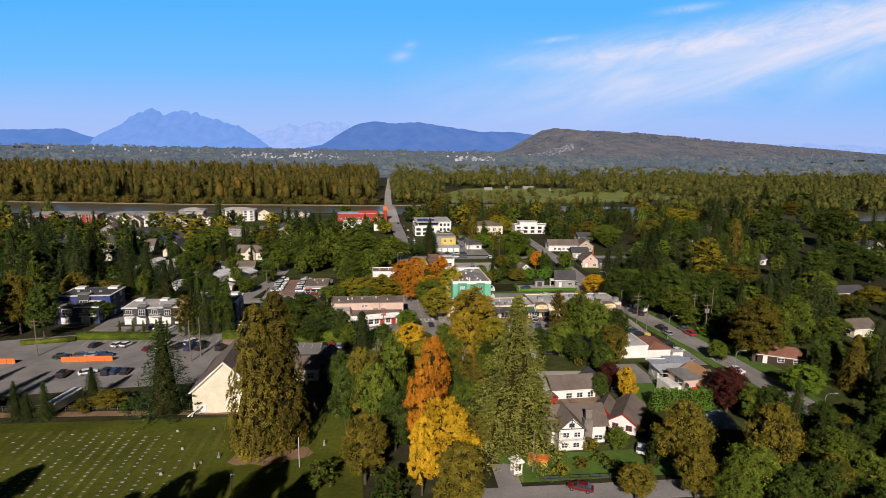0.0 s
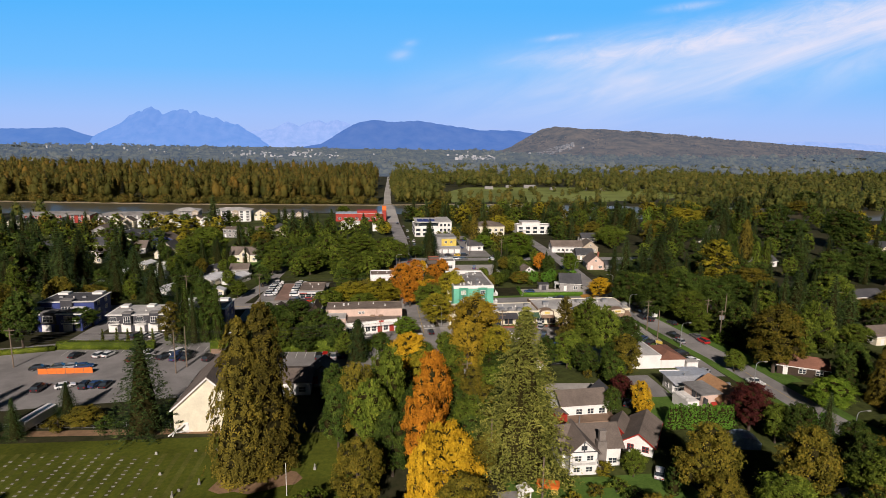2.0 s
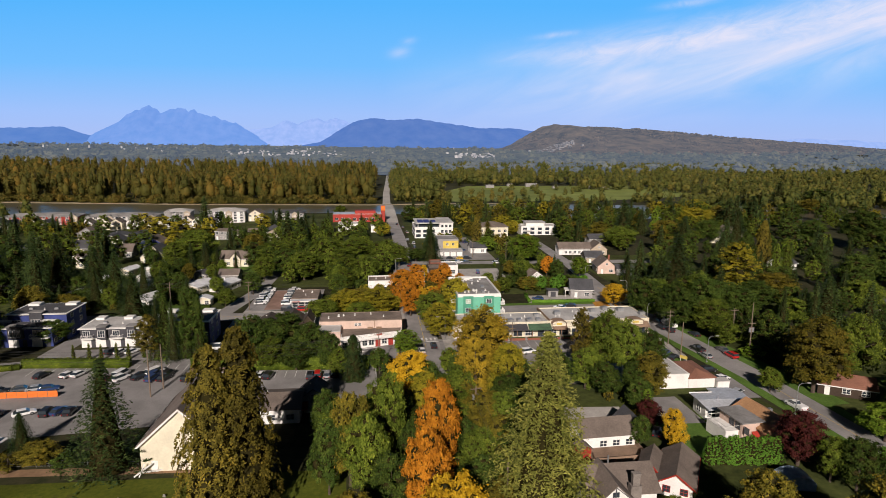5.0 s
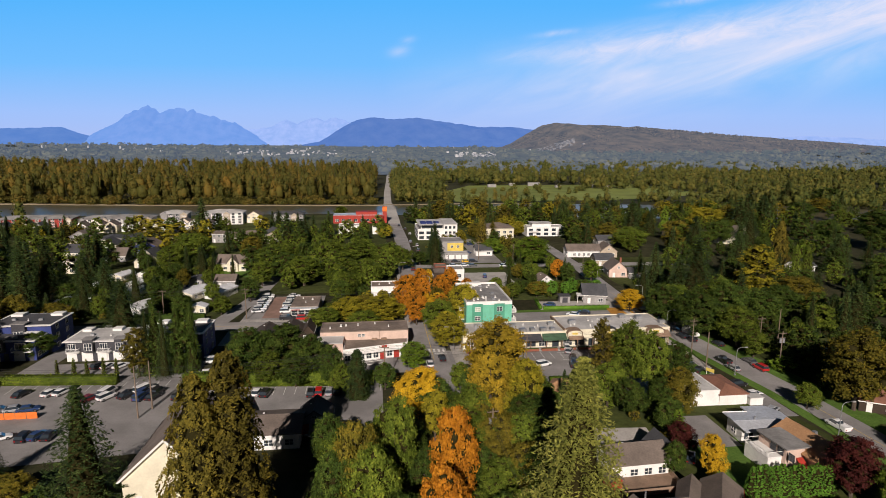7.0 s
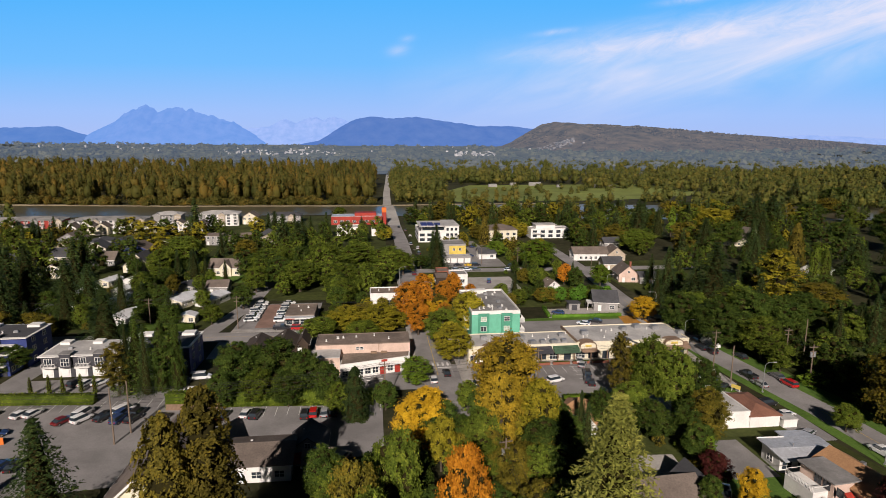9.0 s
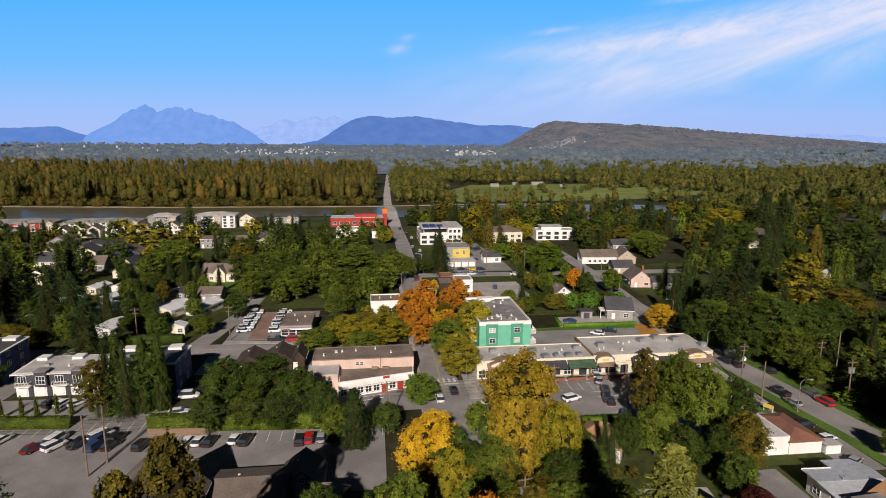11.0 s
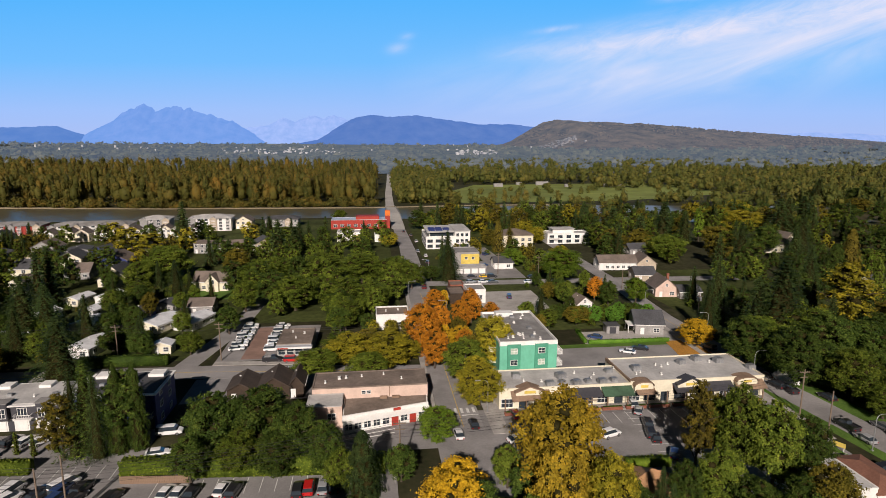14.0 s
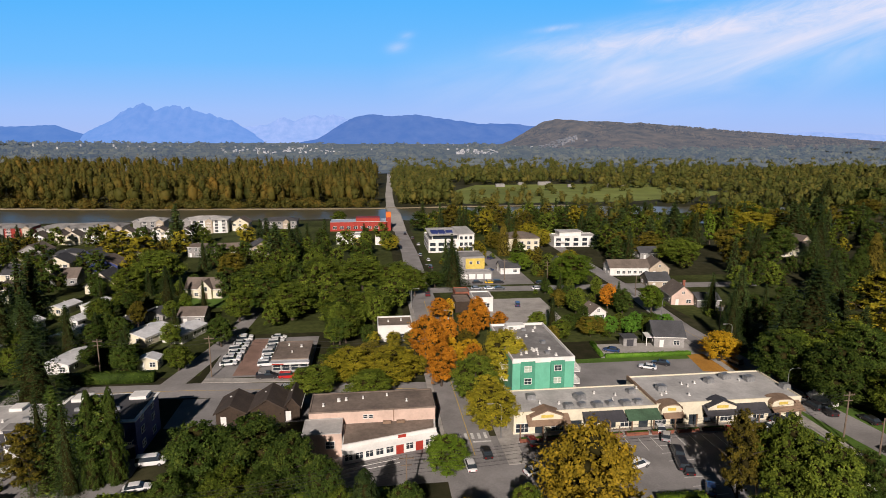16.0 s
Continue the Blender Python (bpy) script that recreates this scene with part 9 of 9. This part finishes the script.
def grove(name, n, x0, y0, x1, y1, choices, hs, label):
    """Woods beyond counting, joined: whole crowns set side by side, one mesh for each kind of leaf."""
    heaps = {}
    for _ in range(n):
        x, y = fr.uniform(x0, x1), fr.uniform(y0, y1)
        if not free(x, y) or any((x - a) ** 2 + (y - b) ** 2 < 26 for a, b in STOOD):
            continue
        STOOD.append((x, y))
        kind, leaves, _ = fr.choice(choices)
        k = fr.randrange(len(KINDS[kind]))
        if (kind, k) not in BUILT:
            BUILT[kind, k] = KINDS[kind][k]()
        me = BUILT[kind, k][0]
        if (kind, k, "co") not in BUILT:
            co = np.empty(len(me.vertices) * 3)
            me.vertices.foreach_get("co", co)
            BUILT[kind, k, "co"] = (co.reshape(-1, 3), [tuple(p.vertices) for p in me.polygons], [p.material_index for p in me.polygons])
        co, faces, which = BUILT[kind, k, "co"]
        s = fr.uniform(*hs) * (1.25 if kind.startswith("fir") else 1.0) / NOMINAL[kind]
        a, wd = fr.uniform(0, 6.28), s * fr.uniform(0.85, 1.25)
        rot = np.array([[math.cos(a) * wd, math.sin(a) * wd, 0], [-math.sin(a) * wd, math.cos(a) * wd, 0], [0, 0, s]])
        heap = heaps.setdefault(leaves.name, [[], [], 0, leaves, []])
        heap[0].append(co @ rot + [x, y, 0])
        heap[1] += [tuple(i + heap[2] for i in q) for q in faces]
        heap[2] += len(co)
        heap[4] += which
    for key, (vs, fs, _, leaves, which) in heaps.items():
        me = mesh_from(np.concatenate(vs).tolist(), fs, name)
        structure(name, me, leaves, label, "woods", kind="stuff")
        # bodies keep their dark painted shade here as well
        me.materials.append(M_TWIG_SHADE)
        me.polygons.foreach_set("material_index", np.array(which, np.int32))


def fill(n, x0, y0, x1, y1, choices, hs):
    done = 0
    for _ in range(n * 4):
        if done >= n:
            break
        x, y = fr.uniform(x0, x1), fr.uniform(y0, y1)
        if not free(x, y):
            continue
        kind, leaves, words = fr.choice(choices)
        h = fr.uniform(*hs) * (1.25 if kind.startswith("fir") else 1.0)
        tree(kind, x, y, h, leaves, words, fr.uniform(0.85, 1.25))
        done += 1


DARK = [("fir_far", L_CONIFER, "dark green"), ("fir_far", L_CONIFER, "dark green"), ("maple_far", L_DGREEN, "dark green"), ("maple_far", L_GREEN, "green")]
MIXED = [("maple_far", L_GREEN, "green"), ("maple_far", L_DGREEN, "dark green"), ("maple_far", L_OLIVE, "turning olive"), ("fir_far", L_CONIFER, "dark green"), ("maple_far", L_YGREEN, "yellow-green")]
NEAR = [("maple", L_DGREEN, "dark green"), ("maple", L_DGREEN, "dark green"), ("maple", L_OLIVE, "turning olive"), ("maple", L_GREEN, "green"), ("fir", L_CONIFER, "dark green")]
GREENS = [("maple_far", L_GREEN, "green"), ("maple_far", L_DGREEN, "dark green"), ("fir_far", L_CONIFER, "dark green")]
MID = [("fir_mid", L_CONIFER, ""), ("fir_mid", L_CONIFER, ""), ("maple_mid", L_DGREEN, ""), ("maple_mid", L_DGREEN, ""), ("maple_mid", L_GREEN, "")]
grove("wood_street", 80, 134, 196, 232, 330, MID, (8, 14), "dark fir and maple woods beside the street")
grove("wood_east", 60, 230, 180, 380, 330, DARK + GREENS, (11, 18), "dark fir and maple woods on the east side")
grove("wood_north", 130, 118, 330, 420, 470, DARK + DARK + GREENS + MIXED, (9, 17), "mixed woods and gardens towards the river")
grove("wood_verge", 85, 112, 76, 230, 196, MID, (8, 15), "dark trees and gardens east of the street")
grove("wood_roadside", 50, 112, 190, 136, 275, MID, (6, 12), "roadside trees along the street")
fill(30, 60, 60, 104, 118, NEAR, (7, 12))
grove("wood_gardens", 90, -260, 190, -116, 330, DARK, (14, 20), "dark fir and maple woods behind the town houses")
grove("wood_west", 90, -260, 330, -60, 432, DARK + GREENS + MIXED, (9, 15), "mixed garden trees between grey roofs")
fill(40, -116, 236, -50, 330, [("maple", L_DGREEN, "dark green"), ("maple", L_GREEN, "green"), ("fir", L_CONIFER, "dark green")], (5, 10))
fill(40, -120, 236, -50, 330, [("shrub", L_GREEN, "green"), ("shrub", L_DGREEN, "dark green"), ("shrub", L_OLIVE, "olive")], (1.6, 3.0))
fill(14, -17, 251, -3, 274, [("maple", L_GREEN, "green"), ("maple", L_DGREEN, "dark green")], (7, 11))
grove("wood_street_west", 20, -40, 266, 8, 300, [("maple_mid", L_GREEN, "")], (9, 12), "green maples behind the main street")
fill(36, 30, 322, 110, 420, [("shrub", L_GREEN, "green"), ("shrub", L_BRIGHT, "bright green"), ("shrub", L_OLIVE, "olive")], (1.4, 3.0))
fill(30, 46, 250, 108, 312, [("shrub", L_GREEN, "green"), ("shrub", L_BRIGHT, "bright green")], (1.6, 3.0))
fill(30, 26, 106, 66, 160, [("shrub", L_GREEN, "green"), ("shrub", L_DGREEN, "dark green"), ("shrub", L_OLIVE, "olive")], (1.5, 3.2))
fill(60, 110, 110, 134, 275, [("shrub", L_GREEN, "green"), ("shrub", L_DGREEN, "dark green")], (2.2, 4.6))
grove("wood_park", 46, -56, 268, 8, 425, [("maple_mid", L_GREEN, ""), ("maple_mid", L_GREEN, ""), ("maple_mid", L_DGREEN, "")], (11, 14), "dense green maples beside the main street")
grove("wood_lots", 60, 30, 322, 110, 440, MIXED, (5, 10), "small mixed trees between the houses")
grove("wood_bank_east", 46, 28, 438, 150, 497, MIXED + GREENS, (11, 18), "tall mixed trees on the river bank")
fill(20, 48, 250, 108, 312, NEAR, (5, 9))
fill(26, 24, 106, 66, 160, NEAR, (6, 11))
fill(12, -12, 122, 14, 160, [("maple", L_GREEN, "green"), ("maple", L_DGREEN, "dark green")], (7, 11))
fill(10, 22, 120, 34, 172, [("maple", L_GREEN, "green"), ("maple", L_DGREEN, "dark green"), ("maple", L_OLIVE, "olive")], (7, 10))
grove("wood_row", 46, -260, 418, 4, 436, DARK, (8, 13), "dark trees before the riverside row houses")
grove("wood_bank", 40, -240, 505, 8, 530, GREENS, (5, 9), "low trees along the river bank")
grove("wood_shore", 95, 30, 436, 330, 494, MIXED + GREENS, (9, 17), "mixed trees near the river")

back = []
for i in range(900):
    y = fr.uniform(330, 640)
    x = fr.uniform(150, 620)
    if x < 420 and y < 470:
        continue
    if abs(y - (470 + (x - 420) * 0.19)) < 55 and x > 420:
        continue
    if y > 480 and x < 420:
        continue
    back.append((x, y, fr.uniform(12, 22), fr.uniform(3.5, 6), 0))
clump_wood("east_woods", back, leafy("mixed_wood_leaves", [(0.020, 0.038, 0.012), (0.070, 0.084, 0.020), (0.18, 0.155, 0.028)], spread=0.0), "dense dark mixed woods beyond the houses", 110, 0.9, 6)
west = []
for i in range(420):
    x, y = fr.uniform(-620, -262), fr.uniform(180, 520)
    west.append((x, y, fr.uniform(12, 22), fr.uniform(3.5, 6), 0))
clump_wood("west_woods", west, bpy.data.materials["mixed_wood_leaves"], "dense dark mixed woods beyond the houses", 90, 0.9, 7)

# low trees that hide the end of the lane, beneath the poles
cover = random.Random(41)
for i in range(22):
    y = 103 + i * 2.5
    kind, leaves, words = cover.choice([("maple", L_GREEN, "green"), ("maple", L_DGREEN, "dark green"), ("maple", L_GREEN, "green"), ("maple", L_OLIVE, "olive")])
    tree(kind, 16.2 + (i % 3) * 2.7 + cover.uniform(-0.8, 0.8), y, cover.uniform(5.5, 8.5), leaves, words, cover.uniform(1.0, 1.35))

# trees behind the start of the path, whose shadows lie on the cemetery
for x, y, h in ((-77, 42, 36), (-55, 35, 34), (-48, 37, 36), (-42, 37, 36), (-33, 37.5, 38), (-26, 35, 36)):
    tree("cedar", x, y, h, L_CEDAR, "bronze-tinged", 1.2)
# trees west of the car park, whose shadows lie across it
for x, y, h in ((-96, 112, 25), (-104, 118, 24), (-112, 110, 26), (-90, 122, 20)):
    tree("fir", x, y, h, L_CONIFER, "dark green", 1.1)
for kind, x, y, h, leaves, words in (("maple", 124, 139, 12, L_DGREEN, "dark green"), ("maple", 132, 133, 13, L_GREEN, "green"), ("fir", 127, 125, 18, L_CONIFER, "dark green")):
    tree(kind, x, y, h, leaves, words)
